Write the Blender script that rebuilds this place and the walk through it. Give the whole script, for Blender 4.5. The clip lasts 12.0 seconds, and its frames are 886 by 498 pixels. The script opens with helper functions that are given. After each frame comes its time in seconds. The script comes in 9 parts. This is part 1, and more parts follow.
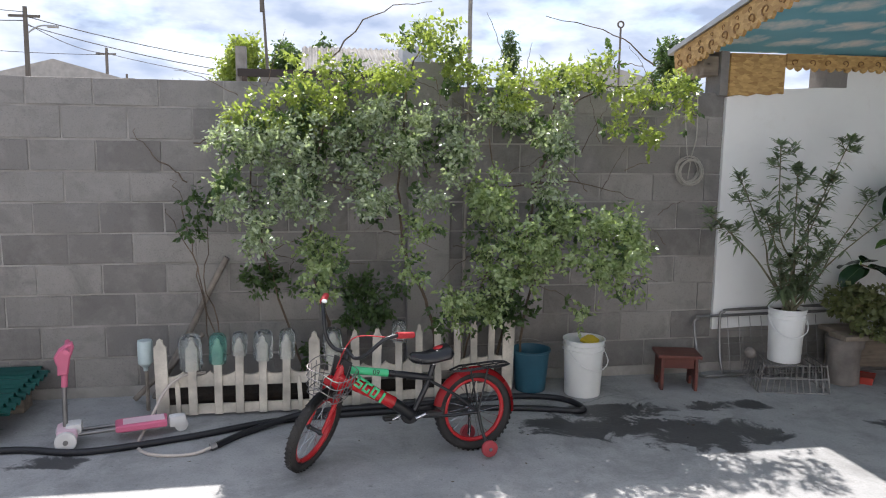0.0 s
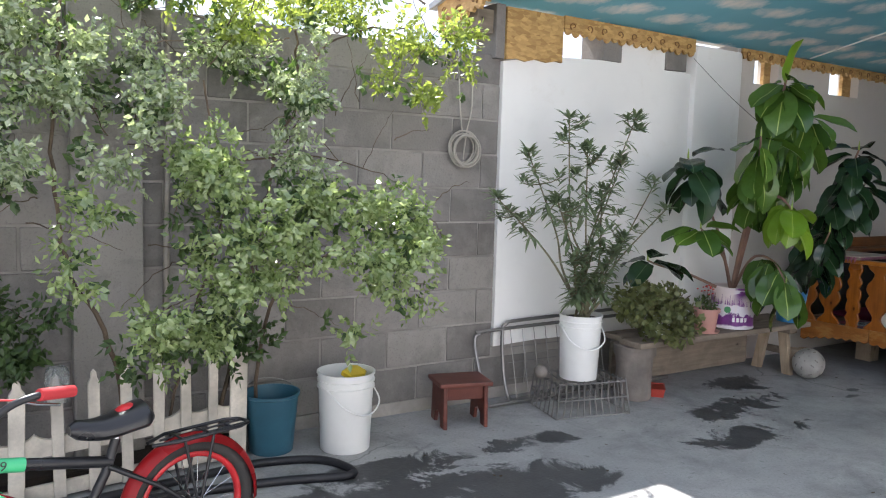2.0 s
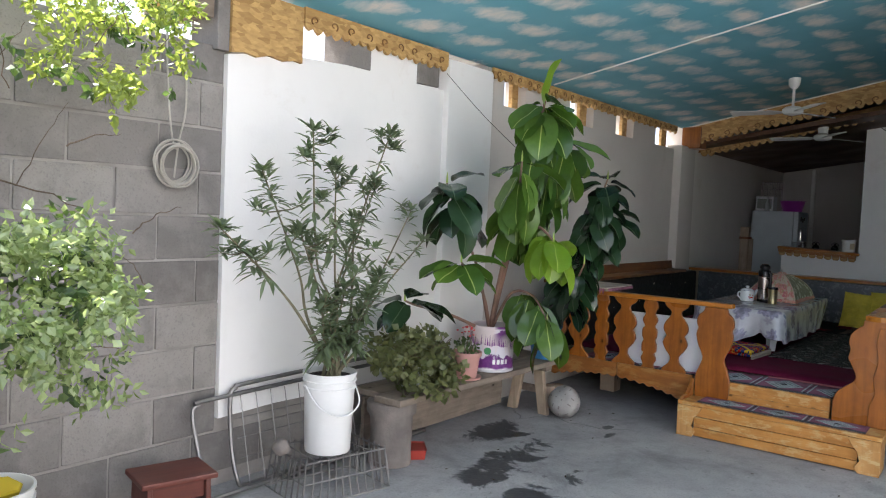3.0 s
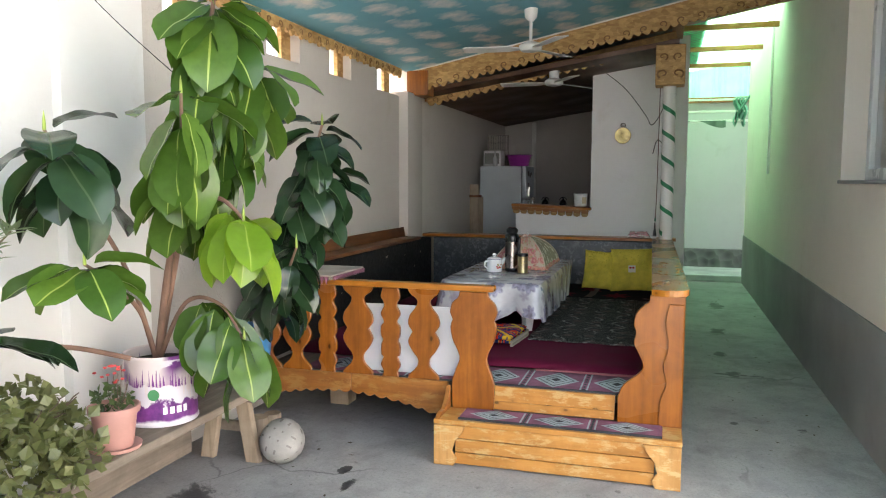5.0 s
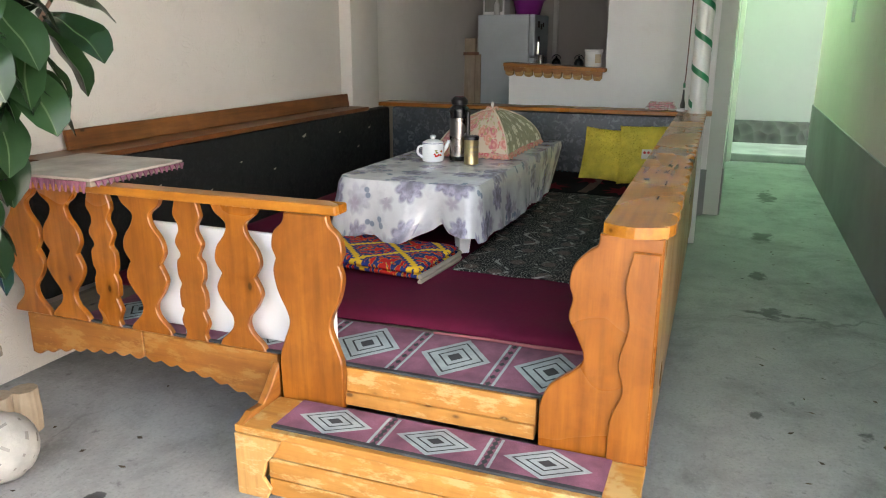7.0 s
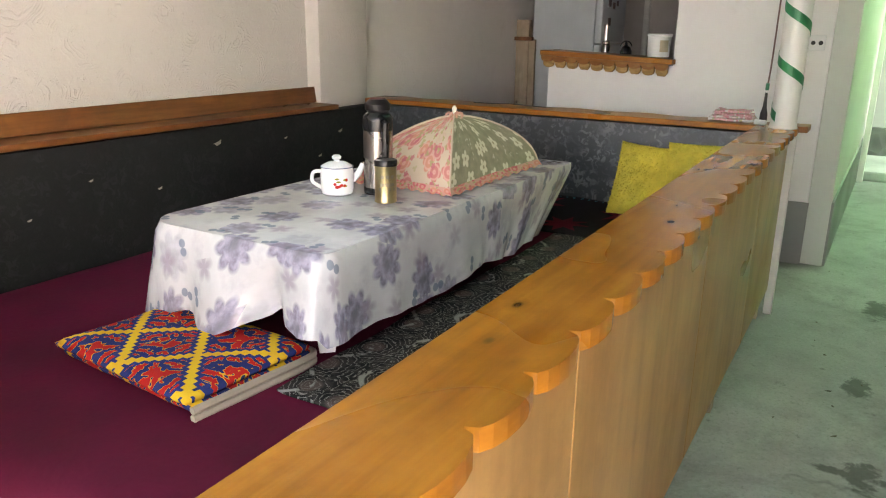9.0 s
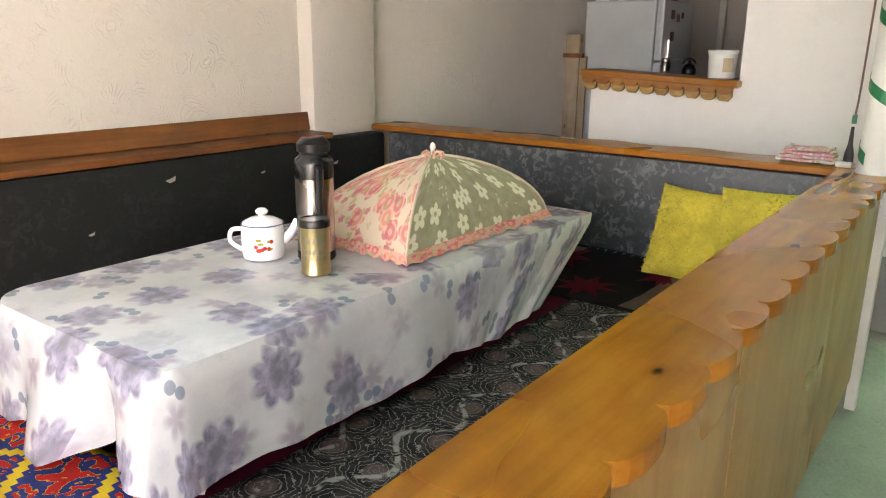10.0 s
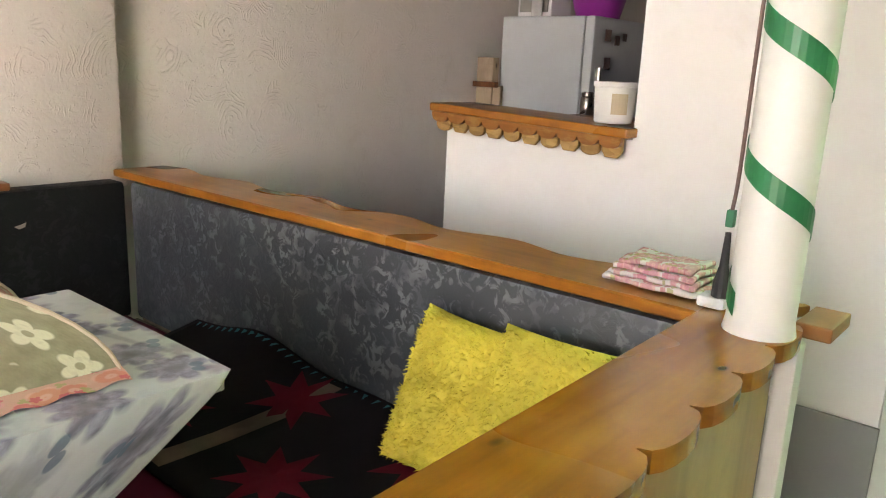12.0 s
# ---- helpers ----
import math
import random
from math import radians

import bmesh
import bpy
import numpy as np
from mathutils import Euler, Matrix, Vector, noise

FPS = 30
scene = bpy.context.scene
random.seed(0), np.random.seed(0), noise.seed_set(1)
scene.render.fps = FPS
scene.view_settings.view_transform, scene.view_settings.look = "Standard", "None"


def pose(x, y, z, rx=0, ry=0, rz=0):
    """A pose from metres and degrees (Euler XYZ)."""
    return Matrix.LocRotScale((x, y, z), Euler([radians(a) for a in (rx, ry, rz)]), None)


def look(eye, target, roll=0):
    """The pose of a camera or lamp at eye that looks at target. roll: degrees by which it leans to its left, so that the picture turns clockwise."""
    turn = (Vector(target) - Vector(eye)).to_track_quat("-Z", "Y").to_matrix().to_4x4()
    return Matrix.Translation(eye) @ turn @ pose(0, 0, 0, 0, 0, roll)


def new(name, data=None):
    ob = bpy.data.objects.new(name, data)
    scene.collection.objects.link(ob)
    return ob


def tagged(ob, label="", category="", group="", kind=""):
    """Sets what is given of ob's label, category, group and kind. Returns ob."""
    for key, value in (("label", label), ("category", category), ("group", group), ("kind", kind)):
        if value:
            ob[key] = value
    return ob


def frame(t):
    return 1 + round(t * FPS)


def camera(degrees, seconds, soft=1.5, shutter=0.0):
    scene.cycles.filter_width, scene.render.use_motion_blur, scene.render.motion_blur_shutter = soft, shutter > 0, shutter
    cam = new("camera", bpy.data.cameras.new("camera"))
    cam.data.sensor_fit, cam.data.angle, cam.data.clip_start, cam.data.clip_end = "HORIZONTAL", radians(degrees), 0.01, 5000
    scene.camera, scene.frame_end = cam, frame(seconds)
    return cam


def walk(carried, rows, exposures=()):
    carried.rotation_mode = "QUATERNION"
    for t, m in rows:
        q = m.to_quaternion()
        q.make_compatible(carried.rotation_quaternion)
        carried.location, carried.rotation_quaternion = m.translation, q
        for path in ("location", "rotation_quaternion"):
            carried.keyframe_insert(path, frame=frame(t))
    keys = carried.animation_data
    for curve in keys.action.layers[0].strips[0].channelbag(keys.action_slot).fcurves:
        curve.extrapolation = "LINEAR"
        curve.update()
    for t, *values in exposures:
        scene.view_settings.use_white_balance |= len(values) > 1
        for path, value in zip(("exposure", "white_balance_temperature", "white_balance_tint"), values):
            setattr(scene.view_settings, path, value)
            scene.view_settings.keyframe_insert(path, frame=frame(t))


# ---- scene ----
cam = camera(61.3, 12.0, 1.1)
PATH = [
    (0, (0.135, 0.351, 1.694), (0.469, 2.302, 1.406), 0.7),
    (0.5, (0.178, 0.536, 1.656), (0.64, 2.463, 1.384), 1.0),
    (1, (0.218, 0.897, 1.466), (0.828, 2.788, 1.231), 1.1),
    (1.5, (0.296, 1.326, 1.321), (1.109, 3.14, 1.105), 1.4),
    (2, (0.399, 1.757, 1.334), (1.455, 3.445, 1.144), 1.7),
    (2.5, (0.591, 2.11, 1.318), (1.914, 3.602, 1.168), 2.0),
    (3, (0.9, 2.434, 1.347), (2.485, 3.65, 1.245), 2.5),
    (3.5, (1.156, 2.695, 1.428), (2.942, 3.594, 1.382), 3.2),
    (3.7, (1.27, 2.772, 1.431), (3.117, 3.54, 1.442), 3.2),
    (5.3, (2.477, 3.056, 1.334), (4.391, 3.584, 1.099), -0.0),
    (5.5, (2.639, 3.042, 1.339), (4.546, 3.565, 1.037), 0.1),
    (6, (3.097, 3.009, 1.306), (4.974, 3.546, 0.873), 0.4),
    (6.5, (3.506, 2.901, 1.289), (5.342, 3.516, 0.789), -0.0),
    (7, (3.96, 2.826, 1.279), (5.76, 3.514, 0.744), 0.2),
    (7.5, (4.361, 2.745, 1.283), (6.139, 3.465, 0.717), 0.5),
    (7.7, (4.525, 2.679, 1.263), (6.294, 3.411, 0.687), 0.6),
    (9.5, (5.832, 2.631, 1.242), (7.417, 3.72, 0.692), 0.7),
    (10, (6.2, 2.703, 1.248), (7.738, 3.865, 0.714), 0.6),
    (10.5, (6.587, 2.703, 1.233), (8.092, 3.912, 0.708), 0.6),
    (11, (6.95, 2.736, 1.219), (8.431, 3.975, 0.697), 0.9),
    (11.5, (7.329, 2.743, 1.22), (8.802, 4.0, 0.718), 1.4),
    (12, (7.735, 2.692, 1.246), (9.223, 3.942, 0.774), 2.5),
]
EXPOSURES = [(0, 1.4, 6100, 13), (1.5, 2.05, 6100, 13), (2.5, 2.42, 6100, 14), (3.5, 2.85, 6350, 14), (5.5, 3.85, 6800, 13), (7.5, 4.25, 7150, 15), (9.5, 4.92, 7750, 20), (10.5, 5.25, 7850, 21), (12, 5.4, 7900, 24)]
walk(cam, [(t, look(eye, target, roll)) for t, eye, target, roll in PATH], EXPOSURES)

# ---- world and sun ----
SUN_WAY = Vector((-0.086, 0.69, 1.0)).normalized()
world = bpy.data.worlds.new("sky")
scene.world = world
world.use_nodes = True
wn = world.node_tree.nodes
wl = world.node_tree.links
sky = wn.new("ShaderNodeTexSky")
sky.sky_type = "NISHITA"
sky.sun_disc = False
sky.sun_elevation = math.asin(SUN_WAY.z)
sky.sun_rotation = math.atan2(SUN_WAY.x, SUN_WAY.y)
sky.dust_density = 2.0
coords = wn.new("ShaderNodeTexCoord")
stretch = wn.new("ShaderNodeMapping")
stretch.inputs["Scale"].default_value = (1.0, 1.0, 2.6)
clouds = wn.new("ShaderNodeTexNoise")
clouds.inputs["Scale"].default_value = 3.2
clouds.inputs["Detail"].default_value = 7
clouds.inputs["Roughness"].default_value = 0.55
cover = wn.new("ShaderNodeMapRange")
cover.inputs["From Min"].default_value = 0.22
cover.inputs["From Max"].default_value = 0.46
cover.clamp = True
cloudy = wn.new("ShaderNodeMixRGB")
puff = wn.new("ShaderNodeTexNoise")
puff.inputs["Scale"].default_value = 9.0
puff.inputs["Detail"].default_value = 8
shade = wn.new("ShaderNodeMixRGB")
shade.inputs[1].default_value = (1.65, 1.95, 2.5, 1)
shade.inputs[2].default_value = (3.5, 3.65, 3.9, 1)
wl.new(stretch.outputs["Vector"], puff.inputs["Vector"])
spread = wn.new("ShaderNodeMapRange")
spread.inputs["From Min"].default_value = 0.35
spread.inputs["From Max"].default_value = 0.65
wl.new(puff.outputs["Fac"], spread.inputs["Value"])
wl.new(spread.outputs["Result"], shade.inputs[0])
wl.new(shade.outputs["Color"], cloudy.inputs[2])
wl.new(coords.outputs["Generated"], stretch.inputs["Vector"])
wl.new(stretch.outputs["Vector"], clouds.inputs["Vector"])
wl.new(clouds.outputs["Fac"], cover.inputs["Value"])
wl.new(cover.outputs["Result"], cloudy.inputs[0])
wl.new(sky.outputs["Color"], cloudy.inputs[1])
wl.new(cloudy.outputs["Color"], wn["Background"].inputs["Color"])
wn["Background"].inputs["Strength"].default_value = 0.12

sun = new("sun", bpy.data.lights.new("sun", "SUN"))
sun.data.energy = 4.0
sun.data.angle = radians(0.6)
sun.data.color = (1.0, 0.94, 0.85)
sun.matrix_world = look(SUN_WAY * 30, (0, 0, 0))

# ---- materials ----
class Mat:
    """A small builder for procedural materials."""

    def __init__(self, name):
        self.m = bpy.data.materials.new(name)
        self.m.use_nodes = True
        self.t = self.m.node_tree
        self.bsdf = self.t.nodes["Principled BSDF"]
        self.out = self.t.nodes["Material Output"]
        self.vec = None

    def node(self, kind, **props):
        n = self.t.nodes.new(kind)
        for key, value in props.items():
            setattr(n, key, value)
        return n

    def put(self, socket, value):
        if isinstance(value, bpy.types.NodeSocket):
            self.t.links.new(value, socket)
        elif isinstance(value, (tuple, list)) and len(value) == 3 and socket.type == "RGBA":
            socket.default_value = (*value, 1)
        else:
            socket.default_value = value

    def place(self, space="Object", scale=(1, 1, 1), turn=(0, 0, 0), shuffle=False):
        c = self.node("ShaderNodeTexCoord").outputs["Object"] if space == "Object" else self.node("ShaderNodeNewGeometry").outputs["Position"]
        mp = self.node("ShaderNodeMapping")
        self.put(mp.inputs["Vector"], c)
        mp.inputs["Scale"].default_value = scale
        mp.inputs["Rotation"].default_value = [radians(a) for a in turn]
        if shuffle:
            r = self.node("ShaderNodeObjectInfo").outputs["Random"]
            k = self.math("MULTIPLY", r, 37.0)
            cmb = self.node("ShaderNodeCombineXYZ")
            for i in range(3):
                self.put(cmb.inputs[i], k)
            self.put(mp.inputs["Location"], cmb.outputs[0])
        self.vec = mp.outputs["Vector"]
        return self.vec

    def noise(self, scale, detail=4, rough=0.55, distort=0.0, vec=None):
        n = self.node("ShaderNodeTexNoise")
        self.put(n.inputs["Vector"], vec or self.vec)
        n.inputs["Scale"].default_value = scale
        n.inputs["Detail"].default_value = detail
        n.inputs["Roughness"].default_value = rough
        n.inputs["Distortion"].default_value = distort
        return n.outputs["Fac"]

    def cells(self, scale, feature="F1", vec=None, out="Distance", random=1.0):
        n = self.node("ShaderNodeTexVoronoi", feature=feature)
        self.put(n.inputs["Vector"], vec or self.vec)
        n.inputs["Scale"].default_value = scale
        n.inputs["Randomness"].default_value = random
        return n.outputs[out]

    def wave(self, scale, distort=2.0, axis="X", detail=2, dscale=1.0, kind="BANDS"):
        n = self.node("ShaderNodeTexWave", wave_type=kind)
        if kind == "BANDS":
            n.bands_direction = axis
        self.put(n.inputs["Vector"], self.vec)
        n.inputs["Scale"].default_value = scale
        n.inputs["Distortion"].default_value = distort
        n.inputs["Detail"].default_value = detail
        n.inputs["Detail Scale"].default_value = dscale
        return n.outputs["Fac"]

    def math(self, op, a, b=0.0, c=0.0):
        n = self.node("ShaderNodeMath", operation=op)
        self.put(n.inputs[0], a)
        self.put(n.inputs[1], b)
        if op in ("SMOOTH_MIN", "SMOOTH_MAX", "MULTIPLY_ADD", "COMPARE"):
            self.put(n.inputs[2], c)
        return n.outputs[0]

    def step(self, v, lo, hi, a=0.0, b=1.0):
        n = self.node("ShaderNodeMapRange")
        self.put(n.inputs["Value"], v)
        for key, x in (("From Min", lo), ("From Max", hi), ("To Min", a), ("To Max", b)):
            n.inputs[key].default_value = x
        return n.outputs["Result"]

    def xyz(self, vec=None):
        n = self.node("ShaderNodeSeparateXYZ")
        self.put(n.inputs[0], vec or self.vec)
        return n.outputs

    def mix(self, f, a, b, blend="MIX"):
        n = self.node("ShaderNodeMixRGB", blend_type=blend)
        self.put(n.inputs[0], f)
        self.put(n.inputs[1], a)
        self.put(n.inputs[2], b)
        return n.outputs[0]

    def random(self):
        return self.node("ShaderNodeObjectInfo").outputs["Random"]

    def island(self):
        return self.node("ShaderNodeNewGeometry").outputs["Random Per Island"]

    def done(self, color, rough=0.7, metal=0.0, height=None, bump=0.3, dist=0.01, spec=0.4, **more):
        self.put(self.bsdf.inputs["Base Color"], color)
        self.put(self.bsdf.inputs["Roughness"], rough)
        self.put(self.bsdf.inputs["Metallic"], metal)
        self.put(self.bsdf.inputs["Specular IOR Level"], spec)
        for key, value in more.items():
            self.put(self.bsdf.inputs[key], value)
        if height is not None:
            b = self.node("ShaderNodeBump")
            b.inputs["Strength"].default_value = bump
            b.inputs["Distance"].default_value = dist
            self.put(b.inputs["Height"], height)
            self.put(self.bsdf.inputs["Normal"], b.outputs[0])
        return self.m


def plain(name, c, rough=0.6, metal=0.0, vary=0.12, scale=9.0, bump=0.1, spec=0.4, space="Object", **more):
    """One colour with blotches, fine grain and slight relief."""
    b = Mat(name)
    b.place(space)
    big = b.noise(scale * 0.35, 3)
    fine = b.noise(scale * 6, 3)
    lo = tuple(x * (1 - vary * 1.6) for x in c)
    hi = tuple(min(1, x * (1 + vary)) for x in c)
    col = b.mix(b.step(big, 0.3, 0.7), lo, hi)
    col = b.mix(b.step(fine, 0.35, 0.75, 0, vary), col, tuple(x * 0.6 for x in c))
    return b.done(col, b.step(big, 0.3, 0.7, rough * 0.88, min(1, rough * 1.1)), metal, fine, bump, 0.004, spec, **more)


def timber(name, c1, c2, axis, worn=None, rough=0.42, scale=1.0, knots=True, spec=0.45):
    """Boards with grain along an axis, knots, and worn bare patches."""
    b = Mat(name)
    s = [14.0 * scale] * 3
    s["xyz".index(axis)] = 1.1 * scale
    b.place("Object", s, shuffle=True)
    grain = b.noise(1.6, 6, 0.62)
    streak = b.noise(3.4, 3, 0.5)
    col = b.mix(b.step(grain, 0.3, 0.72), c1, c2)
    col = b.mix(b.step(streak, 0.52, 0.7, 0.0, 0.32), col, tuple(x * 0.55 for x in c1))
    b.place("Object", shuffle=True)
    blotch = b.noise(2.2, 2, 0.4)
    col = b.mix(b.step(blotch, 0.35, 0.75, 0.0, 0.3), col, tuple(x * 0.76 for x in c1))
    handled = b.noise(6.5, 5, 0.65, 0.4)
    col = b.mix(b.step(handled, 0.45, 0.78, 0.0, 0.4), col, tuple(x * 0.5 for x in c1))
    col = b.mix(b.step(handled, 0.24, 0.5, 0.25, 0.0), col, tuple(min(1, x * 1.25) for x in c2))
    if knots:
        sk = [9.0, 9.0, 9.0]
        sk["xyz".index(axis)] = 5.0
        b.place("Object", sk, shuffle=True)
        k = b.cells(1.0)
        col = b.mix(b.step(k, 0.07, 0.17, 0.4, 0.0), col, tuple(x * 0.5 for x in c1))
        col = b.mix(b.step(k, 0.04, 0.08, 0.8, 0.0), col, tuple(x * 0.16 for x in c1))
    if worn:
        sw = [3.0, 3.0, 9.0]
        b.place("Object", sw, shuffle=True)
        w = b.noise(2.6, 7, 0.7)
        col = b.mix(b.step(w, 0.52, 0.6, 0.0, 0.8), col, worn)
    return b.done(col, b.step(blotch, 0.3, 0.7, rough * 0.75, rough * 1.3), 0, grain, 0.18, 0.004, spec)


def concrete_floor():
    b = Mat("floor concrete")
    p = b.place("World")
    big = b.noise(0.9, 5, 0.6)
    mid = b.noise(5.5, 6, 0.65)
    fine = b.noise(60, 3)
    col = b.mix(b.step(big, 0.3, 0.7), (0.27, 0.27, 0.268), (0.38, 0.372, 0.36))
    col = b.mix(b.step(mid, 0.45, 0.75, 0, 0.5), col, (0.17, 0.168, 0.165))
    grime = b.noise(1.9, 9, 0.72, 0.5)
    col = b.mix(b.step(grime, 0.5, 0.68, 0, 0.6), col, (0.13, 0.128, 0.125))
    speck = b.noise(17, 4, 0.7)
    col = b.mix(b.step(speck, 0.61, 0.72, 0, 0.6), col, (0.10, 0.10, 0.098))
    grit = b.noise(75, 3, 0.75)
    col = b.mix(b.step(grit, 0.52, 0.72, 0, 0.4), col, (0.13, 0.128, 0.125))
    col = b.mix(b.step(grit, 0.30, 0.42, 0.25, 0), col, (0.5, 0.49, 0.47))
    pits = b.cells(38)
    col = b.mix(b.step(pits, 0.02, 0.09, 0.5, 0.0), col, (0.11, 0.11, 0.11))
    # damp runs spilt round the pots and buckets
    wob = b.noise(3.2, 8, 0.66, 0.9)
    wet = None
    for x, y, rx, ry in ((2.05, 4.66, 0.5, 0.2), (2.75, 4.66, 0.42, 0.13), (1.85, 4.42, 0.7, 0.22), (2.45, 4.25, 0.5, 0.3), (4.35, 4.55, 0.62, 0.2), (3.95, 4.2, 0.5, 0.16), (4.75, 4.9, 0.3, 0.18), (-1.3, 4.35, 0.3, 0.12), (5.35, 4.45, 0.07, 0.035), (5.19, 4.36, 0.10, 0.035)):
        cx, cy, cz = b.xyz(p)
        dx = b.math("POWER", b.math("DIVIDE", b.math("SUBTRACT", cx, x), rx), 2.0)
        dy = b.math("POWER", b.math("DIVIDE", b.math("SUBTRACT", cy, y), ry), 2.0)
        blob = b.math("SUBTRACT", 1.0, b.math("ADD", dx, dy))
        blob = b.math("MAXIMUM", blob, -1.0)
        wet = blob if wet is None else b.math("MAXIMUM", wet, blob)
    damp = b.math("ADD", b.math("MULTIPLY", wet, 0.22), wob)
    mask = b.step(damp, 0.585, 0.64)
    col = b.mix(b.math("MULTIPLY", mask, 0.88), col, (0.032, 0.032, 0.034))
    crack = b.cells(0.55, "DISTANCE_TO_EDGE", vec=b.noise_vec(p))
    col = b.mix(b.math("MULTIPLY", b.step(crack, 0.001, 0.004, 0.5, 0.0), b.step(b.noise(0.7, 2), 0.52, 0.6)), col, (0.08, 0.08, 0.08))
    # old dry oil spots along the passage
    oil = None
    for x, y, rx, ry in ((7.74, 2.555, 0.12, 0.05), (7.74, 2.52, 0.025, 0.2), (8.39, 2.60, 0.09, 0.06), (9.34, 2.56, 0.16, 0.08), (10.82, 2.49, 0.26, 0.09), (6.61, 2.643, 0.035, 0.025), (6.75, 2.52, 0.03, 0.02), (6.58, 2.3, 0.05, 0.03), (5.47, 3.21, 0.03, 0.02)):
        cx, cy, cz = b.xyz(p)
        dx = b.math("POWER", b.math("DIVIDE", b.math("SUBTRACT", cx, x), rx), 2.0)
        dy = b.math("POWER", b.math("DIVIDE", b.math("SUBTRACT", cy, y), ry), 2.0)
        blob = b.math("SUBTRACT", 1.0, b.math("ADD", dx, dy))
        blob = b.math("MAXIMUM", blob, -1.5)
        oil = blob if oil is None else b.math("MAXIMUM", oil, blob)
    spot = b.step(b.math("ADD", b.math("MULTIPLY", oil, 0.2), b.noise(11, 6, 0.68, 0.6)), 0.52, 0.64)
    col = b.mix(b.math("MULTIPLY", spot, 0.72), col, (0.05, 0.05, 0.048))
    rough = b.step(mask, 0, 1, 0.82, 0.5)
    return b.done(col, rough, 0, b.math("ADD", mid, b.math("MULTIPLY", fine, 0.3)), 0.28, 0.012, 0.35)


def noise_vec(self, vec):
    n = self.node("ShaderNodeTexNoise")
    self.put(n.inputs["Vector"], vec)
    n.inputs["Scale"].default_value = 3.0
    n.inputs["Detail"].default_value = 4
    a = self.node("ShaderNodeVectorMath", operation="SCALE")
    self.put(a.inputs[0], n.outputs["Color"])
    a.inputs["Scale"].default_value = 0.25
    s = self.node("ShaderNodeVectorMath", operation="ADD")
    self.put(s.inputs[0], vec)
    self.put(s.inputs[1], a.outputs[0])
    return s.outputs[0]


Mat.noise_vec = noise_vec


def block_material():
    b = Mat("cinder block")
    b.place("World")
    tone = b.random()
    big = b.noise(1.4, 4)
    mid = b.noise(9, 5, 0.65)
    fine = b.noise(110, 2)
    col = b.mix(tone, (0.165, 0.152, 0.14), (0.285, 0.265, 0.243))
    col = b.mix(b.step(big, 0.35, 0.7, 0, 0.4), col, (0.17, 0.165, 0.16))
    col = b.mix(b.step(mid, 0.5, 0.72, 0, 0.35), col, (0.325, 0.305, 0.285))
    grime = b.noise(3.1, 8, 0.7, 0.6)
    col = b.mix(b.step(grime, 0.5, 0.66, 0, 0.45), col, (0.105, 0.098, 0.09))
    col = b.mix(b.step(fine, 0.55, 0.75, 0, 0.4), col, (0.11, 0.105, 0.10))
    return b.done(col, 0.93, 0, b.math("ADD", b.math("MULTIPLY", mid, 0.7), b.math("MULTIPLY", fine, 0.4)), 0.6, 0.012, 0.2)


def plaster(name, c, strokes=False, vary=0.08):
    b = Mat(name)
    p = b.place("World")
    big = b.noise(1.1, 4)
    mid = b.noise(7, 5)
    fine = b.noise(70, 3)
    col = b.mix(b.step(big, 0.3, 0.7), tuple(x * (1 - vary) for x in c), c)
    col = b.mix(b.step(mid, 0.55, 0.8, 0, 0.25), col, tuple(x * 0.8 for x in c))
    stain = b.noise(2.3, 7, 0.72, 0.4)
    col = b.mix(b.step(stain, 0.6, 0.75, 0, 0.35), col, tuple(x * y for x, y in zip(c, (0.72, 0.66, 0.58))))
    h = b.math("ADD", b.math("MULTIPLY", mid, 0.5), b.math("MULTIPLY", fine, 0.2))
    bump, dist = 0.35, 0.008
    if strokes:
        # trowel arcs dragged through the wet coat
        q = b.noise_vec(p)
        w = b.node("ShaderNodeTexVoronoi", feature="F1")
        b.put(w.inputs["Vector"], q)
        w.inputs["Scale"].default_value = 5.0
        rings = b.math("SINE", b.math("MULTIPLY", w.outputs["Distance"], 95.0))
        gate = b.step(b.noise(9.0, 4), 0.52, 0.62)
        h = b.math("ADD", h, b.math("MULTIPLY", b.math("MULTIPLY", b.step(rings, 0.4, 0.95), gate), 0.34))
        scratch = b.noise(26, 6, 0.75, 1.4)
        h = b.math("ADD", h, b.math("MULTIPLY", b.step(scratch, 0.58, 0.66), 0.2))
        bump, dist = 0.65, 0.01
    return b.done(col, 0.85, 0, h, bump, dist, 0.25)


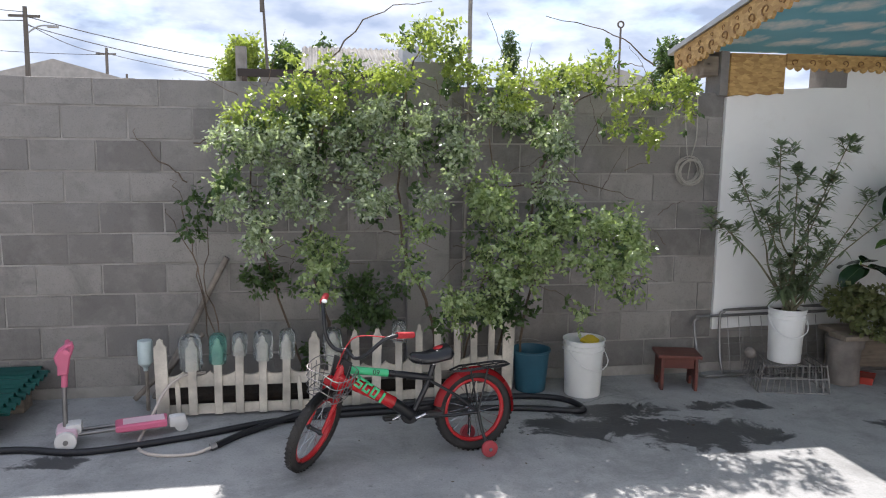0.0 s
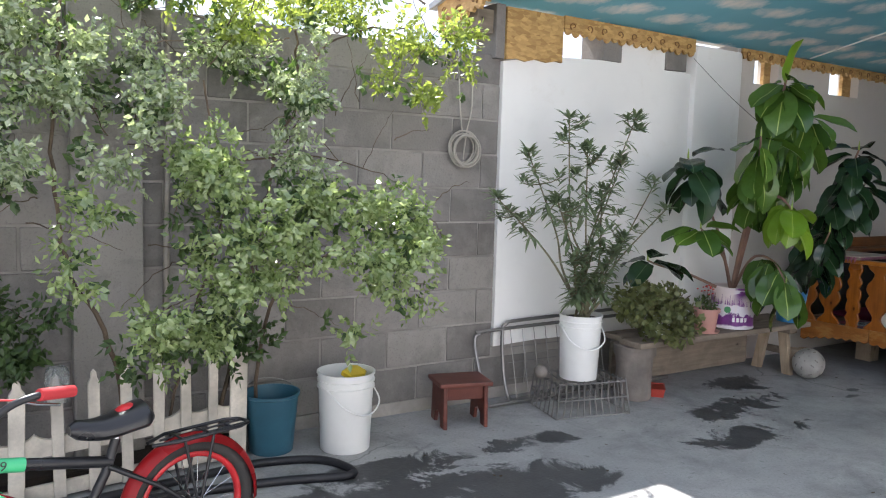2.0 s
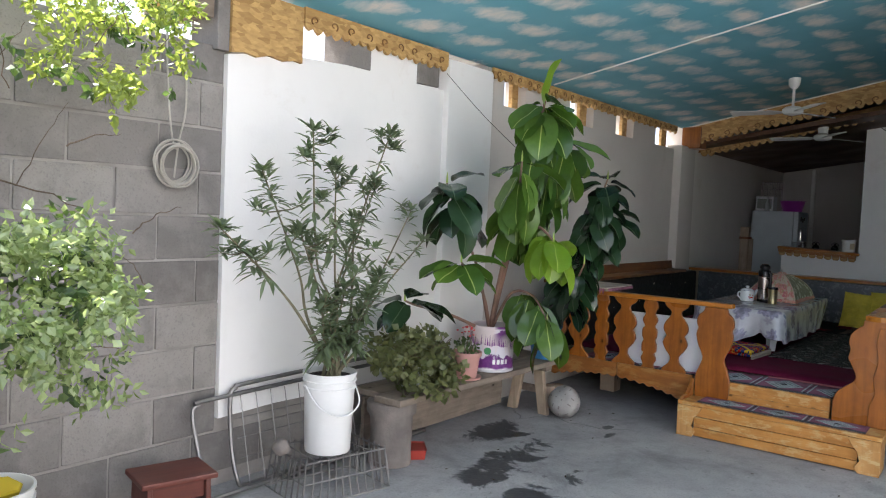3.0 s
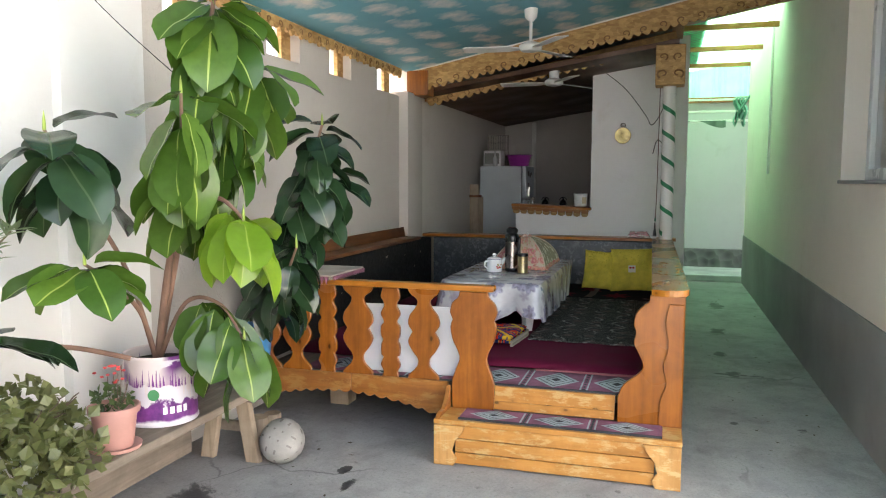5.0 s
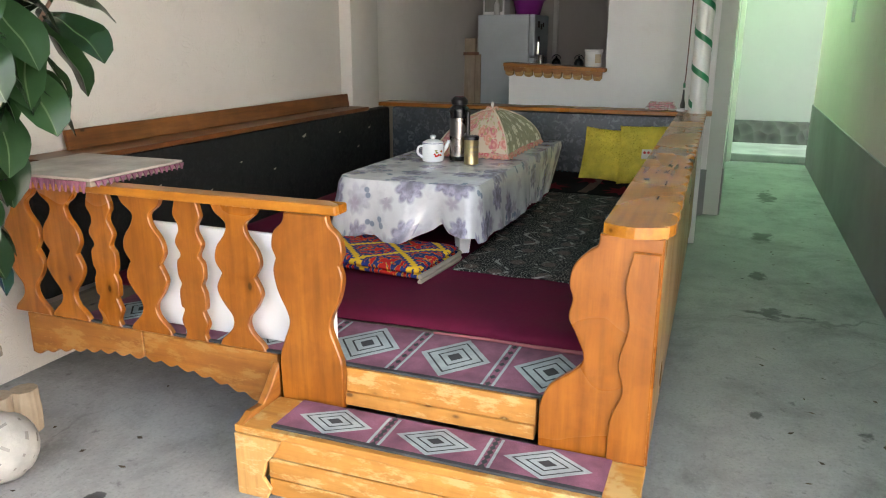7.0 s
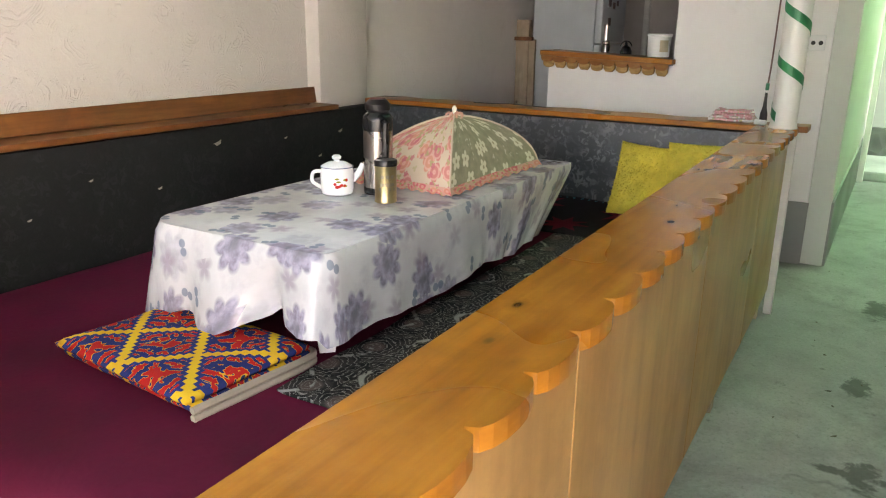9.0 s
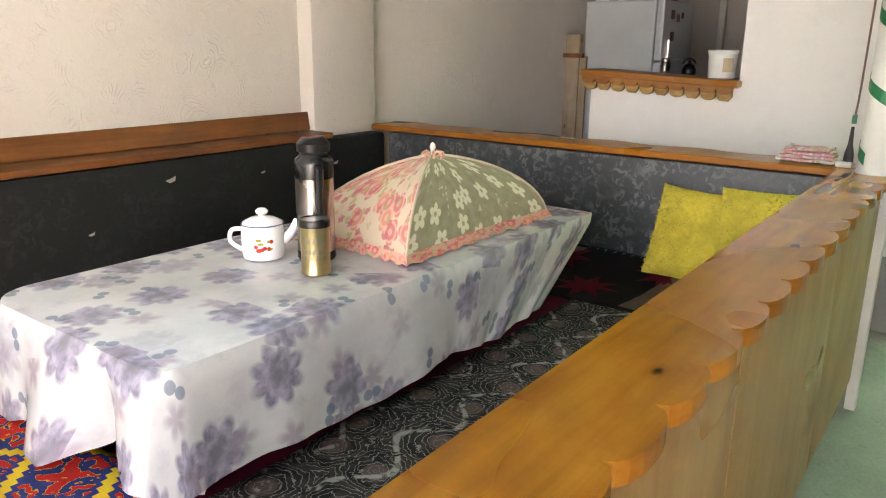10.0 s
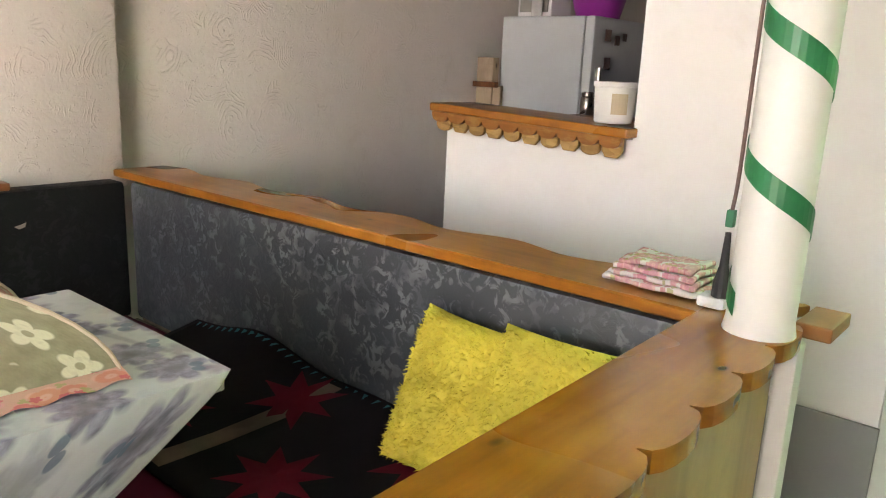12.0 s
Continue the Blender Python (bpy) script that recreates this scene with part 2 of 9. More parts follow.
def cloud_paper():
    """Printed paper of small clouds on a blue sky."""
    b = Mat("cloud print ceiling")
    p = b.place("World", (1.0, 1.0, 0.0))
    x, y, z = b.xyz(p)
    row = b.math("FLOOR", b.math("DIVIDE", y, 0.31))
    sx = b.math("ADD", x, b.math("MULTIPLY", row, 0.17))
    fx = b.math("SUBTRACT", b.math("FRACT", b.math("DIVIDE", sx, 0.42)), 0.5)
    fy = b.math("SUBTRACT", b.math("FRACT", b.math("DIVIDE", y, 0.31)), 0.5)
    d = b.math("ADD", b.math("POWER", b.math("DIVIDE", fx, 0.46), 2.0), b.math("POWER", b.math("DIVIDE", b.math("ADD", fy, b.math("MULTIPLY", fx, 0.35)), 0.27), 2.0))
    n = b.noise(7, 6, 0.62, 0.4)
    v = b.math("ADD", b.math("SUBTRACT", 1.0, d), b.math("MULTIPLY", b.math("SUBTRACT", n, 0.5), 4.6))
    col = b.mix(b.step(b.noise(1.6, 3), 0.3, 0.7), (0.11, 0.33, 0.42), (0.17, 0.42, 0.50))
    col = b.mix(b.step(v, -0.4, 1.3), col, (0.70, 0.67, 0.62))
    return b.done(col, 0.55, 0, n, 0.05, 0.004, 0.3)


def leaf_material(name, c1, c2, glow, rough=0.45, per="island", mixin=0.35, spec=0.5):
    b = Mat(name)
    b.place("Object")
    r = b.island() if per == "island" else b.random()
    col = b.mix(r, c1, c2)
    col = b.mix(b.step(b.noise(30, 3), 0.4, 0.7, 0, 0.3), col, tuple(x * 0.6 for x in c1))
    b.done(col, rough, 0, b.noise(60, 2), 0.1, 0.002, spec)
    tr = b.node("ShaderNodeBsdfTranslucent")
    b.put(tr.inputs["Color"], b.mix(r, tuple(x * 0.8 for x in glow), glow))
    mx = b.node("ShaderNodeMixShader")
    mx.inputs[0].default_value = mixin
    b.put(mx.inputs[1], b.bsdf.outputs[0])
    b.put(mx.inputs[2], tr.outputs[0])
    b.put(b.out.inputs["Surface"], mx.outputs[0])
    return b.m


def green_sheet():
    b = Mat("green translucent roofing")
    p = b.place("World")
    col = b.mix(b.step(b.noise(3, 4), 0.3, 0.7), (0.10, 0.62, 0.36), (0.20, 0.80, 0.50))
    b.done(col, 0.35, 0, None)
    tr = b.node("ShaderNodeBsdfTranslucent")
    b.put(tr.inputs["Color"], (0.34, 0.70, 0.47, 1))
    mx = b.node("ShaderNodeMixShader")
    mx.inputs[0].default_value = 0.5
    b.put(mx.inputs[1], b.bsdf.outputs[0])
    b.put(mx.inputs[2], tr.outputs[0])
    b.put(b.out.inputs["Surface"], mx.outputs[0])
    return b.m


def glass(name, c=(1, 1, 1), rough=0.02, alpha=None):
    b = Mat(name)
    b.done(c, rough, 0, None, spec=0.5)
    b.bsdf.inputs["Transmission Weight"].default_value = 1.0
    b.bsdf.inputs["IOR"].default_value = 1.45
    return b.m


def osb_material():
    b = Mat("particle board")
    b.place("World", (9, 9, 22))
    chip = b.cells(2.4, out="Color")
    r = b.xyz(chip)[0]
    n = b.noise(3, 4)
    col = b.mix(r, (0.33, 0.19, 0.065), (0.56, 0.36, 0.14))
    col = b.mix(b.step(n, 0.4, 0.7, 0, 0.4), col, (0.24, 0.13, 0.045))
    return b.done(col, 0.62, 0, r, 0.15, 0.003)


FLOOR = concrete_floor()
BLOCK = block_material()
MORTAR = plain("grey mortar", (0.31, 0.29, 0.265), 0.95, vary=0.25, bump=0.5, space="World")
WHITEWASH = plaster("white plaster", (0.79, 0.78, 0.76))
# one rough coat in two tones: darker in the brighter lounge, lighter in the kitchen
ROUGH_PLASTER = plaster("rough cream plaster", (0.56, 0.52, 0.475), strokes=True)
KITCHEN_PLASTER = plaster("rough kitchen plaster", (0.70, 0.66, 0.61), strokes=True)
# whiter than WHITEWASH to make up for little light on the hatch wall
LIFTED_WHITE = plaster("white plaster lightened for weak light", (0.87, 0.85, 0.83), vary=0.05)
COLUMN_PAINT = plain("white oil paint", (0.74, 0.73, 0.68), 0.4, vary=0.06)
HOUSE_PLASTER = plaster("beige house plaster", (0.79, 0.72, 0.63))
GREY_PLINTH = plaster("grey cement plinth", (0.34, 0.34, 0.33), vary=0.3)
CLOUDS = cloud_paper()
OSB = osb_material()
ROOF_TIN = plain("roofing sheet", (0.32, 0.33, 0.34), 0.5, 0.3, vary=0.2)
GREEN_ROOF = green_sheet()
PINE_X = timber("varnished pine lengthwise", (0.22, 0.075, 0.012), (0.38, 0.15, 0.03), "x")
PINE_Y = timber("varnished pine across", (0.22, 0.075, 0.012), (0.38, 0.15, 0.03), "y", worn=(0.34, 0.17, 0.05))
PINE_Z = timber("varnished pine upright", (0.20, 0.058, 0.007), (0.37, 0.125, 0.017), "z", rough=0.3)
WORN_Y = timber("worn pine across", (0.40, 0.165, 0.03), (0.55, 0.27, 0.065), "y", worn=(0.54, 0.36, 0.15), rough=0.6)
WORN_Z = timber("worn pine upright", (0.45, 0.22, 0.06), (0.62, 0.35, 0.12), "z", worn=(0.58, 0.42, 0.2), rough=0.6)
RAIL_X = timber("varnished rail lengthwise", (0.30, 0.10, 0.010), (0.50, 0.20, 0.024), "x", rough=0.26)
RAIL_Y = timber("varnished rail across", (0.29, 0.095, 0.010), (0.47, 0.185, 0.024), "y", rough=0.3)
DARK_WOOD_X = timber("dark stained board", (0.10, 0.032, 0.010), (0.25, 0.095, 0.026), "x", rough=0.4)
BROWN_CEIL = timber("brown ceiling boards", (0.085, 0.04, 0.02), (0.15, 0.075, 0.035), "x", rough=0.5)
RAW_WOOD_X = timber("weathered raw plank", (0.17, 0.14, 0.11), (0.29, 0.24, 0.19), "x", rough=0.85, spec=0.2)
RAW_WOOD_Z = timber("weathered raw upright", (0.34, 0.26, 0.18), (0.46, 0.37, 0.27), "z", rough=0.85, spec=0.2)
FENCE_PAINT = plain("weathered white fence paint", (0.58, 0.53, 0.45), 0.8, vary=0.3, scale=14, bump=0.3)

# ---- building helpers ----
def box(bm, x0, x1, y0, y1, z0, z1, bevel=0.0, m=None):
    r = bmesh.ops.create_cube(bm, size=1.0)
    vs = r["verts"]
    for v in vs:
        v.co = Vector((x0 + (x1 - x0) * (v.co.x + 0.5), y0 + (y1 - y0) * (v.co.y + 0.5), z0 + (z1 - z0) * (v.co.z + 0.5)))
    if bevel:
        es = {e for v in vs for e in v.link_edges}
        got = bmesh.ops.bevel(bm, geom=list(es), offset=bevel, segments=2, affect="EDGES", profile=0.6)
        vs = list({v for f in got["faces"] for v in f.verts} | {v for v in vs if v.is_valid})
    if m is not None:
        bmesh.ops.transform(bm, matrix=m, verts=vs)
    return vs


def prism(bm, outline, lo, hi, axis="x", bevel=0.0, m=None):
    """A flat outline (u, v) given thickness from lo to hi along an axis; u and v follow the other two axes in order."""
    def at(u, v, w):
        return Vector({"x": (w, u, v), "y": (u, w, v), "z": (u, v, w)}[axis])
    a = [bm.verts.new(at(u, v, lo)) for u, v in outline]
    b = [bm.verts.new(at(u, v, hi)) for u, v in outline]
    n = len(outline)
    old = set(bm.verts) - set(a) - set(b)
    fs = [bm.faces.new(a), bm.faces.new(b[::-1])]
    for i in range(n):
        fs.append(bm.faces.new((a[i], b[i], b[(i + 1) % n], a[(i + 1) % n])))
    bmesh.ops.recalc_face_normals(bm, faces=fs)
    if bevel:
        rim = [e for f in fs[:2] for e in f.edges]
        bmesh.ops.bevel(bm, geom=rim, offset=bevel, segments=1, affect="EDGES")
    if m is not None:
        bmesh.ops.transform(bm, matrix=m, verts=[v for v in bm.verts if v not in old])


def lathe(bm, profile, at=(0, 0, 0), steps=24, m=None, cap=True):
    """A turned body from (radius, height) pairs."""
    rings = []
    for r, z in profile:
        rings.append([bm.verts.new((at[0] + r * math.cos(2 * math.pi * k / steps), at[1] + r * math.sin(2 * math.pi * k / steps), at[2] + z)) for k in range(steps)])
    for a, b in zip(rings, rings[1:]):
        for k in range(steps):
            bm.faces.new((a[k], a[(k + 1) % steps], b[(k + 1) % steps], b[k]))
    if cap:
        bm.faces.new(rings[0][::-1])
        bm.faces.new(rings[-1])
    vs = [v for r in rings for v in r]
    if m is not None:
        bmesh.ops.transform(bm, matrix=m, verts=vs)
    return vs


def tube(bm, points, radius, steps=8, closed=False, taper=None):
    """A round bar bent along points."""
    pts = [Vector(p) for p in points]
    n = len(pts)
    rings = []
    side = None
    for i, p in enumerate(pts):
        a = pts[(i - 1) % n] if (closed or i) else p
        c = pts[(i + 1) % n] if (closed or i < n - 1) else p
        way = (c - a).normalized()
        if side is None:
            side = way.cross(Vector((0, 0, 1)) if abs(way.z) < 0.9 else Vector((1, 0, 0))).normalized()
        side = (side - way * side.dot(way)).normalized()
        up = way.cross(side)
        r = radius if taper is None else radius + (taper - radius) * i / max(1, n - 1)
        rings.append([bm.verts.new(p + r * (side * math.cos(2 * math.pi * k / steps) + up * math.sin(2 * math.pi * k / steps))) for k in range(steps)])
    pairs = list(zip(rings, rings[1:])) + ([(rings[-1], rings[0])] if closed else [])
    for a, b in pairs:
        for k in range(steps):
            bm.faces.new((a[k], a[(k + 1) % steps], b[(k + 1) % steps], b[k]))
    if not closed:
        bm.faces.new(rings[0][::-1])
        bm.faces.new(rings[-1])


def smooth_line(points, per=8, closed=False):
    """Points on a smooth curve through the given ones."""
    p = [Vector(q) for q in points]
    n = len(p)
    out = []
    for i in range(n if closed else n - 1):
        a, b, c, d = (p[(i + k) % n] if closed else p[min(max(i + k, 0), n - 1)] for k in (-1, 0, 1, 2))
        for s in range(per):
            t = s / per
            out.append(0.5 * ((2 * b) + (c - a) * t + (2 * a - 5 * b + 4 * c - d) * t * t + (3 * b - a - 3 * c + d) * t ** 3))
    if not closed:
        out.append(p[-1])
    return out


def arc_points(centre, u, v, r, a0, a1, n):
    u, v, c = Vector(u), Vector(v), Vector(centre)
    return [c + r * (u * math.cos(radians(a0 + (a1 - a0) * i / n)) + v * math.sin(radians(a0 + (a1 - a0) * i / n))) for i in range(n + 1)]


def mesh_of(bm, name, mat, smooth=False):
    me = bpy.data.meshes.new(name)
    bmesh.ops.recalc_face_normals(bm, faces=bm.faces)
    if smooth:
        for f in bm.faces:
            f.smooth = True
        for e in bm.edges:
            if len(e.link_faces) == 2 and e.calc_face_angle(0) > 0.7:
                e.smooth = False
    bm.to_mesh(me)
    bm.free()
    for one in (mat if isinstance(mat, (list, tuple)) else [mat]):
        me.materials.append(one)
    return me


def part(name, bm, mat, parent, label="", smooth=False):
    me = bm if isinstance(bm, bpy.types.Mesh) else mesh_of(bm, name, mat, smooth)
    ob = new(name, me)
    ob.parent = parent
    return tagged(ob, label)


def thing(name, label, category, at=None, group=""):
    ob = new(name)
    ob.empty_display_size = 0.1
    if at is not None:
        ob.matrix_basis = at
    return tagged(ob, label, category, group)


def setting(name, bm, mat, label="", category="", smooth=False):
    return tagged(new(name, mesh_of(bm, name, mat, smooth)), label, category, kind="structure")


def bm_new():
    return bmesh.new()


def one_box(*a, **k):
    bm = bmesh.new()
    box(bm, *a, **k)
    return bm


def scallop(x0, x1, n, depth, base, steps=6):
    """A row of n rounded tongues hanging from base, from x0 to x1."""
    w = (x1 - x0) / n
    out = []
    for i in range(n):
        for k in range(steps + 1):
            a = math.pi * k / steps
            out.append((x0 + w * (i + 0.5) - 0.5 * w * math.cos(a) * 0.98, base - depth * math.sin(a) ** 0.8))
    return out

# ---- ground, walls, roofs ----
setting("ground", one_box(-400, 400, -400, 900, -0.3, -0.012), plain("dry earth", (0.23, 0.20, 0.15), 0.95, vary=0.3, scale=2, space="World"), "dry bare earth reaching to the distance", "ground")
floor = setting("floor", one_box(-6, 14.3, -7, 5.6, -0.2, 0.0), FLOOR, "grey worn concrete yard floor with damp stains", "floor")

# block wall along the yard: courses of cinder blocks on a mortar core
COURSES = (0.07, 0.27, 0.482, 0.69, 0.886, 1.085, 1.283, 1.48, 1.68, 1.885, 2.062)
wall_n = setting("wall_north", one_box(-6, 5.1, 5.376, 5.56, 0, 2.05), MORTAR, "grey cinder block yard wall with recessed joints", "wall")
setting("wall_plinth", one_box(-6, 3.0, 5.36, 5.375, 0, 0.07), MORTAR, "rough cement foot of the block wall", "wall")

# plastered stretch of the wall and its pilasters
bm = bm_new()
outline = [(3.02, 0.33), (3.35, 0.345), (3.8, 0.34), (4.66, 0.34), (4.66, 2.10), (4.57, 2.10), (4.57, 2.105), (4.37, 2.10), (3.96, 2.115), (3.79, 2.105), (3.44, 2.085), (3.3, 2.07), (3.2, 2.05), (3.1, 2.035), (3.02, 2.02)]
prism(bm, outline, 5.345, 5.39, "y")
setting("wall_plaster", bm, WHITEWASH, "whitewashed plaster over the block wall", "wall")
setting("wall_lounge", one_box(5.1, 8.7, 5.35, 5.55, 0, 2.10), ROUGH_PLASTER, "cream rough-trowelled plaster wall", "wall")
setting("wall_kitchen_side", one_box(8.9, 13.3, 5.35, 5.55, 0, 2.6), KITCHEN_PLASTER, "rough plaster kitchen side wall", "wall")
bm = bm_new()
box(bm, 4.63, 5.13, 5.30, 5.56, 0, 2.30, 0.03)
setting("pilaster_1", bm, WHITEWASH, "white plastered pilaster with rounded edges", "pilaster", True)
bm = bm_new()
box(bm, 8.60, 9.02, 5.262, 5.56, 0, 2.14, 0.02)
setting("pilaster_2", bm, ROUGH_PLASTER, "pale plastered pilaster beside the seating platform", "pilaster", True)

# blocks and openings on top of the wall
for i, (x0, x1, kind) in enumerate(((2.955, 3.02, 0), (3.79, 3.955, 0), (4.37, 4.57, 0), (5.62, 6.30, 1), (6.72, 7.17, 1), (7.55, 8.09, 1))):
    setting("wall_infill_%d" % (i + 1), one_box(x0, x1, 5.352 if kind else 5.335, 5.54, 2.095 if kind else (2.03 if x0 < 3 else 2.105), 2.34, bevel=0.006), ROUGH_PLASTER if kind else BLOCK, "short pier between the openings under the roof", "pier")
setting("wall_infill_7", one_box(3.96, 4.37, 5.35, 5.54, 2.1, 2.34), WHITEWASH, "plastered infill under the roof", "pier")
setting("wall_infill_8", one_box(5.13, 5.33, 5.352, 5.54, 2.1, 2.36), ROUGH_PLASTER, "plastered infill under the roof", "pier")
for i, (x0, x1) in enumerate(((5.54, 5.62), (6.60, 6.72), (7.45, 7.55), (8.42, 8.55))):
    setting("wall_board_%d" % (i + 1), one_box(x0, x1, 5.42, 5.45, 2.09, 2.33), OSB, "particle board half closing the opening", "board")
bm = bm_new()
prism(bm, [(3.022, 2.325), (3.022, 2.028), (3.1, 2.04), (3.17, 2.03), (3.24, 2.05), (3.33, 2.04), (3.4, 2.055), (3.445, 2.05), (3.445, 2.325)], 5.322, 5.342, "y")
setting("osb_panel", bm, OSB, "yellow particle board panel under the eaves", "board")

SLOPE = 0.205


def roof_z(y):
    return 2.335 + SLOPE * (5.35 - y)


# blue ceiling and tin roof of the shelter
bm = bm_new()
prism(bm, [(5.35, roof_z(5.35)), (2.03, roof_z(2.03)), (2.03, roof_z(2.03) + 0.03), (5.35, roof_z(5.35) + 0.03)], 2.86, 8.9, "x")
setting("ceiling", bm, CLOUDS, "ceiling papered with white clouds on blue", "ceiling")
bm = bm_new()
prism(bm, [(5.6, roof_z(5.6) + 0.10), (1.7, roof_z(1.7) + 0.10), (1.7, roof_z(1.7) + 0.13), (5.6, roof_z(5.6) + 0.13)], 2.78, 9.1, "x")
setting("roof", bm, ROOF_TIN, "grey sheet roof over the shelter", "roof")
# white batten across the ceiling and cream strip along its edges
bm = bm_new()
prism(bm, [(5.34, roof_z(5.34) - 0.012), (2.04, roof_z(2.04) - 0.012), (2.04, roof_z(2.04) - 0.002), (5.34, roof_z(5.34) - 0.002)], 8.79, 8.82, "x")
setting("trim_1", bm, COLUMN_PAINT, "thin white strip where ceiling meets beam", "trim")
bm = bm_new()
prism(bm, [(5.3, roof_z(5.3) - 0.01), (2.04, roof_z(2.04) - 0.01), (2.04, roof_z(2.04) - 0.002), (5.3, roof_z(5.3) - 0.002)], 5.925, 5.939, "x")
setting("trim_2", bm, COLUMN_PAINT, "thin white ceiling batten", "trim")


def carved_edge(x0, x1, top, low, n, seed=0):
    """Outline of a fretted fascia: a straight top and a run of curls below."""
    rnd = random.Random(seed)
    w = (x1 - x0) / n
    pts = [(x1, top), (x0, top)]
    for i in range(n):
        a = x0 + w * i
        j = rnd.uniform(-0.006, 0.006)
        pts += [(a, low + 0.030), (a + 0.10 * w, low + 0.012 + j), (a + 0.24 * w, low + 0.004), (a + 0.36 * w, low + 0.012), (a + 0.42 * w, low + 0.026),
                (a + 0.50 * w, low + 0.020), (a + 0.58 * w, low + 0.002 + j), (a + 0.72 * w, low - 0.006), (a + 0.86 * w, low + 0.006), (a + 0.95 * w, low + 0.028)]
    pts.append((x1, low + 0.03))
    return pts


def curl(bm, cx, cz, r, lo, hi, axis, flip=1, m=None):
    """A raised S-scroll on a fretted board."""
    pts = []
    for k in range(15):
        a = radians(-60 + k * 24)
        rr = r * (1 - k / 20)
        u, v = cx + flip * rr * math.cos(a), cz + rr * math.sin(a) * 0.8
        pts.append((u, (lo + hi) / 2, v) if axis == "y" else ((lo + hi) / 2, u, v))
    if m is not None:
        pts = [m @ Vector(p) for p in pts]
    tube(bm, pts, r * 0.17, 5, taper=r * 0.10)


# scrolls darker than their boards: the carving's shadow is in the colour
SCROLL = plain("carved wood darkened as shadow", (0.20, 0.10, 0.03), 0.6)
# fascia along the wall under the ceiling
fascia = thing("fascia_board", "fretted wooden fascia board with curled lower edge", "fascia")
fascia["kind"] = "structure"
for k, (x0, x1) in enumerate(((3.45, 4.63), (5.14, 8.58))):
    bm = bm_new()
    prism(bm, carved_edge(x0, x1, 2.332, 2.215 if k == 0 else 2.255, int((x1 - x0) / 0.13), k), 5.315, 5.333, "y")
    part("board", bm, OSB, fascia)
    bm = bm_new()
    n = int((x1 - x0) / 0.13)
    for i in range(n):
        curl(bm, x0 + (i + 0.5) * (x1 - x0) / n, 2.275 if k == 0 else 2.295, 0.028, 5.308, 5.318, "y", 1 if i % 2 else -1)
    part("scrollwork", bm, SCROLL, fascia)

# barge board on the gable end of the roof
barge = thing("barge_board", "carved wooden barge board on the roof edge", "barge board")
barge["kind"] = "structure"
mb = Matrix.Translation((2.80, 5.72, roof_z(5.72) + 0.10)) @ Matrix.Rotation(-math.atan(SLOPE), 4, "X")
bm = bm_new()
prism(bm, [(-u, v) for u, v in carved_edge(0, 4.0, 0.0, -0.17, 26, 5)], -0.012, 0.012, "x", m=mb)
part("board", bm, OSB, barge)
bm = bm_new()
for i in range(26):
    curl(bm, -(0.075 + i * 4.0 / 26), -0.105, 0.042, -0.02, -0.008, "x", 1 if i % 2 else -1, mb)
    curl(bm, -(0.075 + i * 4.0 / 26), -0.045, 0.022, -0.02, -0.008, "x", -1 if i % 2 else 1, mb)
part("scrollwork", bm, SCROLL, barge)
bm = bm_new()
prism(bm, [(0.06, 0.0), (-4.0, 0.0), (-4.0, 0.035), (0.06, 0.035)], -0.035, 0.02, "x", m=mb)
part("capping", bm, ROOF_TIN, barge, "grey sheet metal capping")
setting("eaves_beam", one_box(2.84, 2.95, 5.36, 5.75, 2.17, 2.30), RAW_WOOD_X, "wooden eaves timber end", "beam")

# cross beam over the column and the beam behind it, both with fretted boards
for k, (x0, x1, drop, ya, yb, dep) in enumerate(((8.83, 8.95, 0.0, 5.3, 2.05, 0.20), (9.35, 9.45, 0.13, 5.35, 3.0, 0.14))):
    beam = thing("cross_beam", "pine cross beam with fretted lower board", "beam")
    beam["kind"] = "structure"
    bm = bm_new()
    prism(bm, [(ya, roof_z(ya) - drop), (yb, roof_z(yb) - drop), (yb, roof_z(yb) - drop - dep), (ya, roof_z(ya) - drop - dep + 0.06)], x0, x1, "x")
    part("timber", bm, PINE_Y, beam)
    mm = Matrix.Translation((x0 - 0.014, ya, roof_z(ya) - drop - 0.01)) @ Matrix.Rotation(-math.atan(SLOPE), 4, "X")
    ln = (ya - yb) / math.cos(math.atan(SLOPE))
    n = int(ln / 0.15)
    bm = bm_new()
    prism(bm, [(-u, v) for u, v in carved_edge(0.02, ln, 0.0, -dep + 0.01, n, 7 + k)], -0.012, 0.012, "x", m=mm)
    part("fretted_board", bm, OSB, beam)
    bm = bm_new()
    for i in range(n):
        curl(bm, -(0.02 + (i + 0.5) * ln / n), -dep + 0.06, 0.035, -0.02, -0.010, "x", 1 if i % 2 else -1, mm)
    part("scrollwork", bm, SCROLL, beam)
setting("beam_post", one_box(8.78, 8.98, 5.14, 5.34, 2.12, 2.345, bevel=0.008), PINE_Z, "short pine post on the pilaster", "post")

# kitchen nook: front wall with serving hatch, back wall, brown ceiling
XK = 9.93
bm = bm_new()
prism(bm, [(2.975, 0), (4.54, 0), (4.54, 1.085), (3.775, 1.047), (3.775, 2.62), (2.975, 2.75)], XK, XK + 0.14, "x")
setting("wall_kitchen_front", bm, LIFTED_WHITE, "white plaster wall with a serving hatch", "wall")
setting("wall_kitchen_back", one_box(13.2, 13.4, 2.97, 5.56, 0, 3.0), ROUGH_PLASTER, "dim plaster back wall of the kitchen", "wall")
bm = bm_new()
